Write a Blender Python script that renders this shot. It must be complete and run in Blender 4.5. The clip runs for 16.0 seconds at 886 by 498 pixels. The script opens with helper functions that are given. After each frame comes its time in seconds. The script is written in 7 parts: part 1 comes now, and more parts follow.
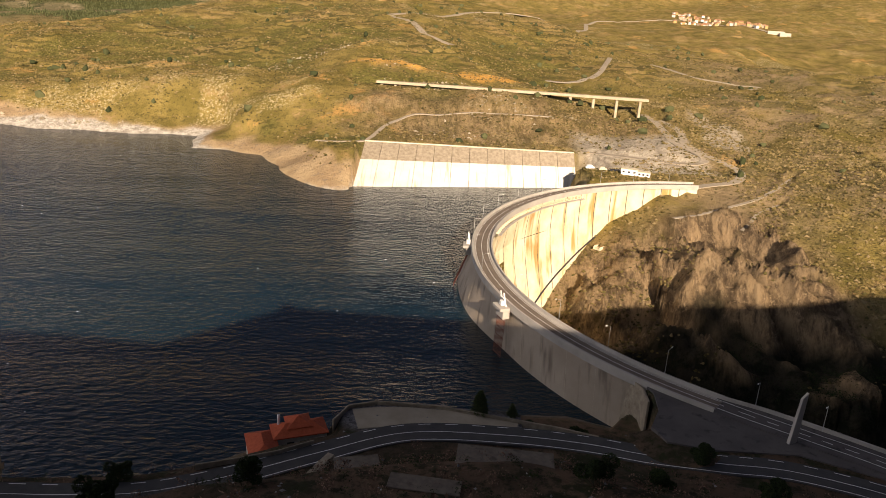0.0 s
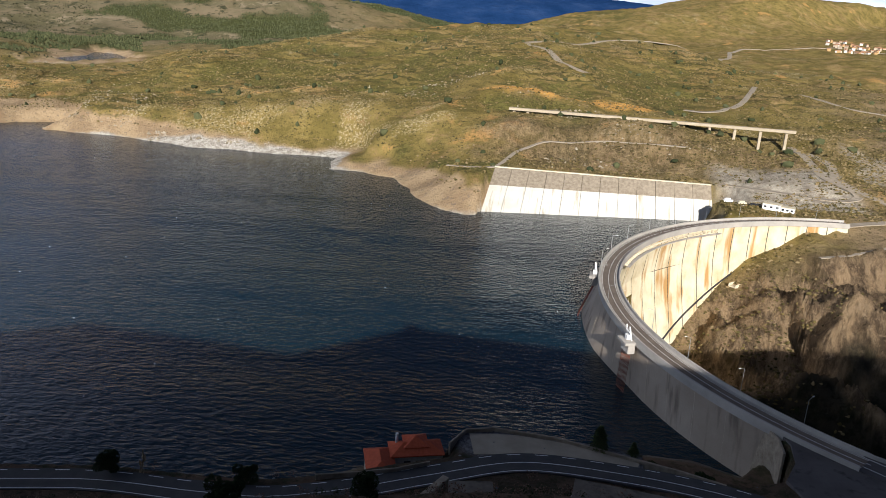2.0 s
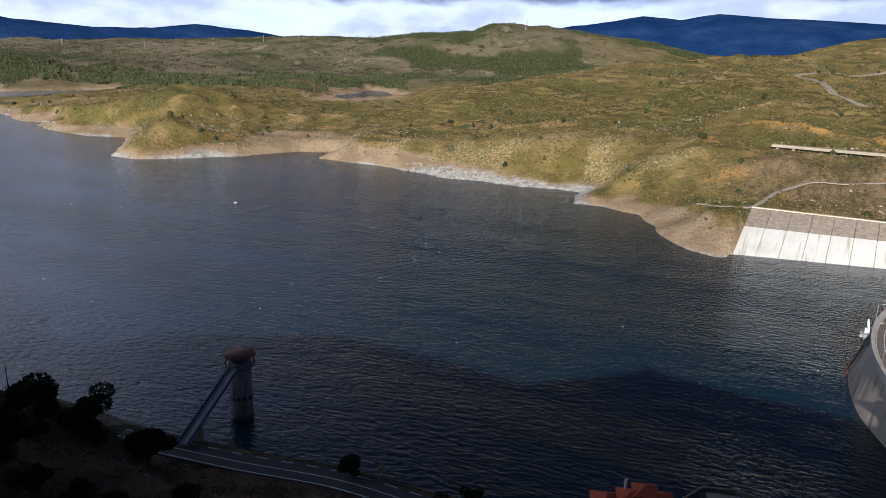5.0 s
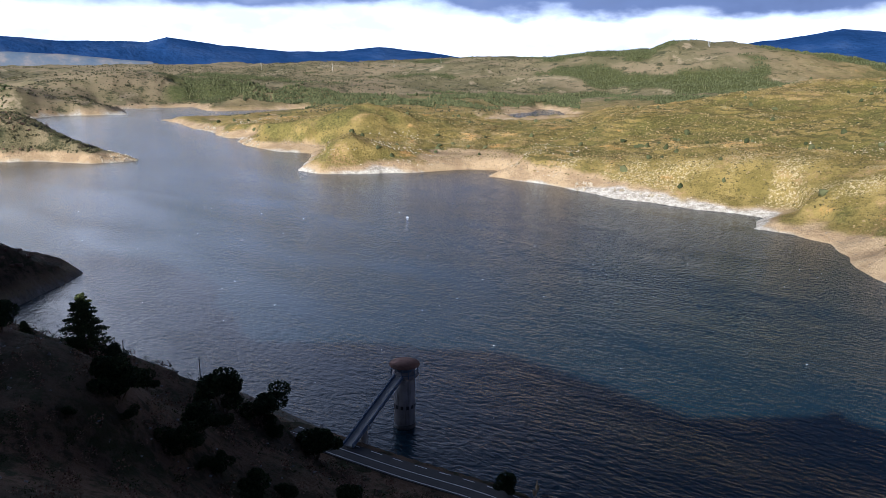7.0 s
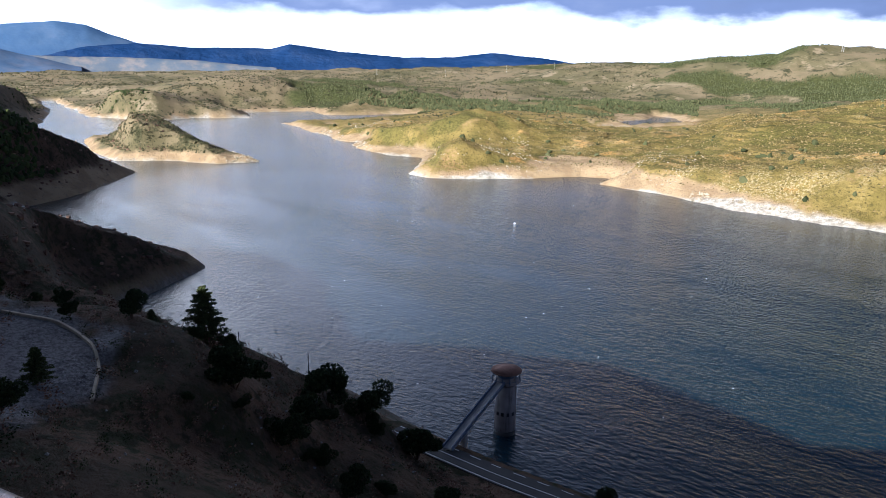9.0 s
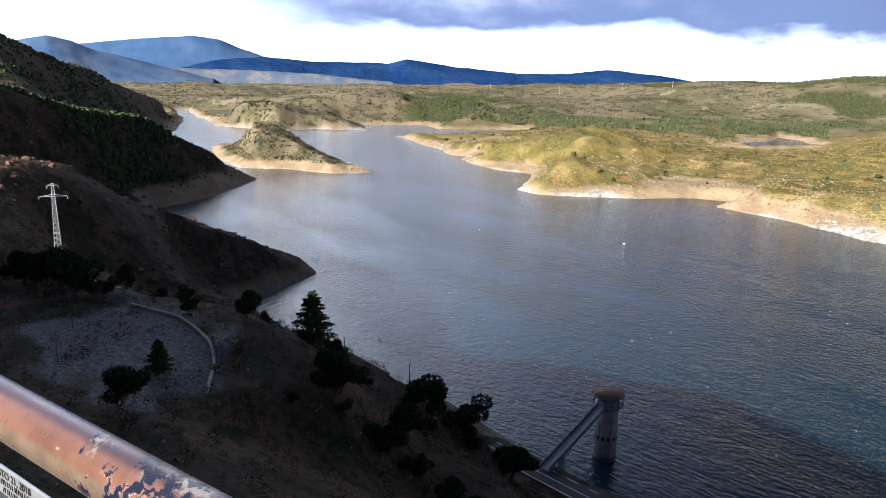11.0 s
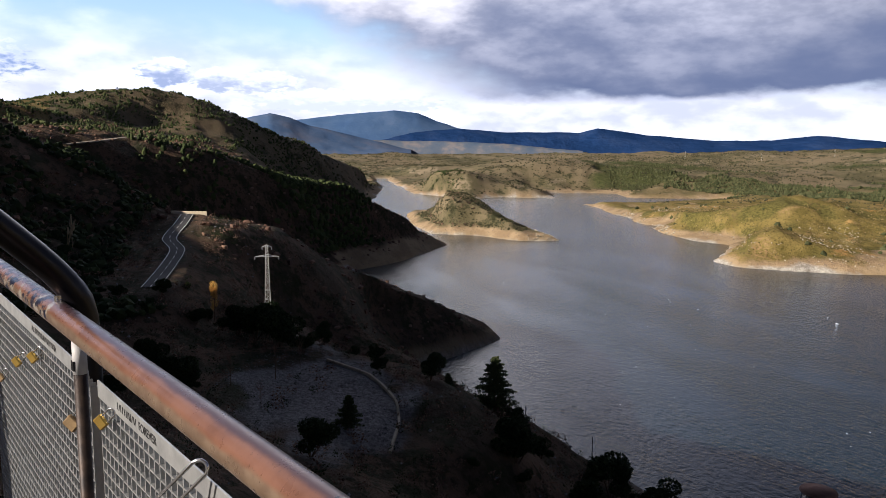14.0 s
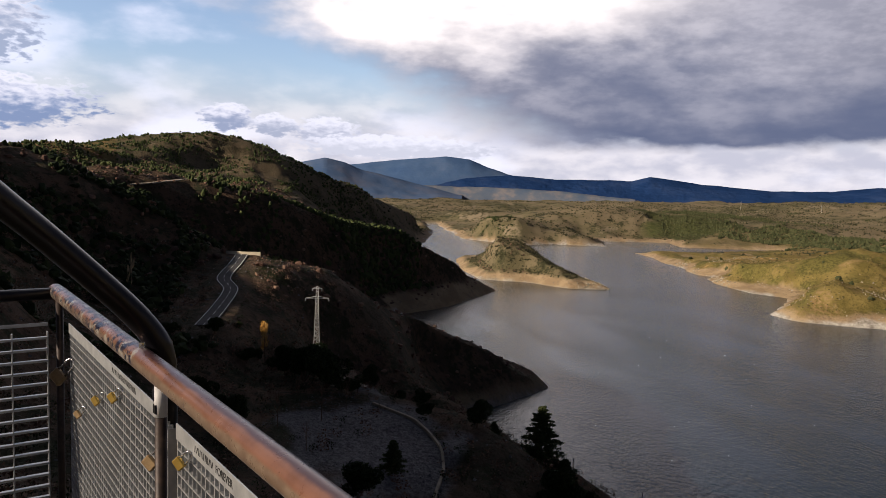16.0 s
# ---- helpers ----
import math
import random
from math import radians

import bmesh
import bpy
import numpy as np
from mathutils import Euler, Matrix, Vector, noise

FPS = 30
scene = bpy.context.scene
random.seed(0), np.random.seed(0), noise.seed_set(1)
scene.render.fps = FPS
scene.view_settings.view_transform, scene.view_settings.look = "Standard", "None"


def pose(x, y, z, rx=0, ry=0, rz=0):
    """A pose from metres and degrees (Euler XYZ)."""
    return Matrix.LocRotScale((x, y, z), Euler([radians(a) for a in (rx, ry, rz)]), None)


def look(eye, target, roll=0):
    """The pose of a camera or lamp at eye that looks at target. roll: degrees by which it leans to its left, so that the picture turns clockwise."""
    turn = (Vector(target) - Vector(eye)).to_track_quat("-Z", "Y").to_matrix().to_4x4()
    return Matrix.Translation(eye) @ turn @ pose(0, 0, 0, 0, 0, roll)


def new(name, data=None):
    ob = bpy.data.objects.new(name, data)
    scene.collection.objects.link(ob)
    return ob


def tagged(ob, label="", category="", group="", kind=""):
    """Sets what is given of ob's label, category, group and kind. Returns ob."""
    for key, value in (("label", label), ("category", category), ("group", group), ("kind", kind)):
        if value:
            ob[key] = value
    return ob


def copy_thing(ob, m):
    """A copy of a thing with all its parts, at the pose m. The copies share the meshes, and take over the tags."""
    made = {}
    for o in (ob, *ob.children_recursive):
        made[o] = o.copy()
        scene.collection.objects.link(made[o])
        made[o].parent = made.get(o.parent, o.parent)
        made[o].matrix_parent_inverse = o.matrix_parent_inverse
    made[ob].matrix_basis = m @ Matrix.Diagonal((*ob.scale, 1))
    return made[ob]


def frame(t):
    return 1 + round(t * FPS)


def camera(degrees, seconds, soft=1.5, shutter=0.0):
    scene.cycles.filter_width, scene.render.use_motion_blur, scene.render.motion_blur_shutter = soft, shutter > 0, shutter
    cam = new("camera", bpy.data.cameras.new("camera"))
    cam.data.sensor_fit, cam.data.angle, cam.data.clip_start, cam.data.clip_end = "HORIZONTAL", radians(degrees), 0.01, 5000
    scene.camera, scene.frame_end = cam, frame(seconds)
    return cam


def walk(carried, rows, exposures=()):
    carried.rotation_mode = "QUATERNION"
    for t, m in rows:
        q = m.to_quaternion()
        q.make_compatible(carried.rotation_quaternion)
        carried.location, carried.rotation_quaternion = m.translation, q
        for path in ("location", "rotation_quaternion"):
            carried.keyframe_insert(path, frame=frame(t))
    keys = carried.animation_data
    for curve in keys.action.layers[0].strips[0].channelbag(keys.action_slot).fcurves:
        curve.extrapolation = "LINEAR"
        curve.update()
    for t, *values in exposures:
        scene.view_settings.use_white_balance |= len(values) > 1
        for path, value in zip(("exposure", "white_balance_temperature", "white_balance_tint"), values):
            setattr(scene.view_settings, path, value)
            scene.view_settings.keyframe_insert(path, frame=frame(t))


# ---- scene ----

# ------------------------------------------------------------------ camera
EYE = Vector((0.0, 0.0, 110.0))          # the water lies at height 0
cam = camera(61.55, 16.0, soft=0.8)
ROWS = [  # seconds, offset of the eye, rotation about x, y, z
    (0.0, -0.100, 0.170, -0.060, 71.35, -3.40, -0.23),
    (0.5, -0.102, 0.169, -0.060, 71.70, -3.19, 2.07),
    (1.0, -0.104, 0.167, -0.060, 72.09, -3.18, 4.62),
    (1.5, -0.106, 0.166, -0.060, 72.41, -3.22, 7.26),
    (2.0, -0.108, 0.164, -0.060, 72.78, -3.07, 9.79),
    (2.5, -0.110, 0.163, -0.060, 73.15, -3.06, 12.25),
    (3.0, -0.112, 0.161, -0.060, 73.49, -3.00, 14.60),
    (3.5, -0.114, 0.160, -0.060, 73.52, -2.64, 17.68),
    (4.0, -0.116, 0.158, -0.060, 73.73, -1.99, 21.16),
    (4.5, -0.118, 0.157, -0.060, 74.17, -1.71, 24.79),
    (7.0, -0.120, 0.155, -0.060, 75.81, -0.59, 41.31),
    (7.5, -0.120, 0.150, -0.065, 75.81, -0.65, 43.89),
    (8.0, -0.120, 0.145, -0.070, 75.83, -0.57, 45.93),
    (10.5, -0.120, 0.126, -0.105, 76.90, -1.16, 55.92),
    (11.0, -0.108, 0.106, -0.083, 77.16, -1.33, 58.25),
    (11.5, -0.100, 0.107, -0.090, 77.71, -1.33, 60.59),
    (12.0, -0.096, 0.087, -0.080, 78.53, -1.33, 62.97),
    (12.5, -0.092, 0.065, -0.069, 79.51, -1.19, 65.37),
    (13.0, -0.095, 0.066, -0.068, 80.45, -1.01, 67.80),
    (13.5, -0.098, 0.068, -0.065, 81.31, -0.88, 70.23),
    (14.0, -0.080, 0.052, -0.046, 82.09, -0.64, 72.57),
    (14.5, -0.058, 0.038, -0.025, 82.89, -0.66, 74.71),
    (15.0, -0.040, 0.026, -0.013, 83.65, -0.88, 76.27),
    (15.5, -0.023, 0.014, -0.003, 84.50, -1.36, 77.01),
    (16.0, 0.000, 0.000, 0.000, 85.50, -1.55, 76.47),
]
walk(cam, [(t, pose(x, y, EYE.z + z, rx, ry, rz)) for t, x, y, z, rx, ry, rz in ROWS],
     exposures=[(0.0, 0.97, 6800, 20), (1.0, 0.9, 6150, 17), (1.5, 0.8, 5650, 15), (2.0, 0.68, 5300, 14), (2.5, 0.56, 5080, 14), (3.0, 0.42, 5050, 15), (4.7, 0.36, 5050, 16), (7.0, 1.08, 5000, 15),
                (10.5, 1.45, 5150, 14), (12.0, 1.26, 5250, 15), (13.5, 0.76, 5450, 17), (14.5, 0.5, 5900, 18), (16.0, 0.22, 6150, 19)])

# ------------------------------------------------------------------ light
SUN_EL, SUN_AZ = 23.0, 169.0             # degrees; azimuth from +y towards +x
sun_way = Vector((math.sin(radians(SUN_AZ)) * math.cos(radians(SUN_EL)),
                  math.cos(radians(SUN_AZ)) * math.cos(radians(SUN_EL)), math.sin(radians(SUN_EL))))
sun = new("sun", bpy.data.lights.new("sun", "SUN"))
sun.data.energy, sun.data.angle, sun.data.color = 5.0, radians(0.53), (1.0, 0.85, 0.62)
sun.matrix_world = look(sun_way * 100, (0, 0, 0))


def nodes_of(tree):
    tree.nodes.clear()
    def n(kind, **kw):
        nd = tree.nodes.new(kind)
        for k, v in kw.items():
            if k.startswith("i_"):
                nd.inputs[k[2:].replace("_", " ")].default_value = v
            else:
                setattr(nd, k, v)
        return nd
    return n, tree.links.new


world = bpy.data.worlds.new("sky")
scene.world = world
world.use_nodes = True


def build_sky():
    n, link = nodes_of(world.node_tree)
    co = n("ShaderNodeTexCoord")
    sep = n("ShaderNodeSeparateXYZ")
    link(co.outputs["Generated"], sep.inputs[0])

    def m(op, a, b=None, c=None, clamp=False):
        nd = n("ShaderNodeMath", operation=op, use_clamp=clamp)
        for i, v in enumerate((a, b, c)):
            if v is None:
                continue
            if isinstance(v, (int, float)):
                nd.inputs[i].default_value = v
            else:
                link(v, nd.inputs[i])
        return nd.outputs[0]

    def step(v, lo, hi):
        nd = n("ShaderNodeMapRange", interpolation_type="SMOOTHSTEP")
        nd.inputs["From Min"].default_value, nd.inputs["From Max"].default_value = lo, hi
        link(v, nd.inputs["Value"])
        return nd.outputs[0]

    def mix(f, a, b):
        nd = n("ShaderNodeMix", data_type="RGBA")
        link(f, nd.inputs[0])
        for i, v in ((6, a), (7, b)):
            if isinstance(v, tuple):
                nd.inputs[i].default_value = (*v, 1)
            else:
                link(v, nd.inputs[i])
        return nd.outputs[2]

    # cloud texture coordinates: bearing and height above the horizon, wider than tall
    az = m("MULTIPLY", m("ARCTAN2", sep.outputs[0], sep.outputs[1]), 57.2958)
    el = m("MULTIPLY", m("ARCSINE", sep.outputs[2]), 57.2958)
    plane = n("ShaderNodeCombineXYZ")
    link(m("MULTIPLY", az, 0.085), plane.inputs[0])
    link(m("MULTIPLY", el, 0.19), plane.inputs[1])

    def fbm(scale, detail, off):
        nd = n("ShaderNodeTexNoise", noise_dimensions="3D")
        nd.inputs["Scale"].default_value, nd.inputs["Detail"].default_value = scale, detail
        mp = n("ShaderNodeMapping")
        mp.inputs["Location"].default_value = off
        link(plane.outputs[0], mp.inputs["Vector"])
        link(mp.outputs[0], nd.inputs["Vector"])
        return nd.outputs["Fac"]

    big, small = fbm(0.8, 7, (0.4, 0, 0)), fbm(3.0, 8, (7, 3, 0))
    edge = m("ADD", m("MULTIPLY", m("SUBTRACT", big, 0.5), 8.0), m("MULTIPLY", m("SUBTRACT", small, 0.5), 4.0))
    sky = n("ShaderNodeTexSky", sky_type="NISHITA", sun_disc=False, sun_elevation=radians(SUN_EL), sun_rotation=radians(SUN_AZ))
    sky.air_density, sky.dust_density = 1.0, 1.5
    blue = n("ShaderNodeVectorMath", operation="SCALE")
    link(sky.outputs[0], blue.inputs[0])
    blue.inputs["Scale"].default_value = 0.15
    # bright thin cloud low over the horizon and scattered cumulus higher
    haze = step(m("SUBTRACT", el, m("MULTIPLY", edge, 0.5)), 10.0, 3.0)
    white = mix(haze, blue.outputs[0], mix(step(m("ADD", m("MULTIPLY", small, 0.7), m("MULTIPLY", big, 0.3)), 0.40, 0.60), (0.52, 0.53, 0.57), (0.76, 0.74, 0.72)))
    # unseen broken grey cloud round to the south, added to cut fill light
    white = mix(step(m("ABSOLUTE", az), 112.0, 140.0), white, mix(step(small, 0.4, 0.6), (0.10, 0.115, 0.15), (0.16, 0.175, 0.21)))
    puffs = m("MULTIPLY", step(big, 0.50, 0.66), step(m("ABSOLUTE", az), 140.0, 112.0))
    white = mix(m("MULTIPLY", puffs, 0.75), white, (0.82, 0.85, 0.92))
    # a few small cumulus and a blue-grey cloud low in the west
    fine = fbm(15.0, 7, (2, 9, 0))
    ragged = m("ADD", m("MULTIPLY", m("SUBTRACT", small, 0.5), 1.2), m("MULTIPLY", m("SUBTRACT", fine, 0.5), 3.2))
    for paz, pel, w, h, tone in ((-92.7, 4.9, 1.7, 0.95, (0.30, 0.35, 0.46)), (-89.2, 4.5, 1.9, 0.75, (0.38, 0.42, 0.50)), (-85.2, 4.1, 2.2, 1.1, (0.44, 0.47, 0.54)), (-110.0, 5.2, 8.0, 1.8, (0.22, 0.29, 0.43)),
                                 (-109.0, 10.5, 4.0, 3.0, (0.34, 0.40, 0.50)), (-80.0, 3.2, 7.0, 0.8, (0.58, 0.60, 0.64))):
        dx = m("DIVIDE", m("ADD", az, -paz), w)
        dy = m("DIVIDE", m("ADD", el, -pel), h)
        d2 = m("ADD", m("ADD", m("MULTIPLY", dx, dx), m("MULTIPLY", dy, dy)), ragged)
        body = mix(step(m("ADD", dy, m("MULTIPLY", ragged, 0.7)), -0.5, 0.8), tone, (0.78, 0.79, 0.82))
        white = mix(step(d2, 1.45, 0.75), white, body)
    # the long dark bank of cloud, thinning towards its sunlit upper side
    low = m("ADD", m("SUBTRACT", el, 3.4), m("MULTIPLY", edge, 0.55))
    slant = m("ADD", m("SUBTRACT", el, m("MULTIPLY", m("ADD", az, 62.0), -0.42)), m("MULTIPLY", edge, 1.2))
    bank = m("MULTIPLY", step(low, -0.35, 0.75), step(slant, -1.5, 4.0))
    westward = step(m("ABSOLUTE", m("ADD", az, 90.0)), 70.0, 34.0)
    lit = mix(westward, (0.036, 0.046, 0.075), (0.42, 0.42, 0.45))
    dim = mix(westward, (0.034, 0.044, 0.072), (0.33, 0.335, 0.37))
    grey = mix(step(m("ADD", el, m("MULTIPLY", edge, 1.8)), 3.0, 13.0), (0.115, 0.14, 0.21), mix(step(m("ADD", m("MULTIPLY", small, 0.6), m("MULTIPLY", fine, 0.4)), 0.38, 0.62), dim, lit))
    out = mix(bank, white, grey)
    face = m("SUBTRACT", 1.0, step(m("ABSOLUTE", m("ADD", az, 76.0)), 5.0, 24.0))
    glow = m("MULTIPLY", m("MULTIPLY", step(m("ADD", el, m("MULTIPLY", edge, 1.25)), 8.5, 15.5), bank), face)
    out = mix(glow, out, (1.30, 1.20, 1.05))
    # heavier unseen cloud overhead, darkened to cut fill, bright westward for the water
    over = mix(step(big, 0.38, 0.62), (0.012, 0.016, 0.027), (0.03, 0.036, 0.052))
    west = m("MULTIPLY", step(m("ABSOLUTE", m("ADD", az, 98.0)), 58.0, 24.0), step(el, 58.0, 36.0))
    over = mix(west, over, mix(step(small, 0.35, 0.65), (0.34, 0.36, 0.40), (0.56, 0.57, 0.58)))
    out = mix(step(m("ADD", el, edge), 19.0, 30.0), out, over)
    bg = n("ShaderNodeBackground")
    link(out, bg.inputs["Color"])
    bg.inputs["Strength"].default_value = 1.0
    end = n("ShaderNodeOutputWorld")
    link(bg.outputs[0], end.inputs[0])


build_sky()

# ------------------------------------------------------------------ materials


def material(name, tones, scale=1.0, rough=0.85, bump=0.2, bump_scale=None, metal=0.0, detail=6, spec=0.3, stains=None, stretch=None):
    """Two to four tones mixed by noise at real-world scale (metres per feature = 1/scale), with fine relief."""
    mt = bpy.data.materials.new(name)
    mt.use_nodes = True
    n, link = nodes_of(mt.node_tree)
    co = n("ShaderNodeTexCoord")
    nz = n("ShaderNodeTexNoise")
    nz.inputs["Scale"].default_value, nz.inputs["Detail"].default_value, nz.inputs["Roughness"].default_value = scale, detail, 0.6
    link(co.outputs["Object"], nz.inputs["Vector"])
    ramp = n("ShaderNodeValToRGB")
    el = ramp.color_ramp.elements
    while len(el) < len(tones):
        el.new(0.5)
    for i, c in enumerate(tones):
        el[i].position = 0.3 + 0.4 * i / max(1, len(tones) - 1)
        el[i].color = (*c, 1)
    link(nz.outputs["Fac"], ramp.inputs[0])
    color = ramp.outputs[0]
    if stains:
        nz2 = n("ShaderNodeTexNoise")
        nz2.inputs["Scale"].default_value, nz2.inputs["Detail"].default_value = stains[0], 5
        if stretch:
            mp = n("ShaderNodeMapping")
            mp.inputs["Scale"].default_value = stretch
            link(co.outputs["Object"], mp.inputs["Vector"])
            link(mp.outputs[0], nz2.inputs["Vector"])
        else:
            link(co.outputs["Object"], nz2.inputs["Vector"])
        mr = n("ShaderNodeMapRange")
        mr.inputs["From Min"].default_value, mr.inputs["From Max"].default_value = stains[1], stains[1] + 0.12
        link(nz2.outputs["Fac"], mr.inputs["Value"])
        mx = n("ShaderNodeMix", data_type="RGBA")
        link(mr.outputs[0], mx.inputs[0])
        link(color, mx.inputs[6])
        mx.inputs[7].default_value = (*stains[2], 1)
        color = mx.outputs[2]
    bs = n("ShaderNodeBsdfPrincipled")
    link(color, bs.inputs["Base Color"])
    bs.inputs["Roughness"].default_value, bs.inputs["Metallic"].default_value = rough, metal
    bs.inputs["Specular IOR Level"].default_value = spec
    if bump:
        nb = n("ShaderNodeTexNoise")
        nb.inputs["Scale"].default_value, nb.inputs["Detail"].default_value = bump_scale or scale * 4, 6
        link(co.outputs["Object"], nb.inputs["Vector"])
        bp = n("ShaderNodeBump")
        bp.inputs["Strength"].default_value, bp.inputs["Distance"].default_value = bump, 1.0 / (bump_scale or scale * 4)
        link(nb.outputs["Fac"], bp.inputs["Height"])
        link(bp.outputs[0], bs.inputs["Normal"])
    out = n("ShaderNodeOutputMaterial")
    link(bs.outputs[0], out.inputs[0])
    return mt


M_CONCRETE = material("dam concrete", [(0.50, 0.44, 0.32), (0.62, 0.55, 0.40), (0.70, 0.64, 0.50)], 0.12, 0.9, 0.15, 1.5)
M_CONCRETE_GREY = material("grey concrete", [(0.33, 0.31, 0.28), (0.45, 0.42, 0.38)], 0.15, 0.9, 0.15, 1.5)
M_WHITE_WALL = material("pale spillway concrete", [(0.56, 0.54, 0.48), (0.68, 0.66, 0.60)], 0.1, 0.9, 0.1, 1.5, stains=(1.0, 0.57, (0.40, 0.35, 0.26)), stretch=(0.5, 0.04, 0.04))
M_STONE_FACING = material("stone facing", [(0.20, 0.165, 0.12), (0.34, 0.29, 0.22)], 0.5, 0.95, 0.5, 1.2)
M_ASPHALT = material("asphalt", [(0.045, 0.045, 0.048), (0.07, 0.068, 0.066)], 0.3, 0.9, 0.1, 8)
M_PLAZA = material("faded asphalt", [(0.075, 0.068, 0.068), (0.115, 0.105, 0.10)], 0.15, 0.9, 0.1, 6, stains=(0.4, 0.58, (0.05, 0.046, 0.046)))
M_ROAD_PALE = material("dusty road", [(0.27, 0.23, 0.175), (0.37, 0.32, 0.25)], 0.2, 0.95, 0.1, 4)
M_LINE = material("road paint", [(0.75, 0.75, 0.72), (0.82, 0.82, 0.8)], 2, 0.7, 0)
M_ROOF = material("red roof tiles", [(0.40, 0.075, 0.03), (0.55, 0.12, 0.05)], 1.2, 0.85, 0.3, 4)
M_HOUSE = material("rendered house wall", [(0.45, 0.40, 0.33), (0.55, 0.5, 0.42)], 1, 0.9, 0.1)
M_DARK = material("dark opening", [(0.02, 0.022, 0.028), (0.035, 0.035, 0.04)], 1, 0.4, 0)
M_STEEL = material("galvanised steel", [(0.36, 0.37, 0.375), (0.52, 0.53, 0.53)], 18, 0.45, 0.1, 90, metal=0.7)
M_WHITE_PAINT = material("white painted steel", [(0.75, 0.75, 0.74), (0.82, 0.82, 0.8)], 2, 0.5, 0)
M_RUST_FRAME = material("rusty red steel", [(0.13, 0.045, 0.03), (0.20, 0.07, 0.045)], 2, 0.8, 0.1)
M_BARK = material("bark", [(0.08, 0.055, 0.035), (0.14, 0.1, 0.07)], 3, 0.95, 0.3)
M_BLUE_STEEL = material("blue painted steel", [(0.07, 0.10, 0.16), (0.12, 0.155, 0.22)], 1, 0.6, 0.1)

# ------------------------------------------------------------------ terrain


def P(az, d, z):
    return (d * math.sin(radians(az)), d * math.cos(radians(az)), z)


FAR_SHORE = [(95, 425), (88, 462), (61, 458), (14, 447), (-44, 436), (-56, 427), (-74, 435), (-91, 450), (-107, 474), (-122, 500),
             (-143, 513), (-170, 513), (-176, 558), (-199, 562), (-223, 559), (-259, 564), (-298, 560), (-356, 571),
             (-394, 576), (-445, 577), (-457, 622), (-490, 608), (-510, 560), (-532, 520), (-556, 495), (-581, 472),
             (-616, 476), (-660, 527), (-717, 573), (-754, 560), (-842, 558), (-911, 611), (-978, 611), (-1098, 646),
             (-1218, 679), (-1292, 690), (-1240, 780), (-1330, 1062), (-1385, 1062)]
CHANNEL = [(-1453, 881), (-1585, 929), (-1618, 868), (-1613, 775), (-1454, 705), (-1509, 618), (-1463, 515), (-1674, 447),
           (-2128, 516), (-2400, 560), (-2400, 520), (-1883, 430), (-1400, 290), (-1000, 170), (-800, 170)]
NEAR_SHORE = [(-800, 254), (-785, 252), (-735, 216), (-697, 183), (-666, 155), (-644, 124), (-560, 60), (-520, 50), (-490, 95), (-455, 134), (-425, 151), (-404, 159), (-389.8, 159), (-374, 142), (-360, 121), (-350.7, 106.5),
              (-344, 97), (-290, 90), (-235, 118), (-199, 132), (-178, 132), (-129, 134), (-78, 143), (-52, 152), (-42, 160),
              (-24, 168), (-16, 180), (15, 183), (42, 184), (60, 177)]
DAM_SIDE = [(66, 178), (40, 215), (28, 250), (26, 290), (40, 340), (66, 385)]
ISLAND = [(-890, 266), (-867, 311), (-802, 342), (-783, 392), (-894, 397), (-989, 405), (-1160, 360), (-1155, 303), (-1000, 270)]
POND = [P(-31.2, 1580, 0)[:2], P(-35.5, 1500, 0)[:2], P(-36.8, 1600, 0)[:2], P(-34.5, 1720, 0)[:2], P(-34, 1850, 0)[:2], P(-32.5, 1740, 0)[:2]]
RESERVOIR = FAR_SHORE + CHANNEL + NEAR_SHORE + DAM_SIDE

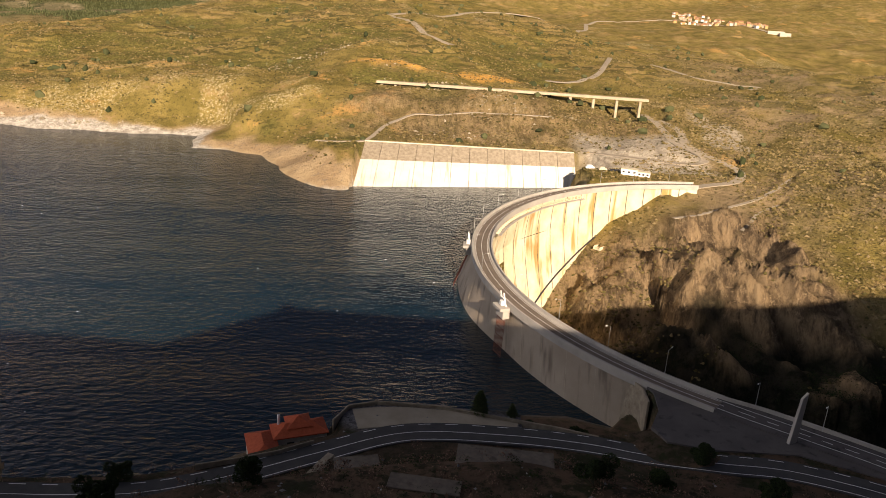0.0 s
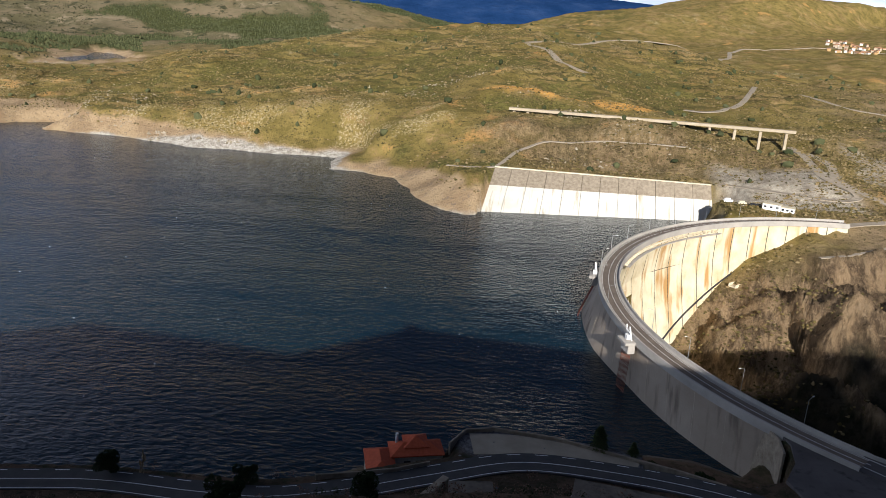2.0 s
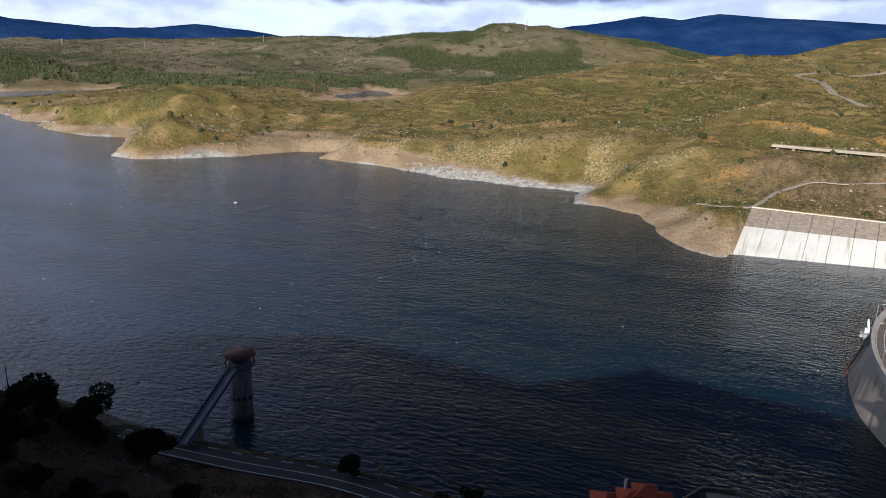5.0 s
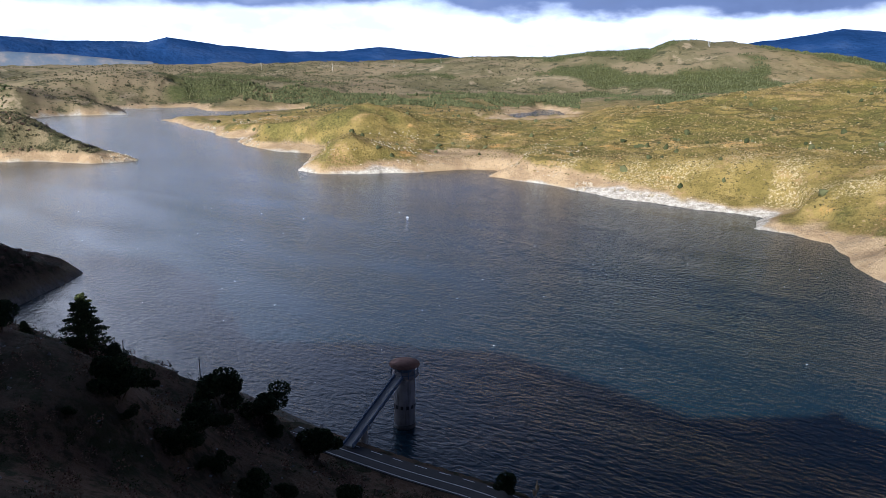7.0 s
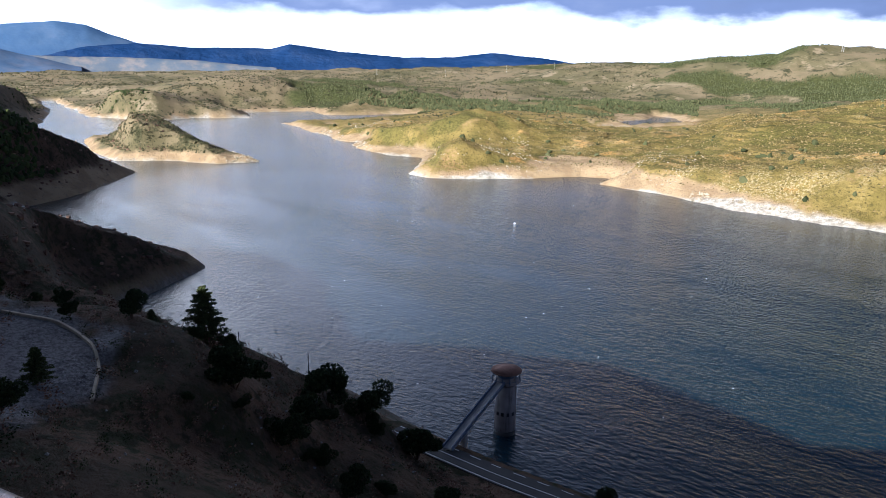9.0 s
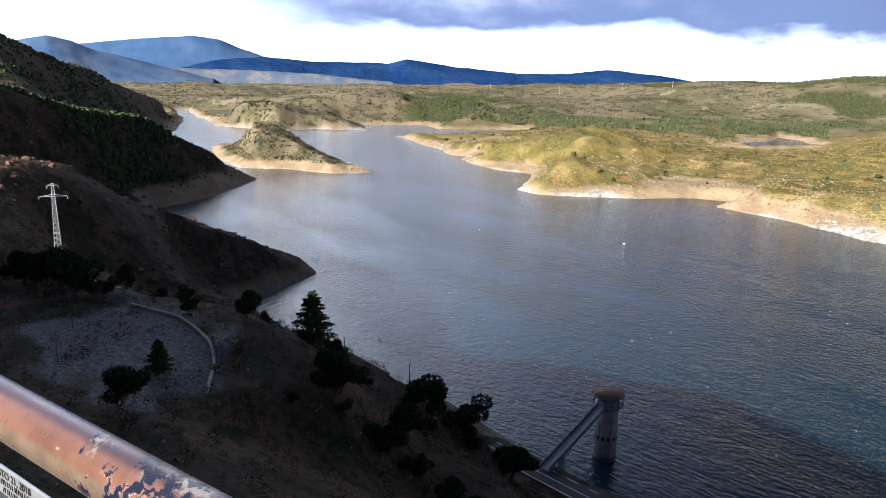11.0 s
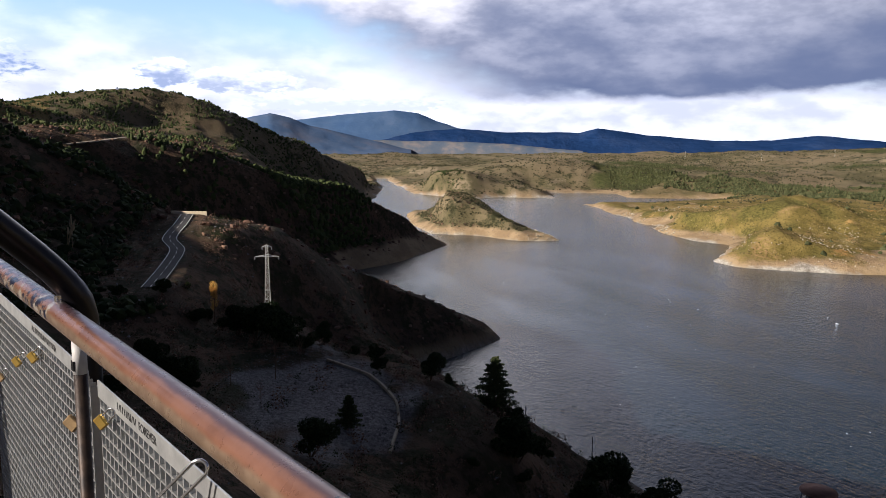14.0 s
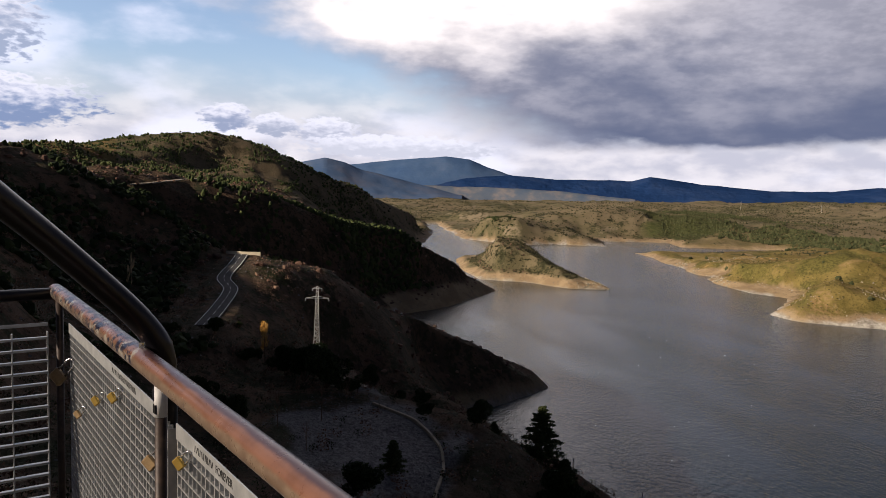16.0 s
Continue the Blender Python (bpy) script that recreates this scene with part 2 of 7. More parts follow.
# ridges, spurs, benches and valley floors that carry the land's heights
LAND = {
    "dome": [P(-22, 950, 57), P(-11, 1150, 92), P(-5.3, 1200, 104), P(0, 1250, 106), P(4, 1150, 88)],
    "pond_gap": [P(-30, 1300, 9), P(-37, 1300, 7)],
    "pond_bank": [P(-30.5, 1480, 2), P(-37, 1440, 2)],
    "dome_spur": [P(-5, 1150, 102), P(-4, 850, 75), P(-4.4, 620, 44)],
    "dome_west": [P(-22, 950, 57), P(-28, 1000, 46), P(-32, 1000, 24), P(-37, 1050, 20), P(-48, 1000, 46), P(-54, 1000, 28), P(-60, 1200, 22)],
    "knob": [P(-51.5, 805, 6), P(-50.2, 800, 24), P(-48.3, 795, 34), P(-47, 800, 27), P(-45.5, 815, 18)],
    "knob_saddle": [P(-44, 860, 12), P(-41, 860, 10), P(-37, 800, 10)],
    "shore_rise": [P(-14, 640, 38), P(-20, 680, 34), P(-28, 720, 26), P(-34, 760, 20)],
    "viaduct_bench": [(-62, 607, 41), (-46.5, 604.5, 41.2), (40, 596, 41.5), (84, 592, 41), (104, 590, 38)],
    "gully": [(122, 590, 32), (145, 588, 24), (176, 572, 22)],
    "wall_top": [(-62, 466, 18), (-43, 474, 20), (14, 476, 20), (92, 482, 20)],
    "parking": [(100, 430, 17.5), (145, 432, 17.5), (165, 445, 18)],
    "east_slope": [P(18, 520, 24), P(17, 900, 46), P(18, 1500, 60), P(20, 2400, 92), P(20, 3500, 170)],
    "east_rim": [P(27, 480, 22), P(33, 480, 26), P(38, 520, 30)],
    "east_high": [P(24, 560, 26), P(29, 640, 36), P(36, 700, 44)],
    "east_crest": [P(18, 800, 40), P(21, 860, 40), P(24, 890, 46), P(26.8, 900, 53), P(31, 920, 54), P(38, 900, 58)],
    "east_ravine": [P(25.5, 800, 42), P(24.5, 650, 31), P(23.5, 540, 23), P(24.5, 470, 17)],
    "east_valley": [P(19, 1300, 44), P(23, 1300, 24), P(28, 1280, 18), P(36, 1300, 20)],
    "east_back": [P(26, 1900, 64), P(31, 2000, 72), P(38, 2100, 84)],
    "back_ridge": [P(-2, 2600, 96), P(2, 2800, 150), P(6.4, 3000, 196), P(9, 3100, 235), P(11.7, 3200, 283), P(15, 3300, 260), P(22, 3600, 220), P(32, 3600, 190), P(45, 3500, 180)],
    "back_valley": [P(6, 1800, 62), P(12, 1900, 58), P(26, 2000, 60), P(40, 2100, 70)],
    "abutment": [(129, 401, 13), (117.3, 396.4, 5), (102.3, 389, -1), (91.3, 380.8, -11), (81.6, 371.6, -21), (75.3, 364.2, -28), (67.3, 352.8, -38), (60, 335, -46)],
    "rock_foot": [(78, 320, -44), P(18, 296, -24), P(26, 278, -17), P(34, 272, -15)],
    "rock_mid": [P(15.6, 338, -26), P(17.5, 365, -10), P(22, 352, 0), P(28, 345, 2), P(36, 350, 4)],
    "gorge": [(85, 255, -50), (120, 225, -52), (190, 200, -55), (330, 180, -60), (600, 120, -70)],
    "pine_hills": [P(-46, 3400, 100), P(-39.8, 3300, 116), P(-32.3, 3000, 131), P(-26.3, 2900, 157), P(-25, 2900, 180), P(-22, 2900, 180), P(-17, 2700, 140), P(-13, 2500, 70), P(-9, 2400, 55)],
    "pine_foot": [P(-46, 2000, 25), P(-40, 1900, 20), P(-30, 1900, 16), P(-22, 1900, 30), P(-12, 1800, 45)],
    "east_low": [P(-18, 3700, 50), P(-11, 3500, 40), P(-5, 3600, 45)],
    "plain": [P(-95, 4200, 60), P(-80, 3800, 60), P(-70, 3600, 66), P(-55, 3600, 80), P(-45, 3500, 95)],
    "rim": [P(-110, 4850, 100), P(-80, 4850, 75), P(-50, 4850, 90), P(-24, 4850, 40), P(-2, 4850, 40), P(10, 4850, 150), P(45, 4850, 150)],
    "rock_hill": [P(-74, 2500, 35), P(-68, 2350, 50), P(-63.9, 2200, 79), P(-60.5, 2200, 60), P(-54, 2100, 48)],
    "low_hill": [P(-74.8, 1660, 28), P(-73.4, 1700, 44), P(-72.2, 1720, 54), P(-70.2, 1720, 48), P(-68.5, 1700, 30), P(-66.6, 1660, 18)],
    "tip_ridge": [P(-64, 1100, 22), P(-62, 1350, 10)],
    "island_top": [P(-76.5, 1080, 12), P(-75.7, 1060, 19), P(-74.3, 1020, 37), P(-72.7, 990, 49), P(-71, 955, 40), P(-69.4, 920, 28), P(-67.8, 890, 15), P(-65.5, 882, 5)],
    "island_flank": [P(-75, 985, 24), P(-73, 955, 32), P(-71.2, 925, 24), P(-69.4, 905, 17)],
    "hill_left": [P(-77.4, 1780, 36), P(-80, 1690, 62), P(-82.3, 1620, 92), P(-84.4, 1580, 120), P(-86.5, 1545, 140), P(-88.6, 1515, 160), P(-90.7, 1490, 182), P(-92.7, 1450, 194), P(-94.7, 1450, 200), P(-96.6, 1400, 193), P(-98.5, 1300, 166), P(-100.3, 1200, 146), P(-102, 1130, 149), P(-103.8, 1100, 154), P(-105.1, 1100, 150), P(-107.5, 1100, 142), P(-116, 1100, 140)],
    "hill_spur": [P(-93, 1250, 128), P(-88, 1180, 84), P(-84, 1150, 46)],
    "hill_spur_west": [P(-98, 1050, 128), P(-95, 900, 118), P(-92, 800, 100)],
    "head_left": [P(-72.2, 824, 1), P(-73.6, 806, 17), P(-75.1, 785, 33), P(-77, 760, 46), P(-78.5, 740, 56), P(-80.7, 710, 70), P(-83.5, 685, 79), P(-86.2, 665, 88), P(-88.6, 655, 97), P(-90.7, 645, 103), P(-92.7, 635, 107), P(-96, 630, 111), P(-100, 620, 114), P(-108, 600, 124)],
    "spur_left": [P(-67.9, 421, 1), P(-69.2, 420, 5), P(-70.4, 419, 9), P(-72.1, 415, 17), P(-73.8, 408, 24), P(-76.8, 396, 34), P(-78.5, 388, 42), P(-82.2, 368, 55), P(-85.6, 352, 69), P(-88.8, 338, 77.5), P(-92.7, 312, 82)],
    "shoulder": [P(-92.7, 312, 82), P(-94.7, 312, 88), P(-96.6, 315, 95), P(-98.5, 320, 103), P(-100.3, 325, 107.5), P(-102.1, 330, 112), P(-105.2, 340, 119), P(-110, 345, 118)],
    "cove": [P(-84, 500, 25), P(-90, 470, 55), P(-97, 440, 85)],
    "road_left": [(-300, -8, 82.7), (-284, -10, 80.6), (-265, -13, 77.8), (-247, -10, 76.3), (-226, -12, 74.3), (-202.5, -15, 72.8)],
    "terrace": [P(-75, 150, 59), P(-77, 160, 60), P(-84, 170, 62), P(-87, 200, 62)],
    "terrace_front": [P(-75.5, 133, 56), P(-82, 138, 60), P(-89, 140, 63)],
    "fore_edge": [P(-73, 188, 45), P(-68, 178, 42), P(-62, 176, 33), P(-57, 178, 25), P(-53, 183, 17), P(-49, 184, 12)],
    "fore_drop": [P(-80, 250, 34), P(-74, 232, 24), P(-68, 222, 15), P(-62, 215, 10)],
    "slope_foot": [P(-98, 95, 74), P(-88, 100, 64), P(-78, 100, 59), P(-66, 112, 45), P(-54, 125, 24), P(-40, 122, 18), P(-20, 118, 22), P(10, 118, 24), P(35, 110, 28), P(60, 110, 36)],
    "back_country": [P(-140, 300, 125), P(-155, 250, 105), P(180, 250, 80), P(140, 250, 60), P(100, 280, 40)],
    "road_low": [(-152.8, 112.3, 11), (-118.6, 118.5, 11), (-92.8, 124.5, 11), (-69, 124.7, 12), (-54, 126, 12.5), (-38.9, 131.6, 13), (-21.7, 141.5, 13), (-2.1, 151.4, 13), (21.9, 152.3, 13), (40, 149.5, 13.5), (52, 144, 15), (66, 139, 17), (84, 136, 17.4), (108, 124, 17.6), (135, 100, 18)],
    "lot": [(-12, 160, 12), (5, 160, 12), (24, 157, 12)],
    "plaza": [(66, 165, 17.3), (66, 150, 17.3), (82, 150, 17.4), (106, 138, 17.4), (140, 100, 18), (200, 40, 20)],
    # unseen rises behind the viewpoint, placed and raised to shade the slopes
    "back_near": [(-185, -105, 104), (-142, -88, 117), (-102, -85, 127), (-60, -80, 124), (0, -85, 119), (80, -60, 116), (165, -10, 121), (230, -12, 127), (300, -10, 127)],
    "back_high": [P(-119, 250, 118), P(-124, 420, 150), P(-124, 700, 190), P(-119, 1000, 205)],
    "back_west": [P(-114, 330, 128), P(-117, 335, 138), P(-120, 345, 144)],
    "gorge_bank": [(78, 176, 6), (110, 165, -2), (170, 140, -5)],
}


def seg_distance(X, Y, line, closed=False, exclude=()):
    """Distance to a polyline and the height carried along it."""
    best, val = np.full(X.shape, 1e18), np.zeros(X.shape)
    m = len(line)
    for i in range(m if closed else m - 1):
        if i in exclude:
            continue
        a, b = line[i], line[(i + 1) % m]
        dx, dy = b[0] - a[0], b[1] - a[1]
        s = np.clip(((X - a[0]) * dx + (Y - a[1]) * dy) / (dx * dx + dy * dy + 1e-9), 0, 1)
        d = (X - a[0] - s * dx) ** 2 + (Y - a[1] - s * dy) ** 2
        near = d < best
        best = np.where(near, d, best)
        if len(a) > 2:
            val = np.where(near, a[2] + s * (b[2] - a[2]), val)
    return np.sqrt(best), val


def inside(X, Y, poly):
    r = np.zeros(X.shape, bool)
    m = len(poly)
    for i in range(m):
        (x1, y1), (x2, y2) = poly[i][:2], poly[(i + 1) % m][:2]
        if y1 == y2:
            continue
        r ^= ((y1 > Y) != (y2 > Y)) & (X < (x2 - x1) * (Y - y1) / (y2 - y1) + x1)
    return r


def lattice(ix, iy, seed):
    h = (ix.astype(np.int64) * 374761393 + iy.astype(np.int64) * 668265263 + seed * 974711) & 0x7FFFFFFF
    h = ((h ^ (h >> 13)) * 1274126177) & 0x7FFFFFFF
    return ((h ^ (h >> 16)) & 0xFFFF) / 65535.0


def value_noise(X, Y, size, seed=0):
    x, y = X / size, Y / size
    ix, iy = np.floor(x), np.floor(y)
    fx, fy = x - ix, y - iy
    fx, fy = fx * fx * (3 - 2 * fx), fy * fy * (3 - 2 * fy)
    a, b = lattice(ix, iy, seed), lattice(ix + 1, iy, seed)
    c, d = lattice(ix, iy + 1, seed), lattice(ix + 1, iy + 1, seed)
    return (a * (1 - fx) + b * fx) * (1 - fy) + (c * (1 - fx) + d * fx) * fy - 0.5


def fbm(X, Y, size, octaves=5, seed=0):
    out, amp = np.zeros(X.shape), 1.0
    for k in range(octaves):
        out += amp * value_noise(X + 13.7 * k, Y - 7.1 * k, size / 2 ** k, seed + k)
        amp *= 0.5
    return out


N_FAR = len(FAR_SHORE) + len(CHANNEL) + len(NEAR_SHORE)
DAM_EDGES = tuple(range(N_FAR - 1, N_FAR + len(DAM_SIDE)))


SLOPE_AZ = [-180, -150, -128, -114, -104, -95, -85, 40, 62, 80, 92, 180]
SLOPE_K = [0.0, -0.02, 0.05, 0.25, 0.48, 0.66, 0.80, 0.84, 0.7, 0.3, 0.0, 0.0]
# engineered strips: the ground is levelled to the line's height within the half width
LEVELLED = (("abutment", 5.0), ("road_low", 5.5), ("plaza", 8.5), ("parking", 14.0), ("viaduct_bench", 7.0), ("wall_top", 3.0), ("road_left", 4.5), ("terrace", 6.0), ("lot", 6.0))
WALL_FOOT, WALL_TOP = ((-46, 433), (94, 463)), ((-43, 475), (92, 475))


ROAD_BEDS = []                                       # the beds of the drawn-out hill roads, cut into the land


def land(X, Y):
    """Height of the ground, distance to the shore and whether under water."""
    sway = np.where((X < -230) & (Y < 290), 4.0, 14.0)
    jx, jy = X + sway * fbm(X, Y, 60, 3, 11), Y + sway * fbm(X, Y, 60, 3, 23)
    keep = np.hypot(X, Y) < 230                      # close to the eye the lines are taken as they are
    jx, jy = np.where(keep, X, jx), np.where(keep, Y, jy)
    sd, _ = seg_distance(jx, jy, RESERVOIR, True, DAM_EDGES)
    si, _ = seg_distance(jx, jy, ISLAND, True)
    sp, _ = seg_distance(jx, jy, POND, True)
    wet = (inside(jx, jy, RESERVOIR) & ~inside(jx, jy, ISLAND)) | inside(jx, jy, POND)
    shore = np.minimum(np.minimum(sd, si), sp)
    num, den = np.zeros(X.shape), np.zeros(X.shape)
    for line in LAND.values():
        d, z = seg_distance(X, Y, line)
        w = 1.0 / (d + 1.0) ** 3.0
        num, den = num + w * z, den + w
    w = 0.7 / (shore + 6.0) ** 3.0
    num, den = num + w * 9.0, den + w
    h = num / den
    r = np.hypot(X, Y)
    # the hillside that falls away below the viewpoint
    k = np.interp(np.degrees(np.arctan2(X, Y)), SLOPE_AZ, SLOPE_K)
    side = 108.2 - k * np.maximum(0, r - 2.2) - 0.5 * np.maximum(0, r - 280)
    soft = np.clip(r / 12, 0.05, 5.0)
    h = soft * np.logaddexp(h / soft, side / soft)
    rough = np.clip((r - 25) / 250, 0, 1)
    h = h + rough * (np.clip(shore / 60, 0.15, 1) * (9 * fbm(X, Y, 140, 5, 3) + 2.5 * np.abs(fbm(X, Y, 40, 4, 5))) + 1.2 * fbm(X, Y, 9, 3, 8))
    h = h + np.clip((r - 1500) / 1500, 0, 1) * 16 * fbm(X, Y, 420, 4, 31)
    brow = fbm(X, Y, 130, 4, 101)
    gill = fbm(X, Y, 45, 3, 107)
    hills = np.clip((r - 430) / 150, 0, 1) * np.clip((shore - 25) / 70, 0, 1)
    h = h + hills * (6 - 17 * np.abs(brow) - 7 * np.abs(gill))
    rock = np.clip((330 - np.hypot(X - 190, (Y - 330) * 0.9) * 1.9) / 120, 0, 1) * (Y > 225) * (X > 55) * np.clip((186 - X + 14 * fbm(X, Y, 30, 3, 47)) / 16, 0, 1)
    rock = rock * np.clip((388 - Y + 10 * fbm(X, Y, 24, 2, 49)) / 16, 0, 1)
    ribs = 1 - 2 * np.abs(fbm(X * 1.6 + Y * 0.5, Y * 0.55, 46, 5, 41))
    h = h + rock * (13 * ribs * np.abs(ribs) - 1.5 - 13 * np.abs(fbm(X * 1.3 + Y * 0.6, Y * 0.6, 18, 4, 43)))
    steep = 0.45 + 0.5 * fbm(X, Y, 160, 2, 77)
    steep = np.where((X < -760) & (X > -1190) & (Y > 262) & (Y < 430), 0.62, steep)
    steep = np.where((X < -230) & (r < 520), 1.0, np.where((X < -600) & (Y < 260), 0.8, np.clip(steep, 0.22, 0.75)))
    h = np.where(wet, -np.minimum(0.4 * shore, 6.0) - 0.6, np.minimum(h, 0.3 + steep * shore + np.maximum(0, shore - 24) * 2))
    for name, half in LEVELLED:
        d, z = seg_distance(X, Y, LAND[name])
        f = np.clip((d - half) / half, 0, 1)
        h = np.where(wet, h, z + (h - z) * f * f * (3 - 2 * f))
    h = np.where((X > 26) & (X < 58.5) & (Y > 154) & (Y < 190), np.minimum(h, 8.0), h)
    u = np.clip((X + 44.5) / 138, 0, 1)
    y0 = WALL_FOOT[0][1] + u * (WALL_FOOT[1][1] - WALL_FOOT[0][1])
    v = (Y - y0) / (475 - y0)
    bed = (X > -47) & (X < 96) & (v > -0.6) & (v < 1.08)
    h = np.where(bed, np.minimum(h, np.clip(v, -0.4, 1) * 21 - 3.0), h)
    for line, half in ROAD_BEDS:
        xs, ys = [p[0] for p in line], [p[1] for p in line]
        near = (X > min(xs) - 20) & (X < max(xs) + 20) & (Y > min(ys) - 20) & (Y < max(ys) + 20)
        if near.any():
            d, z = seg_distance(X[near], Y[near], line)
            f = np.clip((d - half) / (1.5 * half), 0, 1)
            h[near] = z + (h[near] - z) * f * f * (3 - 2 * f)
    dc = np.hypot(X - 160, Y - 272)
    up = (dc > 130) & (dc < 150) & (X < 150) & (Y > 200) & (Y < 395)
    h = np.where(up & (dc > 141), np.minimum(h, -6), h)
    return h, shore, wet, rock


HILL_ROADS = {
    "road_loop": ([(166, 592), (166, 560), (165, 530), (162, 499), (167, 484), (172, 474), (175, 467), (172, 463), (160, 463), (146, 466), (120, 478), (100, 488)], 2.8),
    "road_bend": ([(171, 566), (175, 545), (176, 530), (173, 512), (169, 495), (172, 483), (177, 472), (182, 464), (187, 457), (189, 446), (185, 434), (176, 424), (160, 418), (145, 410)], 2.8),
    "track_hill": ([(-60, 955), (-33, 887), (-14, 805), (15, 769)], 3.8),
    "road_village": ([(-60, 955), (52, 1144), (164, 1235), (300, 1600), (412, 2100), (560, 2120), (700, 2150), (888, 1941)], 5.0),
    "track_east": ([(250, 893), (279, 836), (318, 806), (337, 786), (312, 749)], 3.2),
    "track_quarry": ([(216, 954), (175, 817), (133, 744), (110, 752)], 3.4),
    "path_abutment": ([(215, 430), (185, 400), (160, 385), (142, 377), (128, 373)], 1.5),
    "bench_path": ([(-76, 485), (-45, 480), (-27, 530), (14, 547), (55, 545), (86, 542)], 2.0),
    "track_zigzag": ([(-549, -90), (-566, -73), (-600, -62), (-626, -53), (-650, -66)], 3.0),
    "path_rocks": ([(195, 395), (178, 384), (166, 368), (159, 360)], 1.2),
}


def cut_road_beds():
    beds = []
    for line, half in HILL_ROADS.values():
        fine = []
        for a, b in zip(line, line[1:]):
            m = max(2, int(math.dist(a, b) / 12))
            fine += [(a[0] + (b[0] - a[0]) * k / m, a[1] + (b[1] - a[1]) * k / m) for k in range(m)]
        fine.append(line[-1])
        z = land(np.array([p[0] for p in fine]), np.array([p[1] for p in fine]))[0]
        z = np.convolve(np.pad(z, 3, mode="edge"), np.ones(7) / 7, mode="valid")
        beds.append(([(p[0], p[1], float(q)) for p, q in zip(fine, z)], half))
    ROAD_BEDS.extend(beds)


cut_road_beds()


def grid_mesh(name, verts, faces, smooth=True):
    me = bpy.data.meshes.new(name)
    me.vertices.add(len(verts))
    me.vertices.foreach_set("co", np.ascontiguousarray(verts, dtype=np.float32).ravel())
    k = faces.shape[1]
    me.loops.add(faces.size)
    me.loops.foreach_set("vertex_index", np.ascontiguousarray(faces, dtype=np.int32).ravel())
    me.polygons.add(len(faces))
    me.polygons.foreach_set("loop_start", np.arange(0, faces.size, k, dtype=np.int32))
    me.polygons.foreach_set("loop_total", np.full(len(faces), k, dtype=np.int32))
    me.polygons.foreach_set("use_smooth", np.full(len(faces), smooth, dtype=bool))
    me.update(calc_edges=True)
    me.validate()
    return me


def attribute(me, name, values):
    at = me.attributes.new(name, "FLOAT", "POINT")
    at.data.foreach_set("value", np.ascontiguousarray(values, dtype=np.float32))


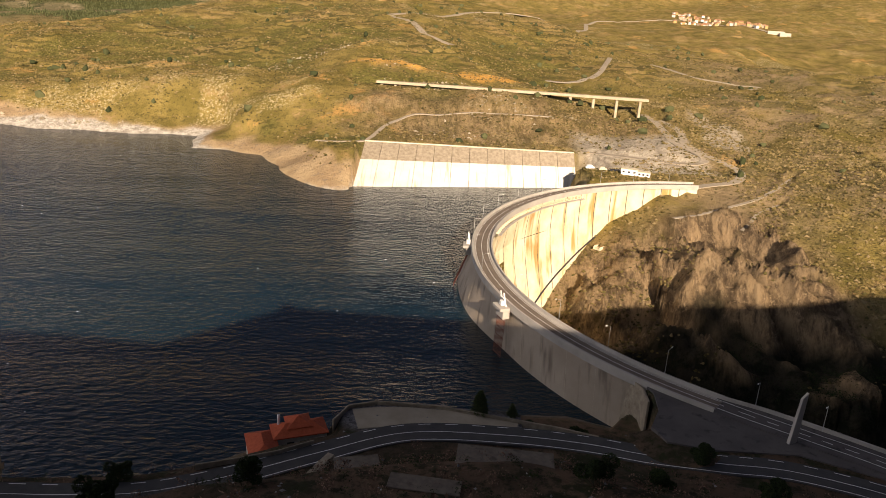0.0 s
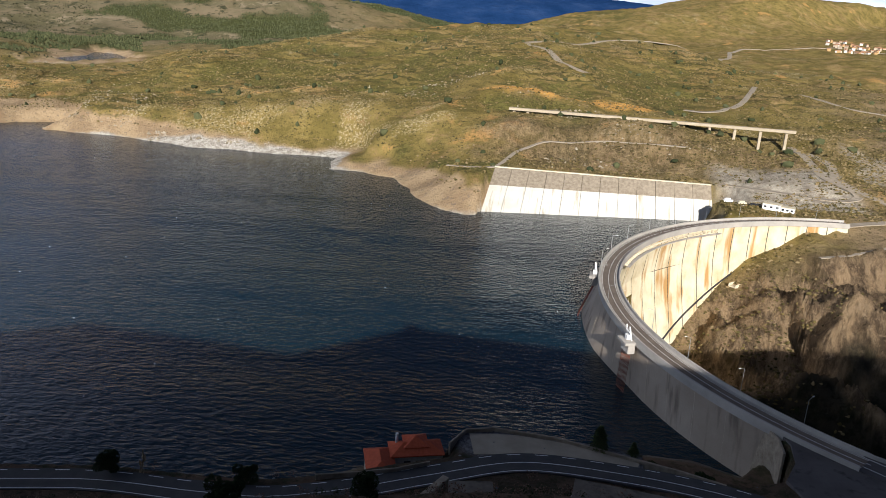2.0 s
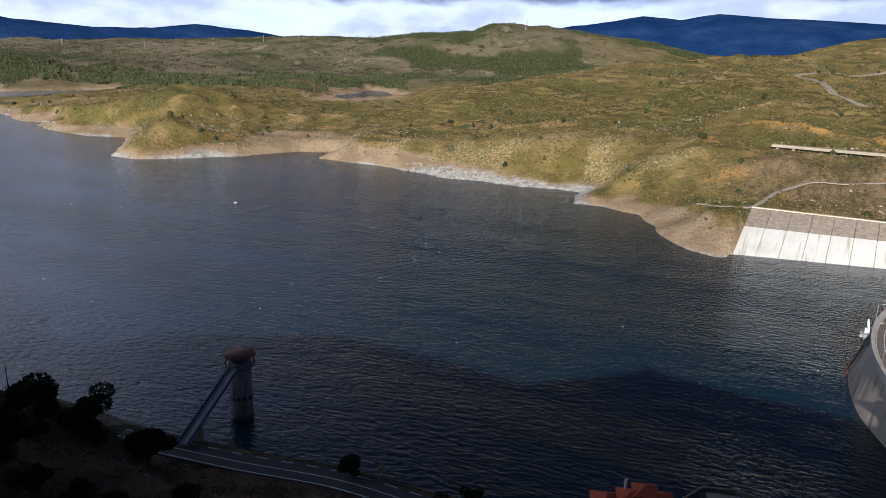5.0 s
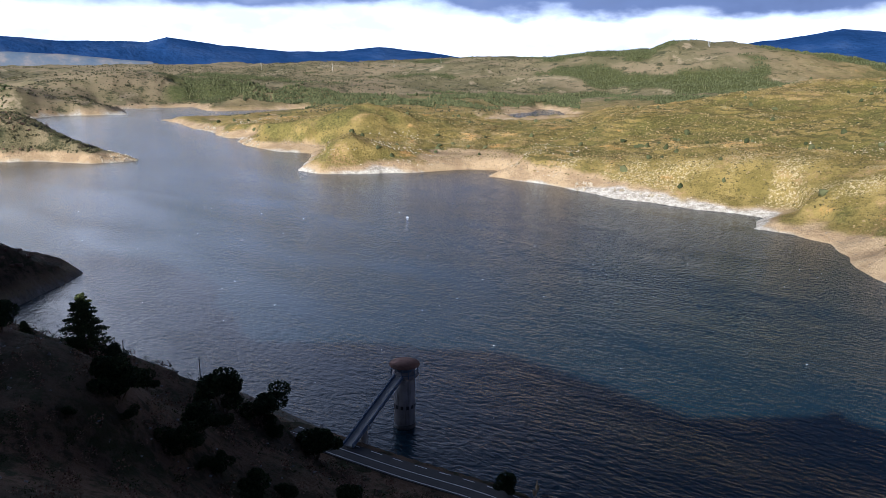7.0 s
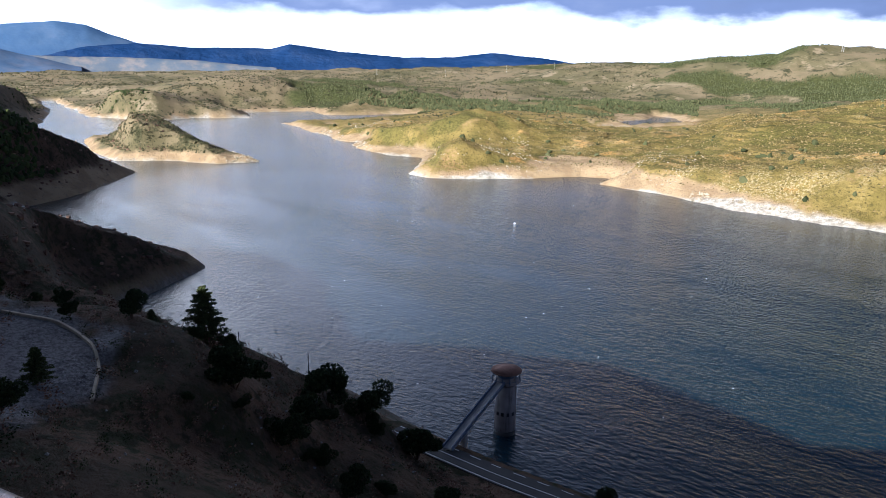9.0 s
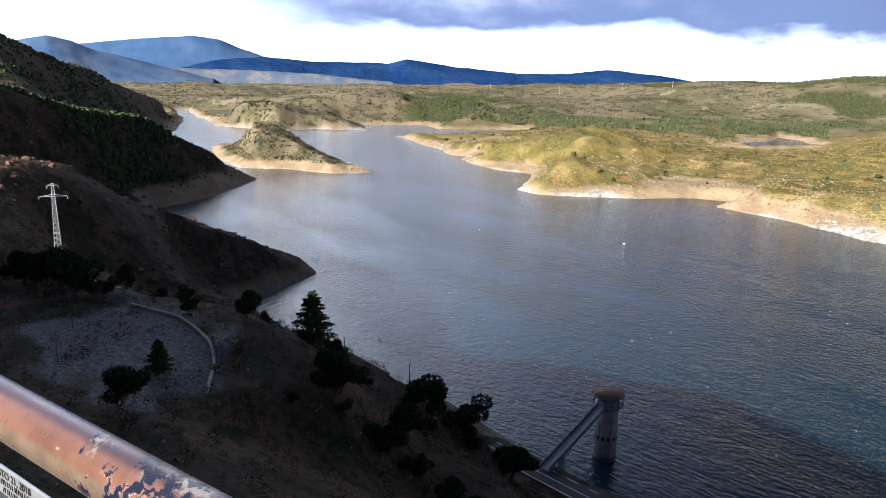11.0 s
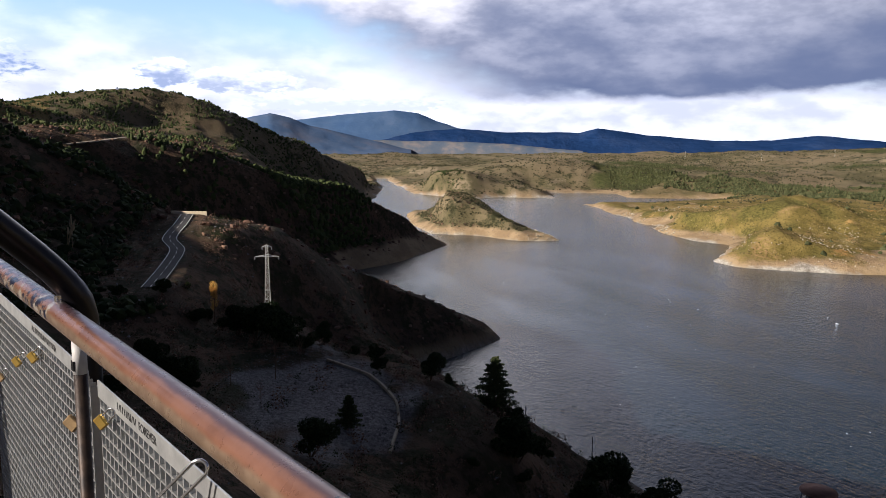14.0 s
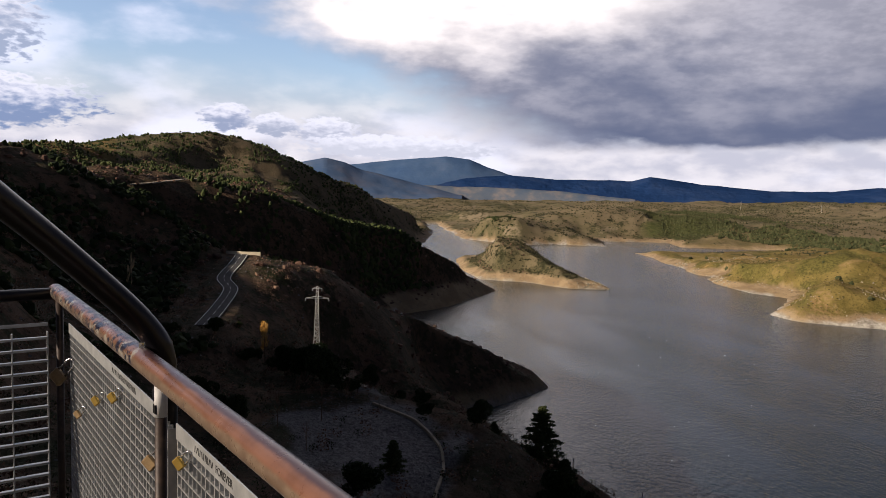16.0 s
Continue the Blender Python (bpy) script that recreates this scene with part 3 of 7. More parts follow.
def terrain_material():
    mt = bpy.data.materials.new("land cover")
    mt.use_nodes = True
    n, link = nodes_of(mt.node_tree)
    geo = n("ShaderNodeNewGeometry")

    def noise_(scale, detail=5, rough=0.6):
        nd = n("ShaderNodeTexNoise")
        nd.inputs["Scale"].default_value, nd.inputs["Detail"].default_value, nd.inputs["Roughness"].default_value = scale, detail, rough
        link(geo.outputs["Position"], nd.inputs["Vector"])
        return nd.outputs["Fac"]

    def step(v, lo, hi):
        nd = n("ShaderNodeMapRange", interpolation_type="SMOOTHSTEP")
        nd.inputs["From Min"].default_value, nd.inputs["From Max"].default_value = lo, hi
        link(v, nd.inputs["Value"])
        return nd.outputs[0]

    def mix(f, a, b):
        nd = n("ShaderNodeMix", data_type="RGBA")
        link(f, nd.inputs[0])
        for i, v in ((6, a), (7, b)):
            if isinstance(v, tuple):
                nd.inputs[i].default_value = (*v, 1)
            else:
                link(v, nd.inputs[i])
        return nd.outputs[2]

    def at(name):
        nd = n("ShaderNodeAttribute", attribute_name=name)
        return nd.outputs["Fac"]

    def mul(a, b):
        nd = n("ShaderNodeMath", operation="MULTIPLY")
        link(a, nd.inputs[0])
        link(b, nd.inputs[1])
        return nd.outputs[0]

    speck, mid, big = noise_(0.33, 6, 0.7), noise_(0.045, 5), noise_(0.008, 4)
    soil = mix(step(mid, 0.35, 0.65), (0.25, 0.165, 0.075), (0.36, 0.25, 0.12))
    shrub = mix(step(mid, 0.38, 0.62), (0.150, 0.120, 0.034), (0.250, 0.190, 0.062))
    shrub = mix(step(speck, 0.51, 0.68), shrub, (0.085, 0.072, 0.024))
    cover = mix(mul(step(noise_(0.016, 6, 0.7), 0.50, 0.60), step(speck, 0.40, 0.62)), shrub, soil)
    sp = n("ShaderNodeSeparateXYZ")
    link(geo.outputs["Position"], sp.inputs[0])
    wob = n("ShaderNodeMath", operation="MULTIPLY_ADD")
    link(mid, wob.inputs[0])
    wob.inputs[1].default_value = 14.0
    link(sp.outputs[2], wob.inputs[2])
    wv = n("ShaderNodeMath", operation="SINE")
    sc = n("ShaderNodeMath", operation="MULTIPLY")
    link(wob.outputs[0], sc.inputs[0])
    sc.inputs[1].default_value = 1.25
    link(sc.outputs[0], wv.inputs[0])
    cover = mix(mul(mul(at("terrace"), step(wv.outputs[0], 0.1, 0.7)), step(big, 0.35, 0.6)), cover, (0.055, 0.055, 0.018))
    ochre = mul(step(noise_(0.012, 5, 0.7), 0.60, 0.68), step(speck, 0.35, 0.5))
    cover = mix(ochre, cover, (0.42, 0.25, 0.085))
    stipple = mix(step(noise_(0.45, 5, 0.8), 0.50, 0.58), cover, (0.40, 0.33, 0.19))
    cover = mix(mul(step(at("crest"), 0.35, 0.75), step(noise_(0.011, 5, 0.7), 0.44, 0.54)), cover, stipple)
    green = mix(step(speck, 0.42, 0.6), (0.150, 0.132, 0.038), (0.085, 0.078, 0.024))
    cover = mix(mul(step(at("hollow"), 0.1, 0.6), step(noise_(0.02, 5, 0.7), 0.36, 0.5)), cover, green)
    tawny = mix(step(noise_(0.03, 6, 0.75), 0.42, 0.60), (0.27, 0.20, 0.115), (0.155, 0.125, 0.055))
    tawny = mix(step(speck, 0.56, 0.66), tawny, (0.06, 0.055, 0.022))
    cover = mix(mul(at("east"), step(noise_(0.012, 5, 0.7), 0.40, 0.56)), cover, tawny)
    scar = mul(mul(step(at("crest"), 0.55, 0.85), step(noise_(0.009, 4, 0.6), 0.55, 0.60)), step(noise_(0.09, 6, 0.8), 0.42, 0.56))
    cover = mix(scar, cover, (0.50, 0.31, 0.115))
    cover = mix(at("ochre"), cover, mix(step(speck, 0.4, 0.6), (0.64, 0.36, 0.08), (0.46, 0.27, 0.09)))
    field = mix(step(noise_(0.0035, 5, 0.7), 0.4, 0.6), (0.215, 0.172, 0.105), (0.125, 0.112, 0.058))
    field = mix(step(noise_(0.007, 7, 0.75), 0.56, 0.63), field, (0.27, 0.22, 0.145))
    field = mix(step(noise_(0.02, 6, 0.75), 0.52, 0.62), field, (0.05, 0.052, 0.026))
    cover = mix(at("plain"), cover, field)
    pine = mix(step(noise_(0.12, 4), 0.4, 0.6), (0.05, 0.058, 0.02), (0.08, 0.085, 0.032))
    cover = mix(at("pine"), cover, pine)
    # brown brush cover for shadowed ground, with some of the shade in its tones
    dry = mix(step(mid, 0.4, 0.6), (0.120, 0.078, 0.052), (0.070, 0.051, 0.034))
    dry = mix(step(noise_(0.09, 6, 0.75), 0.50, 0.60), dry, (0.032, 0.036, 0.017))
    dry = mix(step(speck, 0.50, 0.62), dry, (0.040, 0.036, 0.020))
    cover = mix(at("dry"), cover, dry)
    bed = n("ShaderNodeMapping")
    bed.inputs["Rotation"].default_value, bed.inputs["Scale"].default_value = (radians(20), radians(-35), radians(15)), (2.6, 1.0, 0.5)
    link(geo.outputs["Position"], bed.inputs["Vector"])
    seam = n("ShaderNodeTexNoise")
    seam.inputs["Scale"].default_value, seam.inputs["Detail"].default_value, seam.inputs["Roughness"].default_value = 0.07, 9, 0.75
    link(bed.outputs[0], seam.inputs["Vector"])
    stone = mix(step(seam.outputs["Fac"], 0.40, 0.60), (0.115, 0.082, 0.052), (0.40, 0.285, 0.165))
    stone = mix(step(noise_(0.3, 7, 0.8), 0.52, 0.66), stone, (0.42, 0.31, 0.19))
    stone = mix(step(noise_(0.05, 4), 0.55, 0.7), stone, (0.13, 0.10, 0.05))
    cover = mix(at("rock"), cover, stone)
    # near-black ground tones that paint in the gorge's deep shadow
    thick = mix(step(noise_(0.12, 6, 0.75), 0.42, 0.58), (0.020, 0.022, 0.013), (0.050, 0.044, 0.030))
    cover = mix(at("low_cover"), cover, thick)
    pale_rock = mix(step(noise_(0.16, 8, 0.8), 0.35, 0.65), (0.26, 0.22, 0.17), (0.50, 0.45, 0.36))
    cover = mix(at("cut"), cover, pale_rock)
    sand = mix(step(mid, 0.4, 0.6), (0.30, 0.215, 0.125), (0.41, 0.305, 0.18))
    sand = mix(step(noise_(0.28, 7, 0.8), 0.53, 0.64), sand, (0.22, 0.175, 0.125))
    cliff = mix(step(noise_(0.2, 8, 0.8), 0.35, 0.65), (0.24, 0.21, 0.175), (0.58, 0.55, 0.49))
    bare = mix(at("pale"), sand, cliff)
    cover = mix(at("bare"), cover, bare)
    gravel = mix(step(noise_(1.2, 6, 0.8), 0.4, 0.6), (0.10, 0.096, 0.10), (0.24, 0.23, 0.23))
    cover = mix(at("gravel"), cover, gravel)
    bs = n("ShaderNodeBsdfPrincipled")
    link(cover, bs.inputs["Base Color"])
    bs.inputs["Roughness"].default_value = 0.95
    bs.inputs["Specular IOR Level"].default_value = 0.1
    crag = n("ShaderNodeMath", operation="MULTIPLY_ADD")
    link(mul(seam.outputs["Fac"], at("rock")), crag.inputs[0])
    crag.inputs[1].default_value = 4.0
    link(speck, crag.inputs[2])
    bp = n("ShaderNodeBump")
    bp.inputs["Strength"].default_value, bp.inputs["Distance"].default_value = 0.9, 2.4
    link(crag.outputs[0], bp.inputs["Height"])
    link(bp.outputs[0], bs.inputs["Normal"])
    out = n("ShaderNodeOutputMaterial")
    link(bs.outputs[0], out.inputs[0])
    return mt


M_LAND = terrain_material()


def build_ground():
    az = np.concatenate([np.arange(-126, 42, 0.2), np.arange(42, 234, 3.0)])
    rad = np.concatenate([[0.01], np.geomspace(1.0, 100, 60), np.arange(102, 380, 2.0), np.arange(380, 760, 3.0),
                          np.arange(760, 1320, 5.0), np.geomspace(1325, 4950, 110)])
    A, R = np.meshgrid(np.radians(az), rad)
    X, Y = R * np.sin(A), R * np.cos(A)
    h, shore, wet, rock = land(X, Y)
    verts = np.stack([X, Y, h], -1).reshape(-1, 3)
    na, nr = len(az), len(rad)
    i, j = np.meshgrid(np.arange(nr - 1), np.arange(na), indexing="ij")
    k = (j + 1) % na
    faces = np.stack([i * na + j, (i + 1) * na + j, (i + 1) * na + k, i * na + k], -1).reshape(-1, 4)[:, ::-1]
    me = grid_mesh("ground", verts, faces)
    n1 = fbm(X, Y, 30, 4, 55)
    sandy = 7.5 * np.exp(-((X + 85) / 45) ** 2 - ((Y - 465) / 45) ** 2)
    sandy = sandy + 16 * np.exp(-((X + 495) / 75) ** 2 - ((Y - 622) / 48) ** 2) + 1.5 * np.exp(-((X + 880) / 110) ** 2 - ((Y - 330) / 70) ** 2) + 8 * np.exp(-((X + 390) / 70) ** 2 - ((Y - 585) / 22) ** 2)
    sandy = sandy + 7 * ((X < -640) & (X > -840) & (Y < 262) & (Y > 90))
    white = 2.4 * ((X > -440) & (X < -165) & (Y > 500))
    band = np.clip((8.5 + sandy + 7 * n1 - h) / 2.5, 0, 1) * (shore < 75) * ((X < 60) | (Y > 420))
    band *= np.where((X < -330) & (X > -520) & (Y < 240), 0.5, 1.0)
    band *= ~((np.hypot(X, Y) < 330) & (X > -235) & (X < 80) & (Y < 185)) * 0.75 + 0.25
    pale = np.clip((3.0 - 3.5 * (np.hypot(X, Y) > 820) - 0.8 * sandy + white + 6 * n1 + 6 * fbm(X, Y, 240, 2, 91) - h) / 1.6, 0, 1)
    attribute(me, "bare", band.ravel())
    attribute(me, "pale", pale.ravel())
    az2 = np.degrees(np.arctan2(X, Y))
    r = np.hypot(X, Y)
    pine = np.clip((fbm(X, Y, 420, 4, 71) + 0.05) / 0.05, 0, 1) * ((r > 1650) & (r < 3100) & (az2 < -6) & (az2 > -62))
    attribute(me, "pine", pine.ravel())
    # muted field tones carried nearer in the west, painting in cloud shade
    attribute(me, "plain", (np.maximum(np.clip((r - 1500) / 500, 0, 1), (az2 < -63) * np.clip((r - 840) / 60, 0, 1)) * np.clip((-8 - az2) / 12, 0, 1) * (az2 > -100)).ravel())
    # ground toned darker as shaded: near slope, gorge, western hills and spit
    dry = np.clip((330 - r) / 60, 0, 1) * (X < 90) + (X > 60) * np.clip((262 - Y) / 20, 0, 1) + ((az2 < -76) & (r < 2200)) * np.clip(1.25 - r / 1000, 0.45, 0.9) + ((az2 < -64) & (r < 520)) + ((az2 < -71) & (r < 850))
    attribute(me, "dry", np.clip(dry, 0, 1).ravel())
    attribute(me, "terrace", (np.clip((r - 620) / 100, 0, 1) * np.clip((1400 - r) / 200, 0, 1) * (az2 > -42) * (az2 < 30) * 0.8).ravel())
    slope_rock = 0.6 * np.clip(1.2 - np.abs(Y - 535) / 62, 0, 1) * np.clip((X + 62 + 60 * n1) / 30, 0, 1) * np.clip((185 - X) / 30, 0, 1)
    attribute(me, "rock", np.maximum(rock, slope_rock).ravel())
    # gorge floor darkened as shadow, its edge set close to the shadow line
    attribute(me, "low_cover", (np.clip((-8 + 14 * n1 - h) / 6, 0, 1) * (X > 66) * np.clip((284 + 26 * n1 - Y) / 8, 0, 1)).ravel())
    attribute(me, "ochre", np.clip(1.3 - np.abs((Y - 672 - 0.25 * X) / 16) - np.maximum(0, np.abs(X - 5) - 55) / 20 + 1.6 * n1, 0, 1).ravel())
    scree = np.clip((24 - np.hypot((X - 208) * 1.4, (Y - 540) * 0.55) + 20 * n1) / 8, 0, 0.8)
    attribute(me, "cut", np.maximum(scree, np.clip((X - 92) / 12, 0, 1) * np.clip((178 - X) / 8, 0, 1) * (Y > 440) * np.clip((522 - Y + 20 * n1) / 10, 0, 1)).ravel())
    g = np.clip((16 - np.hypot((X + 144) * 0.62, (Y - 18))) / 5 + 4 * fbm(X, Y, 14, 4, 57), 0, 0.9)
    g = np.maximum(g, np.clip(1 - (seg_distance(X, Y, LAND["lot"])[0] - 6) / 2, 0, 1))
    attribute(me, "gravel", g.ravel())
    brow, gill = np.abs(fbm(X, Y, 130, 4, 101)), np.abs(fbm(X, Y, 45, 3, 107))
    attribute(me, "crest", np.clip(1.0 - 3.2 * brow - 2.2 * gill, 0, 1).ravel())
    attribute(me, "hollow", (np.clip(2.6 * brow + 2.0 * gill - 0.75, 0, 1) * np.clip((230 - X) / 120, 0.25, 1)).ravel())
    attribute(me, "east", (np.clip((az2 - 14) / 8, 0, 1) * np.clip((r - 330) / 60, 0, 1) * np.clip((1150 - r) / 200, 0, 1)).ravel())
    me.materials.append(M_LAND)
    return tagged(new("ground", me), "scrub-covered hills falling to a drawn-down reservoir", "ground", kind="structure")


build_ground()


def build_range(name, label, d, depth, crest, mat, seed, relief=46):
    """A far mountain range: crest given as (azimuth, elevation) seen over the plain."""
    az = np.arange(crest[0][0], crest[-1][0] + 0.01, 0.25)
    el = np.interp(az, [c[0] for c in crest], [c[1] for c in crest])
    top = 110 + d * np.tan(np.radians(el))
    rows = np.linspace(0, 1, 26)
    V = []
    for t in rows:
        rr = d - depth + t * depth * 1.25
        prof = np.sin(min(1.0, t / 0.8) * math.pi / 2) ** 1.3 if t <= 0.8 else 1 - (t - 0.8) * 1.2
        x, y = rr * np.sin(np.radians(az)), rr * np.cos(np.radians(az))
        bumps = relief * fbm(x, y, 300, 5, seed) * math.sin(math.pi * min(1, t / 0.8)) + 5 * fbm(x, y, 90, 4, seed + 3)
        z = 40 + (top - 40) * prof + bumps
        V.append(np.stack([x, y, z], -1))
    V = np.array(V)
    nr, na = V.shape[:2]
    i, j = np.meshgrid(np.arange(nr - 1), np.arange(na - 1), indexing="ij")
    F = np.stack([i * na + j, i * na + j + 1, (i + 1) * na + j + 1, (i + 1) * na + j], -1).reshape(-1, 4)
    me = grid_mesh(name, V.reshape(-1, 3), F)
    me.materials.append(mat)
    tagged(new(name, me), label, "mountains", kind="structure")


# blue distance haze and cloud shadow are put into these base colours
M_BLUE_HILL = material("far hills with blue haze painted in", [(0.010, 0.030, 0.095), (0.016, 0.042, 0.125), (0.03, 0.06, 0.15)], 0.006, 1.0, 0.3, 0.03, spec=0.0)
M_HAZE_HILL = material("far mountain with haze in its colour", [(0.055, 0.11, 0.235), (0.075, 0.135, 0.26), (0.11, 0.165, 0.28)], 0.004, 1.0, 0.1, 0.03, spec=0.0)
M_HAZE_FOOT = material("bare foothill with haze in its colour", [(0.065, 0.12, 0.24), (0.09, 0.14, 0.245), (0.14, 0.165, 0.24)], 0.006, 1.0, 0.1, 0.03, spec=0.0)
build_range("mountain_range", "long mountain range coloured dark blue for haze and cloud shadow", 4700, 500,
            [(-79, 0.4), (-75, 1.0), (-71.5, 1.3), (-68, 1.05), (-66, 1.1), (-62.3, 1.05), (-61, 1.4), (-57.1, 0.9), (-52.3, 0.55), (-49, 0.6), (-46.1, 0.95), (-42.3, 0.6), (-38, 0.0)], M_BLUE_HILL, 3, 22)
build_range("mountain_east", "high mountain ridge coloured dark blue for haze and cloud shadow", 4700, 900,
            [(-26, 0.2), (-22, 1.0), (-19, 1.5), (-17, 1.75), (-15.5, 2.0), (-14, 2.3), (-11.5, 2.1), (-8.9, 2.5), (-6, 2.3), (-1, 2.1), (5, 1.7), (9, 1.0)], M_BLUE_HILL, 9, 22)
build_range("mountain_haze", "mountain far beyond the plain, tinted pale blue as haze", 4880, 500,
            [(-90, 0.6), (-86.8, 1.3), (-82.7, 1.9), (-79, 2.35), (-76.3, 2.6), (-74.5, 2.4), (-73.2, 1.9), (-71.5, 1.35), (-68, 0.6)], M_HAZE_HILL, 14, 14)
build_range("mountain_foot", "bare foothills at the end of the plain, tinted as haze", 4300, 700,
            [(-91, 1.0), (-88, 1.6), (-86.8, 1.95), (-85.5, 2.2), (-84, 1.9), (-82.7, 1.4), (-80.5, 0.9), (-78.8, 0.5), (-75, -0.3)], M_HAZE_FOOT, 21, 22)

# the valley's tones carry distance haze too
M_VALLEY = material("haze-tinted valley floor", [(0.09, 0.13, 0.20), (0.13, 0.155, 0.20), (0.24, 0.22, 0.22)], 0.012, 1.0, 0.1, 0.03, spec=0.0)
build_range("valley_floor", "haze-tinted valley floor with scattered settlement", 4260, 150,
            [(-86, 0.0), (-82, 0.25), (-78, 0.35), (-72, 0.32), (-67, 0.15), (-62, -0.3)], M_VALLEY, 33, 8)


def water_material():
    mt = bpy.data.materials.new("lake water")
    mt.use_nodes = True
    n, link = nodes_of(mt.node_tree)
    geo = n("ShaderNodeNewGeometry")
    mp = n("ShaderNodeMapping")
    mp.inputs["Rotation"].default_value = (0, 0, radians(-20))
    mp.inputs["Scale"].default_value = (0.30, 0.55, 0.2)
    link(geo.outputs["Position"], mp.inputs["Vector"])
    wv = n("ShaderNodeTexNoise")
    wv.inputs["Scale"].default_value, wv.inputs["Detail"].default_value, wv.inputs["Roughness"].default_value = 1.0, 4, 0.55
    link(mp.outputs[0], wv.inputs["Vector"])
    gm = n("ShaderNodeMapping")
    gm.inputs["Rotation"].default_value, gm.inputs["Scale"].default_value = (0, 0, radians(-35)), (0.5, 1.6, 1.0)
    link(geo.outputs["Position"], gm.inputs["Vector"])
    gust = n("ShaderNodeTexNoise")
    gust.inputs["Scale"].default_value, gust.inputs["Detail"].default_value, gust.inputs["Roughness"].default_value = 0.011, 6, 0.65
    link(gm.outputs[0], gust.inputs["Vector"])
    mr = n("ShaderNodeMapRange")
    mr.inputs["From Min"].default_value, mr.inputs["From Max"].default_value = 0.35, 0.65
    mr.inputs["To Min"].default_value, mr.inputs["To Max"].default_value = 0.35, 1.0
    link(gust.outputs["Fac"], mr.inputs["Value"])
    swell = n("ShaderNodeTexNoise")
    swell.inputs["Scale"].default_value, swell.inputs["Detail"].default_value, swell.inputs["Roughness"].default_value = 0.22, 5, 0.6
    link(mp.outputs[0], swell.inputs["Vector"])
    height = n("ShaderNodeMath", operation="MULTIPLY_ADD")
    link(swell.outputs["Fac"], height.inputs[0])
    height.inputs[1].default_value = 0.9
    link(wv.outputs["Fac"], height.inputs[2])
    bp = n("ShaderNodeBump")
    bp.inputs["Distance"].default_value = 0.85
    link(mr.outputs[0], bp.inputs["Strength"])
    link(height.outputs[0], bp.inputs["Height"])
    bs = n("ShaderNodeBsdfPrincipled")
    bs.inputs["Base Color"].default_value = (0.007, 0.021, 0.033, 1)
    bs.inputs["Roughness"].default_value, bs.inputs["IOR"].default_value = 0.1, 1.33
    link(bp.outputs[0], bs.inputs["Normal"])
    out = n("ShaderNodeOutputMaterial")
    link(bs.outputs[0], out.inputs[0])
    return mt


def build_water():
    bm = bmesh.new()
    ring = [bm.verts.new((x, y, 0)) for x, y in ((-2500, 20), (-2500, 1200), (-900, 1950), (-600, 1950), (110, 480), (110, 420), (30, 330), (26, 280), (34, 230), (66, 176), (66, 100), (-500, -60))]
    bm.faces.new(ring)
    me = bpy.data.meshes.new("water")
    bm.to_mesh(me)
    bm.free()
    me.materials.append(water_material())
    tagged(new("water", me), "dark rippled reservoir water", "water", kind="structure")


build_water()

# ------------------------------------------------------------------ helpers for things


def part(name, bm, mat, parent=None, label="", smooth=False):
    me = bpy.data.meshes.new(name)
    bm.normal_update()
    bm.to_mesh(me)
    bm.free()
    if smooth:
        for p in me.polygons:
            p.use_smooth = True
    me.materials.append(mat)
    ob = new(name, me)
    if parent is not None:
        ob.parent = parent
    if label:
        ob["label"] = label
    return ob


def thing(name, label, category, at=(0, 0, 0), turn=0.0, group="", kind=""):
    ob = new(name)
    ob.empty_display_size = 0.2
    ob.matrix_basis = pose(*at, 0, 0, turn)
    return tagged(ob, label, category, group, kind)


def box(bm, cx, cy, cz, sx, sy, sz, m=None, bevel=0.0):
    v = bmesh.ops.create_cube(bm, size=1.0, matrix=(m or Matrix()) @ Matrix.Translation((cx, cy, cz)) @ Matrix.Diagonal((sx, sy, sz, 1)))["verts"]
    if bevel:
        es = list({e for w in v for e in w.link_edges})
        bmesh.ops.bevel(bm, geom=es, offset=bevel, segments=1, affect="EDGES")


def rod(bm, a, b, r, r2=None, seg=10):
    a, b = Vector(a), Vector(b)
    d = b - a
    m = Matrix.Translation((a + b) / 2) @ d.to_track_quat("Z", "Y").to_matrix().to_4x4()
    bmesh.ops.create_cone(bm, cap_ends=True, segments=seg, radius1=r, radius2=r if r2 is None else r2, depth=d.length, matrix=m)


def ground_z(x, y):
    return float(land(np.array([float(x)]), np.array([float(y)]))[0][0])


def smooth_line(pts, step):
    """Points along a Catmull-Rom line through pts, about step apart."""
    pts = [Vector(p) for p in pts]
    out = []
    for i in range(len(pts) - 1):
        p0, p1, p2, p3 = pts[max(0, i - 1)], pts[i], pts[i + 1], pts[min(len(pts) - 1, i + 2)]
        m = max(1, int((p2 - p1).length / step))
        for k in range(m):
            t = k / m
            out.append(0.5 * ((2 * p1) + (p2 - p0) * t + (2 * p0 - 5 * p1 + 4 * p2 - p3) * t * t + (3 * p1 - p0 - 3 * p2 + p3) * t ** 3))
    out.append(pts[-1])
    return out


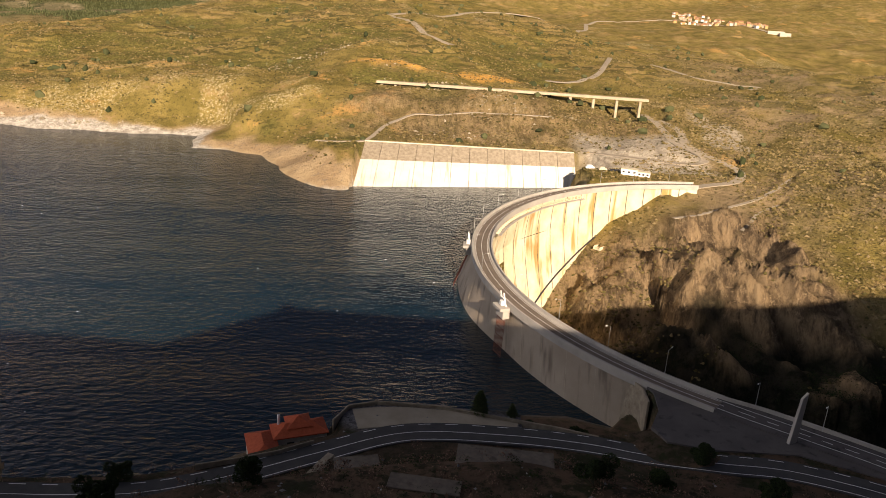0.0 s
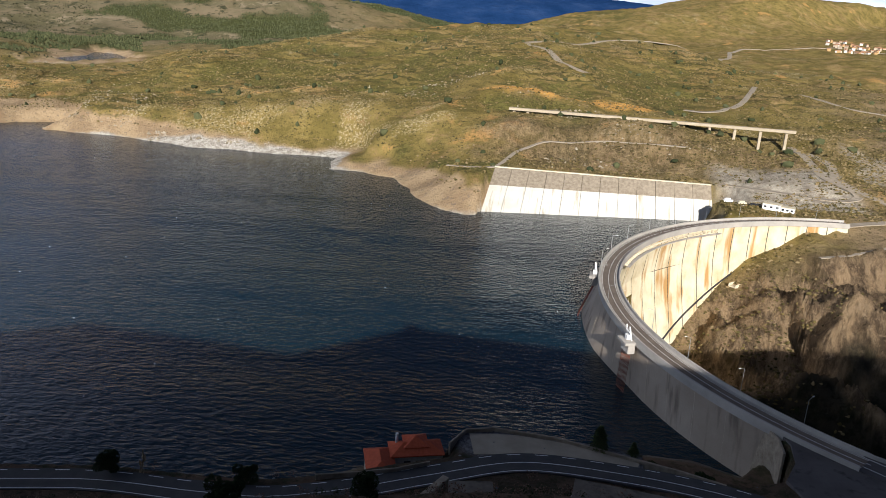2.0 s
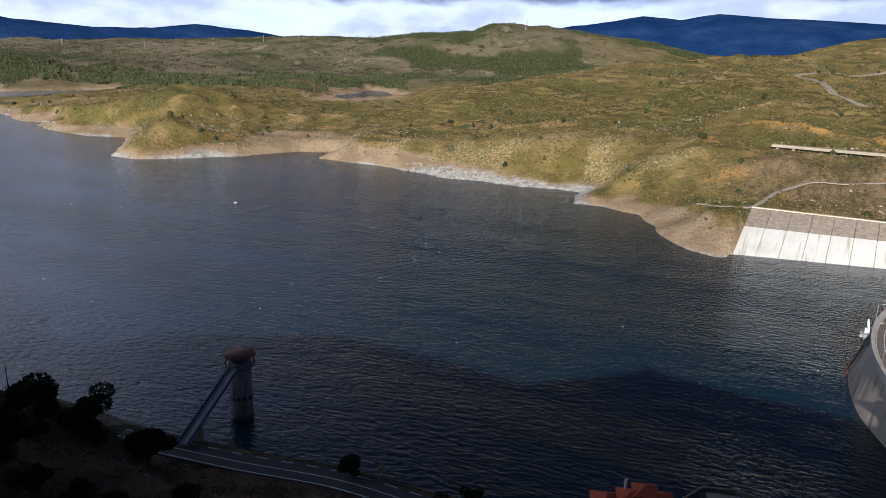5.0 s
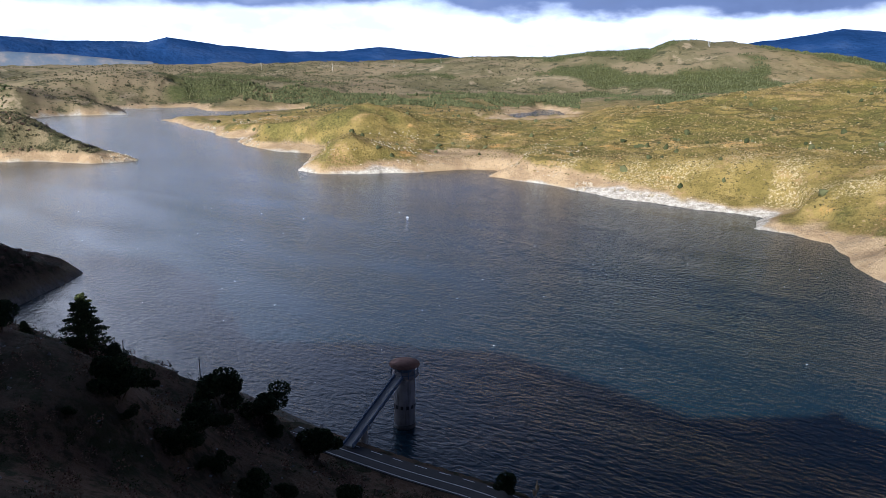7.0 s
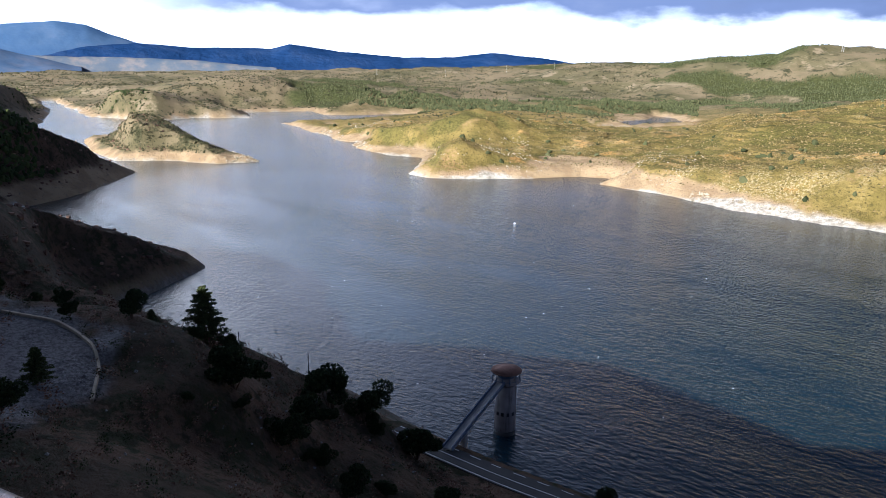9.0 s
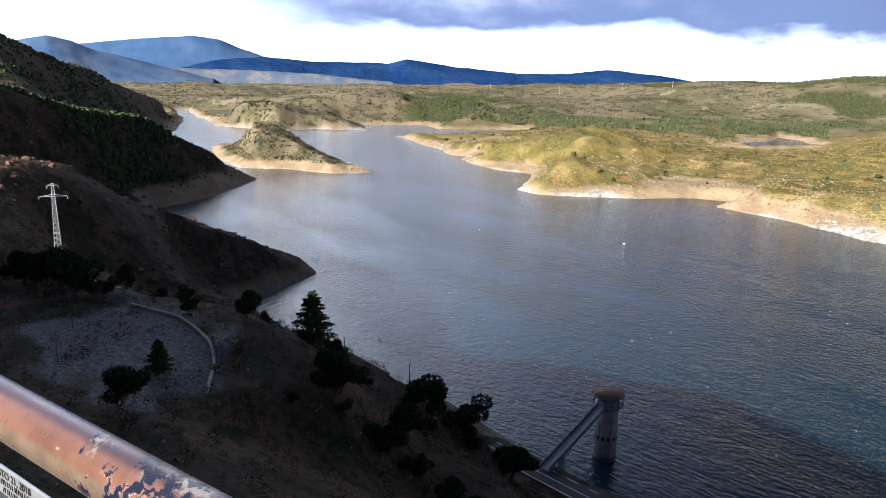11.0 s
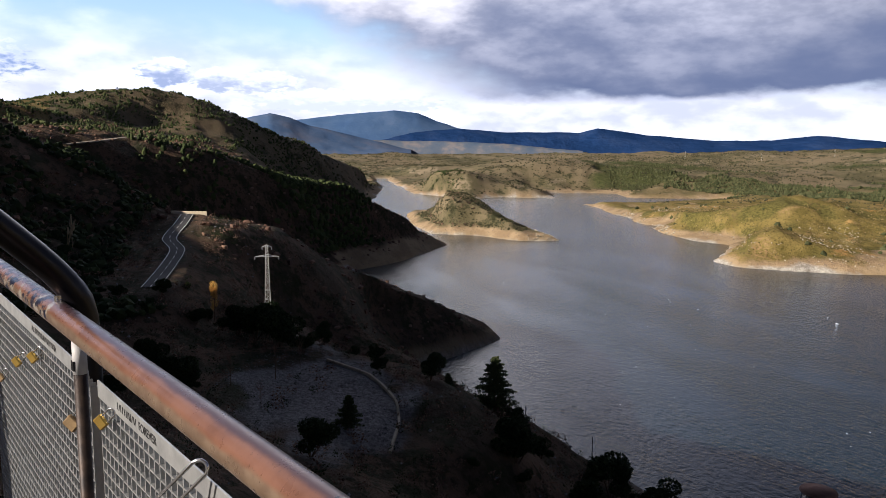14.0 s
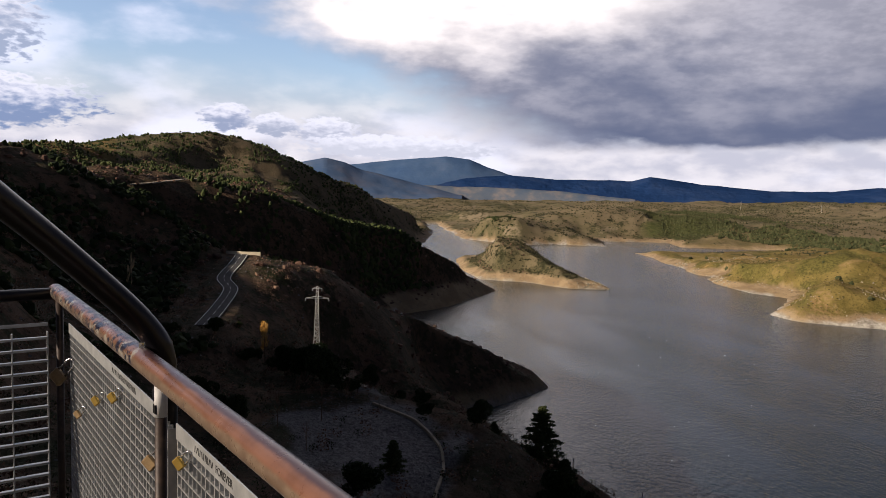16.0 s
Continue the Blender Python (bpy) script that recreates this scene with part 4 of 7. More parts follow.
def ribbon(bm, line, left, right, lift=0.0, thick=0.4):
    """A strip along a line between two sideways offsets, with a skirt of the given thickness."""
    rows = []
    for i, p in enumerate(line):
        d = (line[min(i + 1, len(line) - 1)] - line[max(i - 1, 0)])
        s = Vector((d.y, -d.x, 0)).normalized()
        a, b = p + s * left, p + s * right
        rows.append([bm.verts.new((q.x, q.y, p.z + lift + e)) for q, e in ((a, -thick), (a, 0), (b, 0), (b, -thick))])
    for r0, r1 in zip(rows, rows[1:]):
        for k in range(3):
            bm.faces.new((r0[k], r0[k + 1], r1[k + 1], r1[k]))


# ------------------------------------------------------------------ dam
DAM_C, CREST = Vector((160.0, 272.0, 0.0)), 18.0


def build_dam():
    dam = thing("arch_dam", "curved pale concrete arch dam with ochre streaks", "dam")
    a0, a1, count = radians(232), radians(94), 30
    def ring(a, r, z):
        return (DAM_C.x + r * math.cos(a), DAM_C.y + r * math.sin(a), z)
    def bulge(a, z):
        out = float(np.interp(math.degrees(a), [94, 130, 150, 165, 175, 183, 188, 194, 200, 232], [0, 1.5, 4, 5.4, 5.4, 3.8, 2.8, 0.6, -1.2, -1.4]))
        return out * min(1.0, max(0.0, (CREST - 1.6 - z) / 16.4)) ** 0.8
    levels = [(CREST - 1.6, 141.6, 134.9), (8, 141.6, 134.4), (0, 141.7, 133.6), (-10, 141.8, 132.2), (-30, 141.8, 128.0), (-62, 141.8, 120.5)]
    for i in range(count):
        b0, b1 = a0 + (a1 - a0) * i / count, a0 + (a1 - a0) * (i + 1) / count
        gap = 0.0018
        bm = bmesh.new()
        rows = []
        for a in (b0 - gap, (b0 + b1) / 2, b1 + gap):
            rows.append([[bm.verts.new(ring(a, ro + bulge(a, z), z)), bm.verts.new(ring(a, ri + max(0.0, bulge(a, z)), z))] for z, ro, ri in levels])
        for r0, r1 in zip(rows, rows[1:]):
            for k in range(len(levels) - 1):
                bm.faces.new((r0[k][0], r1[k][0], r1[k + 1][0], r0[k + 1][0])).material_index = 1
                bm.faces.new((r0[k][1], r0[k + 1][1], r1[k + 1][1], r1[k][1]))
            bm.faces.new((r0[0][0], r0[0][1], r1[0][1], r1[0][0]))
        for r in (rows[0], rows[-1]):
            for k in range(len(levels) - 1):
                bm.faces.new((r[k][0], r[k][1], r[k + 1][1], r[k + 1][0]))
        bmesh.ops.recalc_face_normals(bm, faces=bm.faces)
        part("block", bm, M_DAM, dam).data.materials.append(M_UPSTREAM)

    core = bmesh.new()
    rows = []
    for i in range(101):
        a = a0 + (a1 - a0) * i / 100
        rows.append([core.verts.new(ring(a, ri + max(0.0, bulge(a, z)) + 0.06, z)) for z, ro, ri in levels])
    for p, q in zip(rows, rows[1:]):
        for k in range(len(levels) - 1):
            core.faces.new((p[k], p[k + 1], q[k + 1], q[k]))
    seal = bmesh.new()
    rows = []
    for i in range(101):
        a = a0 + (a1 - a0) * i / 100
        rows.append([seal.verts.new(ring(a, ro + bulge(a, z) - 0.03, z)) for z, ro, ri in levels])
    for p, q in zip(rows, rows[1:]):
        for k in range(len(levels) - 1):
            seal.faces.new((p[k], q[k], q[k + 1], p[k + 1]))
    part("upstream_seal", seal, M_UPSTREAM, dam, "sealed upstream joints")
    part("joint_filler", core, M_JOINT, dam, "dark joint filler between the blocks")

    def strip(name, r0, r1, z0, z1, mat, label=""):
        bm = bmesh.new()
        rows = []
        for i in range(121):
            a = a0 + (a1 - a0) * i / 120
            rows.append([bm.verts.new(ring(a, r, z)) for r, z in ((r0, z0), (r0, z1), (r1, z1), (r1, z0))])
        for p, q in zip(rows, rows[1:]):
            for k in range(4):
                bm.faces.new((p[k], p[(k + 1) % 4], q[(k + 1) % 4], q[k]))
        for r in (rows[0], rows[-1]):
            bm.faces.new(r)
        bmesh.ops.recalc_face_normals(bm, faces=bm.faces)
        return part(name, bm, mat, dam, label)
    strip("crest_slab", 134.2, 142.4, CREST - 1.6, CREST - 0.05, M_CONCRETE_GREY)
    strip("roadway", 135.8, 141.0, CREST - 0.04, CREST + 0.02, M_CREST, "worn brownish crest road")
    strip("upstream_parapet", 141.9, 142.4, CREST - 0.05, CREST + 1.0, M_CONCRETE_GREY)
    strip("downstream_parapet", 134.2, 134.7, CREST - 0.05, CREST + 1.0, M_CONCRETE_GREY)
    for r in (136.1, 138.35, 140.7):
        strip("road_line", r, r + 0.14, CREST + 0.02, CREST + 0.03, M_LINE)
    return dam


M_DAM = material("dam face concrete", [(0.50, 0.42, 0.26), (0.66, 0.58, 0.40), (0.74, 0.68, 0.52)], 0.10, 0.9, 0.15, 1.5, stains=(1.0, 0.545, (0.42, 0.25, 0.09)), stretch=(0.17, 0.17, 0.018))
# brownish upstream face, toned darker than the downstream face for its shade
M_UPSTREAM = material("brownish upstream concrete with shade in its tone", [(0.32, 0.265, 0.205), (0.44, 0.37, 0.295)], 0.06, 0.9, 0.15, 1.5, stains=(0.8, 0.56, (0.20, 0.165, 0.13)), stretch=(0.3, 0.3, 0.05))
M_JOINT = material("joint filler", [(0.05, 0.045, 0.035), (0.09, 0.08, 0.06)], 0.5, 0.9, 0)
M_CREST = material("worn crest road", [(0.13, 0.105, 0.085), (0.19, 0.155, 0.125)], 0.3, 0.9, 0.1, 6)
build_dam()


def build_wall():
    wall = thing("side_spillway_wall", "long sloping pale concrete lining wall above the waterline", "wall")
    foot, top = (Vector((-46, 433, -1)), Vector((94, 463, -1))), (Vector((-43, 475, 20)), Vector((92, 475, 20)))
    n = 12
    for i in range(n):
        for name, s0, s1, mat, lift in (("lower_panel", 0.0, 0.6, M_WHITE_WALL, 0.25), ("upper_panel", 0.6, 1.0, M_STONE_FACING, 0.0)):
            bm = bmesh.new()
            f0, f1 = foot[0].lerp(foot[1], (i + 0.01) / n), foot[0].lerp(foot[1], (i + 0.99) / n)
            t0, t1 = top[0].lerp(top[1], (i + 0.01) / n), top[0].lerp(top[1], (i + 0.99) / n)
            q = [f0.lerp(t0, s0), f1.lerp(t1, s0), f1.lerp(t1, s1), f0.lerp(t0, s1)]
            up = Vector((0, -0.45, 0.9))
            a = [bm.verts.new(p + up * lift) for p in q]
            b = [bm.verts.new(p - up * 2) for p in q]
            bm.faces.new(a)
            for k in range(4):
                bm.faces.new((a[k], b[k], b[(k + 1) % 4], a[(k + 1) % 4]))
            bmesh.ops.recalc_face_normals(bm, faces=bm.faces)
            part(name, bm, mat, wall)
    bm = bmesh.new()
    m = (top[1] - top[0]).length
    box(bm, 24.5, 475.8, 20.2, m, 1.6, 0.8)
    part("coping", bm, M_CONCRETE, wall)


build_wall()


M_VIADUCT = material("sandy old concrete", [(0.36, 0.30, 0.21), (0.48, 0.41, 0.30)], 0.2, 0.9, 0.15, 1.5)


def build_viaduct():
    v = thing("canal_viaduct", "long pale concrete canal viaduct on tall square piers", "viaduct")
    a, b = Vector((-46.5, 604.5, 45)), Vector((166, 584, 45))
    d = (b - a).normalized()
    turn = Matrix.Translation(a) @ Matrix.Rotation(math.atan2(d.y, d.x), 4, "Z")
    L = (b - a).length
    bm = bmesh.new()
    box(bm, L / 2, 0, -1.0, L, 4.6, 2.0, turn, 0.1)
    part("deck", bm, M_VIADUCT, v)
    for x in (4, 15, L - 60, L - 42, L - 24, L - 6):
        p = turn @ Vector((x, 0, 0))
        z = min(ground_z(p.x, p.y), 42) - 2
        bm = bmesh.new()
        box(bm, x, 0, (z - 47.5) / 2, 1.9, 3.2, 42.5 - z, turn, 0.08)
        part("pier", bm, M_VIADUCT, v)


build_viaduct()


M_TOWER = material("dark streaked concrete", [(0.24, 0.215, 0.205), (0.36, 0.325, 0.31)], 0.3, 0.9, 0.15, 2, stains=(0.6, 0.55, (0.15, 0.135, 0.125)), stretch=(1, 1, 0.15))
M_WET = material("wet dark concrete", [(0.035, 0.033, 0.032), (0.07, 0.065, 0.06)], 0.5, 0.45, 0.1, 2)
M_CAP = material("reddish roof felt", [(0.20, 0.11, 0.085), (0.28, 0.16, 0.12)], 1, 0.9, 0.2)


def build_tower():
    tw = thing("intake_tower", "round concrete intake tower with an overhanging cap, standing in the water", "tower", (-147.5, 151.5, -8))
    def cyl(name, r1, r2, z0, z1, mat, label="", seg=28):
        bm = bmesh.new()
        rod(bm, (0, 0, z0), (0, 0, z1), r1, r2, seg)
        part(name, bm, mat, tw, label, True)
    cyl("shaft", 3.35, 3.2, 0, 26.5, M_TOWER)
    cyl("tide_mark", 3.40, 3.38, 6.0, 9.4, M_WET, "dark wet foot at the waterline")
    cyl("gallery", 3.3, 4.4, 24.2, 25.2, M_TOWER, "flared gallery under the cap")
    cyl("cap", 4.7, 4.6, 28.3, 28.7, M_CAP)
    cyl("cap_roof", 4.6, 0.8, 28.7, 29.5, M_CAP)
    cyl("gallery_room", 2.5, 2.5, 25.2, 28.3, M_BLUE_STEEL, "blue steel hoist room inside the gallery")
    bm = bmesh.new()
    ring = [Vector((4.5 * math.cos(k * math.tau / 28), 4.5 * math.sin(k * math.tau / 28), 26.2)) for k in range(29)]
    for a, b in zip(ring, ring[1:]):
        rod(bm, a, b, 0.10, seg=6)
    part("handrail", bm, M_BLUE_STEEL, tw)
    for k in range(12):
        a = k * math.tau / 12
        bm = bmesh.new()
        rod(bm, (4.3 * math.cos(a), 4.3 * math.sin(a), 25.1), (3.9 * math.cos(a), 3.9 * math.sin(a), 28.4), 0.14, seg=6)
        part("cap_post", bm, M_BLUE_STEEL, tw)
        bm = bmesh.new()
        box(bm, 3.27, 0, 15.2, 0.2, 0.8, 1.1, Matrix.Rotation(a, 4, "Z"))
        part("window", bm, M_DARK, tw)
    # footbridge to the bank
    fb = thing("footbridge", "narrow inclined steel footbridge between the bank and the tower", "footbridge")
    a, b = Vector((-146.0, 147.5, 17.6)), Vector((-134.0, 116.5, 12.0))
    for name, off, h in (("deck", 0, 0.4), ("girder", 1.35, 1.2), ("girder", -1.35, 1.2)):
        bm = bmesh.new()
        d = (b - a)
        s = Vector((d.y, -d.x, 0)).normalized() * off
        m = Matrix.Translation((a + b) / 2 + s) @ d.to_track_quat("X", "Z").to_matrix().to_4x4()
        box(bm, 0, 0, h / 2 - 0.2, d.length, 2.7 if not off else 0.25, h, m)
        part(name, bm, M_BLUE_STEEL if off else M_CONCRETE_GREY, fb)
    bm = bmesh.new()
    p = a.lerp(b, 0.72)
    rod(bm, (p.x, p.y, -4), (p.x, p.y, p.z - 0.3), 1.2, 1.1, 16)
    box(bm, p.x, p.y, p.z - 0.5, 3.2, 2.6, 0.7)
    part("pier", bm, M_CONCRETE_GREY, fb)


build_tower()

# ------------------------------------------------------------------ house


def build_house():
    h = thing("house", "low house with a red tiled L-shaped roof beside the lake", "house", (-31, 151, 6), 20)
    for x, y, sx, sy, z in ((4, 2, 13, 7, 5.2), (-5, -2, 7, 12, 4.6), (4, 3.2, 6, 6, 6.4)):
        bm = bmesh.new()
        box(bm, x, y, z / 2 - 1.5, sx - 0.8, sy - 0.8, z + 3)
        part("wall", bm, M_HOUSE, h)
        bm = bmesh.new()
        hx, hy = sx / 2, sy / 2
        rise = min(hx, hy) * 0.5
        base = [bm.verts.new((x + i * hx, y + j * hy, z)) for i, j in ((-1, -1), (1, -1), (1, 1), (-1, 1))]
        low = [bm.verts.new((x + i * hx, y + j * hy, z - 0.25)) for i, j in ((-1, -1), (1, -1), (1, 1), (-1, 1))]
        if sx >= sy:
            r = [bm.verts.new((x + k * (hx - hy + 0.01), y, z + rise)) for k in (-1, 1)]
            fs = [(base[0], base[1], r[1], r[0]), (base[1], base[2], r[1]), (base[2], base[3], r[0], r[1]), (base[3], base[0], r[0])]
        else:
            r = [bm.verts.new((x, y + k * (hy - hx), z + rise)) for k in (-1, 1)]
            fs = [(base[0], base[1], r[0]), (base[1], base[2], r[1], r[0]), (base[2], base[3], r[1]), (base[3], base[0], r[0], r[1])]
        for f in fs:
            bm.faces.new(f)
        for k in range(4):
            bm.faces.new((low[k], low[(k + 1) % 4], base[(k + 1) % 4], base[k]))
        bm.faces.new(low[::-1])
        bmesh.ops.recalc_face_normals(bm, faces=bm.faces)
        part("roof", bm, M_ROOF, h)
    for k in range(3):
        bm = bmesh.new()
        box(bm, 1.5 + k * 3, -1.15, 2.6, 1.6, 0.12, 2.2)
        part("window", bm, M_DARK, h)
    bm = bmesh.new()
    rod(bm, (-0.5, 3.5, 6), (-0.5, 3.5, 8.6), 0.35)
    part("chimney", bm, M_WHITE_PAINT, h)


build_house()

# ------------------------------------------------------------------ roads


def road(name, pts, width, mat, label, lines=(), lift=0.25, drape=False, thick=0.5):
    ob = thing(name, label, "road", kind="structure")
    line = smooth_line(pts, 3.0)
    if drape:
        hs = []
        for off in (-0.5, 0.0, 0.5):
            xs, ys = [], []
            for i, p in enumerate(line):
                d = line[min(i + 1, len(line) - 1)] - line[max(i - 1, 0)]
                q = p + Vector((d.y, -d.x, 0)).normalized() * off * width
                xs.append(q.x)
                ys.append(q.y)
            hs.append(land(np.array(xs), np.array(ys))[0])
        hs = np.max(hs, 0)
        hs = np.convolve(np.pad(hs, 2, mode="edge"), np.ones(5) / 5, mode="valid")
        for p, z in zip(line, hs):
            p.z = float(z)
    bm = bmesh.new()
    ribbon(bm, line, -width / 2, width / 2, lift, thick)
    part("surface", bm, mat, ob)
    for off, dash in lines:
        bm = bmesh.new()
        if dash:
            for i in range(0, len(line) - 1, 2):
                ribbon(bm, line[i:i + 2], off - 0.09, off + 0.09, lift + 0.03, 0.01)
        else:
            ribbon(bm, line, off - 0.09, off + 0.09, lift + 0.03, 0.01)
        part("marking", bm, M_LINE, ob)
    return ob


road("road_lake", LAND["road_low"], 7.6, M_ASPHALT, "two-lane asphalt road with white markings along the lake", ((3.2, False), (-3.2, True), (0, False)))
road("road_crest", [(74, 164.5, 18), (82, 158, 18), (92, 150.5, 18), (110, 136, 18), (150, 95, 18.5)], 9, M_PLAZA, "asphalt approach road to the dam crest", ((2.2, False), (-2.2, False), (0, True)), lift=-0.02)
road("road_hill", LAND["road_left"], 5.0, M_ASPHALT, "winding asphalt road climbing the shaded hillside", ((0, True), (2.2, False), (-2.2, False)), lift=0.3, thick=1.5)

for name, width, lift, label in (("road_loop", 5.6, 0.3, "pale winding road down to the dam"), ("road_bend", 5.6, 0.3, "pale road bending round to the dam crest"),
                                 ("track_hill", 7, 0.5, "pale dirt track down the green hill"), ("road_village", 9, 1.0, "pale far road towards the village"),
                                 ("track_east", 5, 0.5, "pale dirt track across the scrub"), ("track_quarry", 6, 0.5, "ochre dirt track above the viaduct"),
                                 ("path_abutment", 2.2, 0.08, "narrow footpath over the rocks"), ("bench_path", 3, 0.35, "pale bench path above the spillway wall"),
                                 ("track_zigzag", 5, 0.5, "dirt track zigzagging up the wooded hill"), ("path_rocks", 1.8, 0.08, "faint footpath down the rocky slope")):
    road(name, [(x, y, 0) for x, y in HILL_ROADS[name][0]], width, M_ROAD_PALE, label, drape=True, lift=lift, thick=lift + 0.3)

# ------------------------------------------------------------------ foliage


def foliage_material(name, tones, rough=0.9):
    mt = bpy.data.materials.new(name)
    mt.use_nodes = True
    n, link = nodes_of(mt.node_tree)
    geo = n("ShaderNodeNewGeometry")
    ramp = n("ShaderNodeValToRGB")
    el = ramp.color_ramp.elements
    while len(el) < len(tones):
        el.new(0.5)
    for i, c in enumerate(tones):
        el[i].position = i / (len(tones) - 1)
        el[i].color = (*c, 1)
    link(geo.outputs["Random Per Island"], ramp.inputs[0])
    bs = n("ShaderNodeBsdfPrincipled")
    link(ramp.outputs[0], bs.inputs["Base Color"])
    bs.inputs["Roughness"].default_value = rough
    bs.inputs["Specular IOR Level"].default_value = 0.15
    out = n("ShaderNodeOutputMaterial")
    link(bs.outputs[0], out.inputs[0])
    return mt


M_SCRUB = foliage_material("olive scrub", [(0.06, 0.052, 0.018), (0.115, 0.092, 0.032), (0.185, 0.140, 0.055), (0.28, 0.215, 0.115)])
M_PINE_FAR = foliage_material("pine crowns", [(0.032, 0.04, 0.016), (0.058, 0.066, 0.028), (0.095, 0.10, 0.045)])
M_PLAIN_SCRUB = foliage_material("far scrub", [(0.03, 0.032, 0.016), (0.055, 0.055, 0.026), (0.09, 0.082, 0.04)])
# pine tones taken darker for the hillside, shade included in the colour
M_HILL_PINE = foliage_material("pine crowns toned for shade", [(0.026, 0.038, 0.014), (0.048, 0.066, 0.022), (0.08, 0.096, 0.034)])
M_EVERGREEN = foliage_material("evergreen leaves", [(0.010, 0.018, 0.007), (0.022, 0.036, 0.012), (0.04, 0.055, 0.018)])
M_CONIFER = foliage_material("fir needles", [(0.022, 0.036, 0.014), (0.05, 0.07, 0.024), (0.11, 0.125, 0.045)])
M_TWIG = foliage_material("bare winter twigs", [(0.06, 0.036, 0.028), (0.15, 0.09, 0.065), (0.28, 0.18, 0.125)])
M_GOLD = foliage_material("yellow poplar leaves", [(0.45, 0.24, 0.05), (0.65, 0.40, 0.10), (0.78, 0.54, 0.18)])
M_STRAW = foliage_material("dry straw", [(0.30, 0.23, 0.13), (0.48, 0.38, 0.24)])
M_GRAVEL = foliage_material("grey gravel", [(0.08, 0.08, 0.09), (0.17, 0.165, 0.165), (0.30, 0.29, 0.28)])
M_BOULDER = foliage_material("pale boulders", [(0.20, 0.17, 0.12), (0.31, 0.265, 0.19), (0.46, 0.41, 0.32)])


def scatter(count, az0, az1, d0, d1, seed, keep):
    """Random places on the land by plan position; keep(x, y, h, shore) says where."""
    rng = np.random.default_rng(seed)
    az = np.radians(rng.uniform(az0, az1, count))
    d = np.sqrt(rng.uniform(d0 * d0, d1 * d1, count))
    X, Y = d * np.sin(az), d * np.cos(az)
    h, shore, wet, rock = land(X, Y)
    ok = ~wet & keep(X, Y, h, shore)
    return X[ok], Y[ok], h[ok], rng


def blobs(name, X, Y, Z, size, rng, mat, label, squash=0.7, small=False):
    """Low tufts of scrub: many small lumpy solids in one mesh."""
    t = (1 + 5 ** 0.5) / 2
    v = np.array([(-1, t, 0), (1, t, 0), (-1, -t, 0), (1, -t, 0), (0, -1, t), (0, 1, t), (0, -1, -t), (0, 1, -t), (t, 0, -1), (t, 0, 1), (-t, 0, -1), (-t, 0, 1)]) / 1.9
    f = np.array([(0, 11, 5), (0, 5, 1), (0, 1, 7), (0, 7, 10), (0, 10, 11), (1, 5, 9), (5, 11, 4), (11, 10, 2), (10, 7, 6), (7, 1, 8),
                  (3, 9, 4), (3, 4, 2), (3, 2, 6), (3, 6, 8), (3, 8, 9), (4, 9, 5), (2, 4, 11), (6, 2, 10), (8, 6, 7), (9, 8, 1)])
    if small:
        v = np.array([(1, 0, 0), (0, 1, 0), (-1, 0, 0), (0, -1, 0), (0, 0, 1), (0, 0, -1)], float)
        f = np.array([(0, 1, 4), (1, 2, 4), (2, 3, 4), (3, 0, 4), (1, 0, 5), (2, 1, 5), (3, 2, 5), (0, 3, 5)])
    n, m = len(X), len(v)
    V = np.repeat(v[None], n, 0) * rng.uniform(0.55, 1.3, (n, m, 1))
    s = size[:, None] * rng.uniform(0.75, 1.3, (n, 3))
    s[:, 2] *= squash
    V = V * s[:, None, :] + np.stack([X, Y, Z + s[:, 2] * 0.35], -1)[:, None, :]
    F = f[None] + m * np.arange(n)[:, None, None]
    me = grid_mesh(name, V.reshape(-1, 3), F.reshape(-1, 3), smooth=False)
    me.materials.append(mat)
    return tagged(new(name, me), label, "shrubs", kind="stuff")


def cones(name, X, Y, Z, height, rng, mat, label):
    """Far conifers: two stacked ragged cones each."""
    n, seg = len(X), 6
    V, F = [], []
    base = np.arange(n) * (2 * (seg + 1))
    for k, (z0, z1, r) in enumerate(((0.05, 0.75, 0.36), (0.4, 1.0, 0.25))):
        a = math.tau * np.arange(seg) / seg
        rr = r * rng.uniform(0.7, 1.3, (n, seg)) * height[:, None]
        ring = np.stack([X[:, None] + rr * np.cos(a), Y[:, None] + rr * np.sin(a), (Z + z0 * height)[:, None] + 0 * rr], -1)
        tip = np.stack([X, Y, Z + z1 * height], -1)[:, None, :]
        V.append(np.concatenate([ring, tip], 1))
        o = base + k * (seg + 1)
        i = np.arange(seg)
        F.append(np.stack([o[:, None] + i, o[:, None] + (i + 1) % seg, np.broadcast_to(o[:, None] + seg, (n, seg))], -1).reshape(-1, 3))
    V = np.concatenate(V, 1).reshape(-1, 3)
    me = grid_mesh(name, V, np.concatenate(F), smooth=False)
    me.materials.append(mat)
    return tagged(new(name, me), label, "forest", kind="stuff")


def patchy(X, Y, size, seed, level):
    return fbm(X, Y, size, 4, seed) > level


X, Y, Z, rng = scatter(70000, -66, 42, 420, 1150, 1, lambda x, y, h, s: (h > 8.5) & (s > 14) & ~((x > -48) & (x < 180) & (y < 480)) & (patchy(x, y, 90, 61, -0.2) | patchy(x, y, 20, 62, 0.1)))
blobs("scrub", X, Y, Z, rng.uniform(0.4, 1.3, len(X)), rng, M_SCRUB, "olive and brown scrub covering the sunlit hills", 0.7, True)
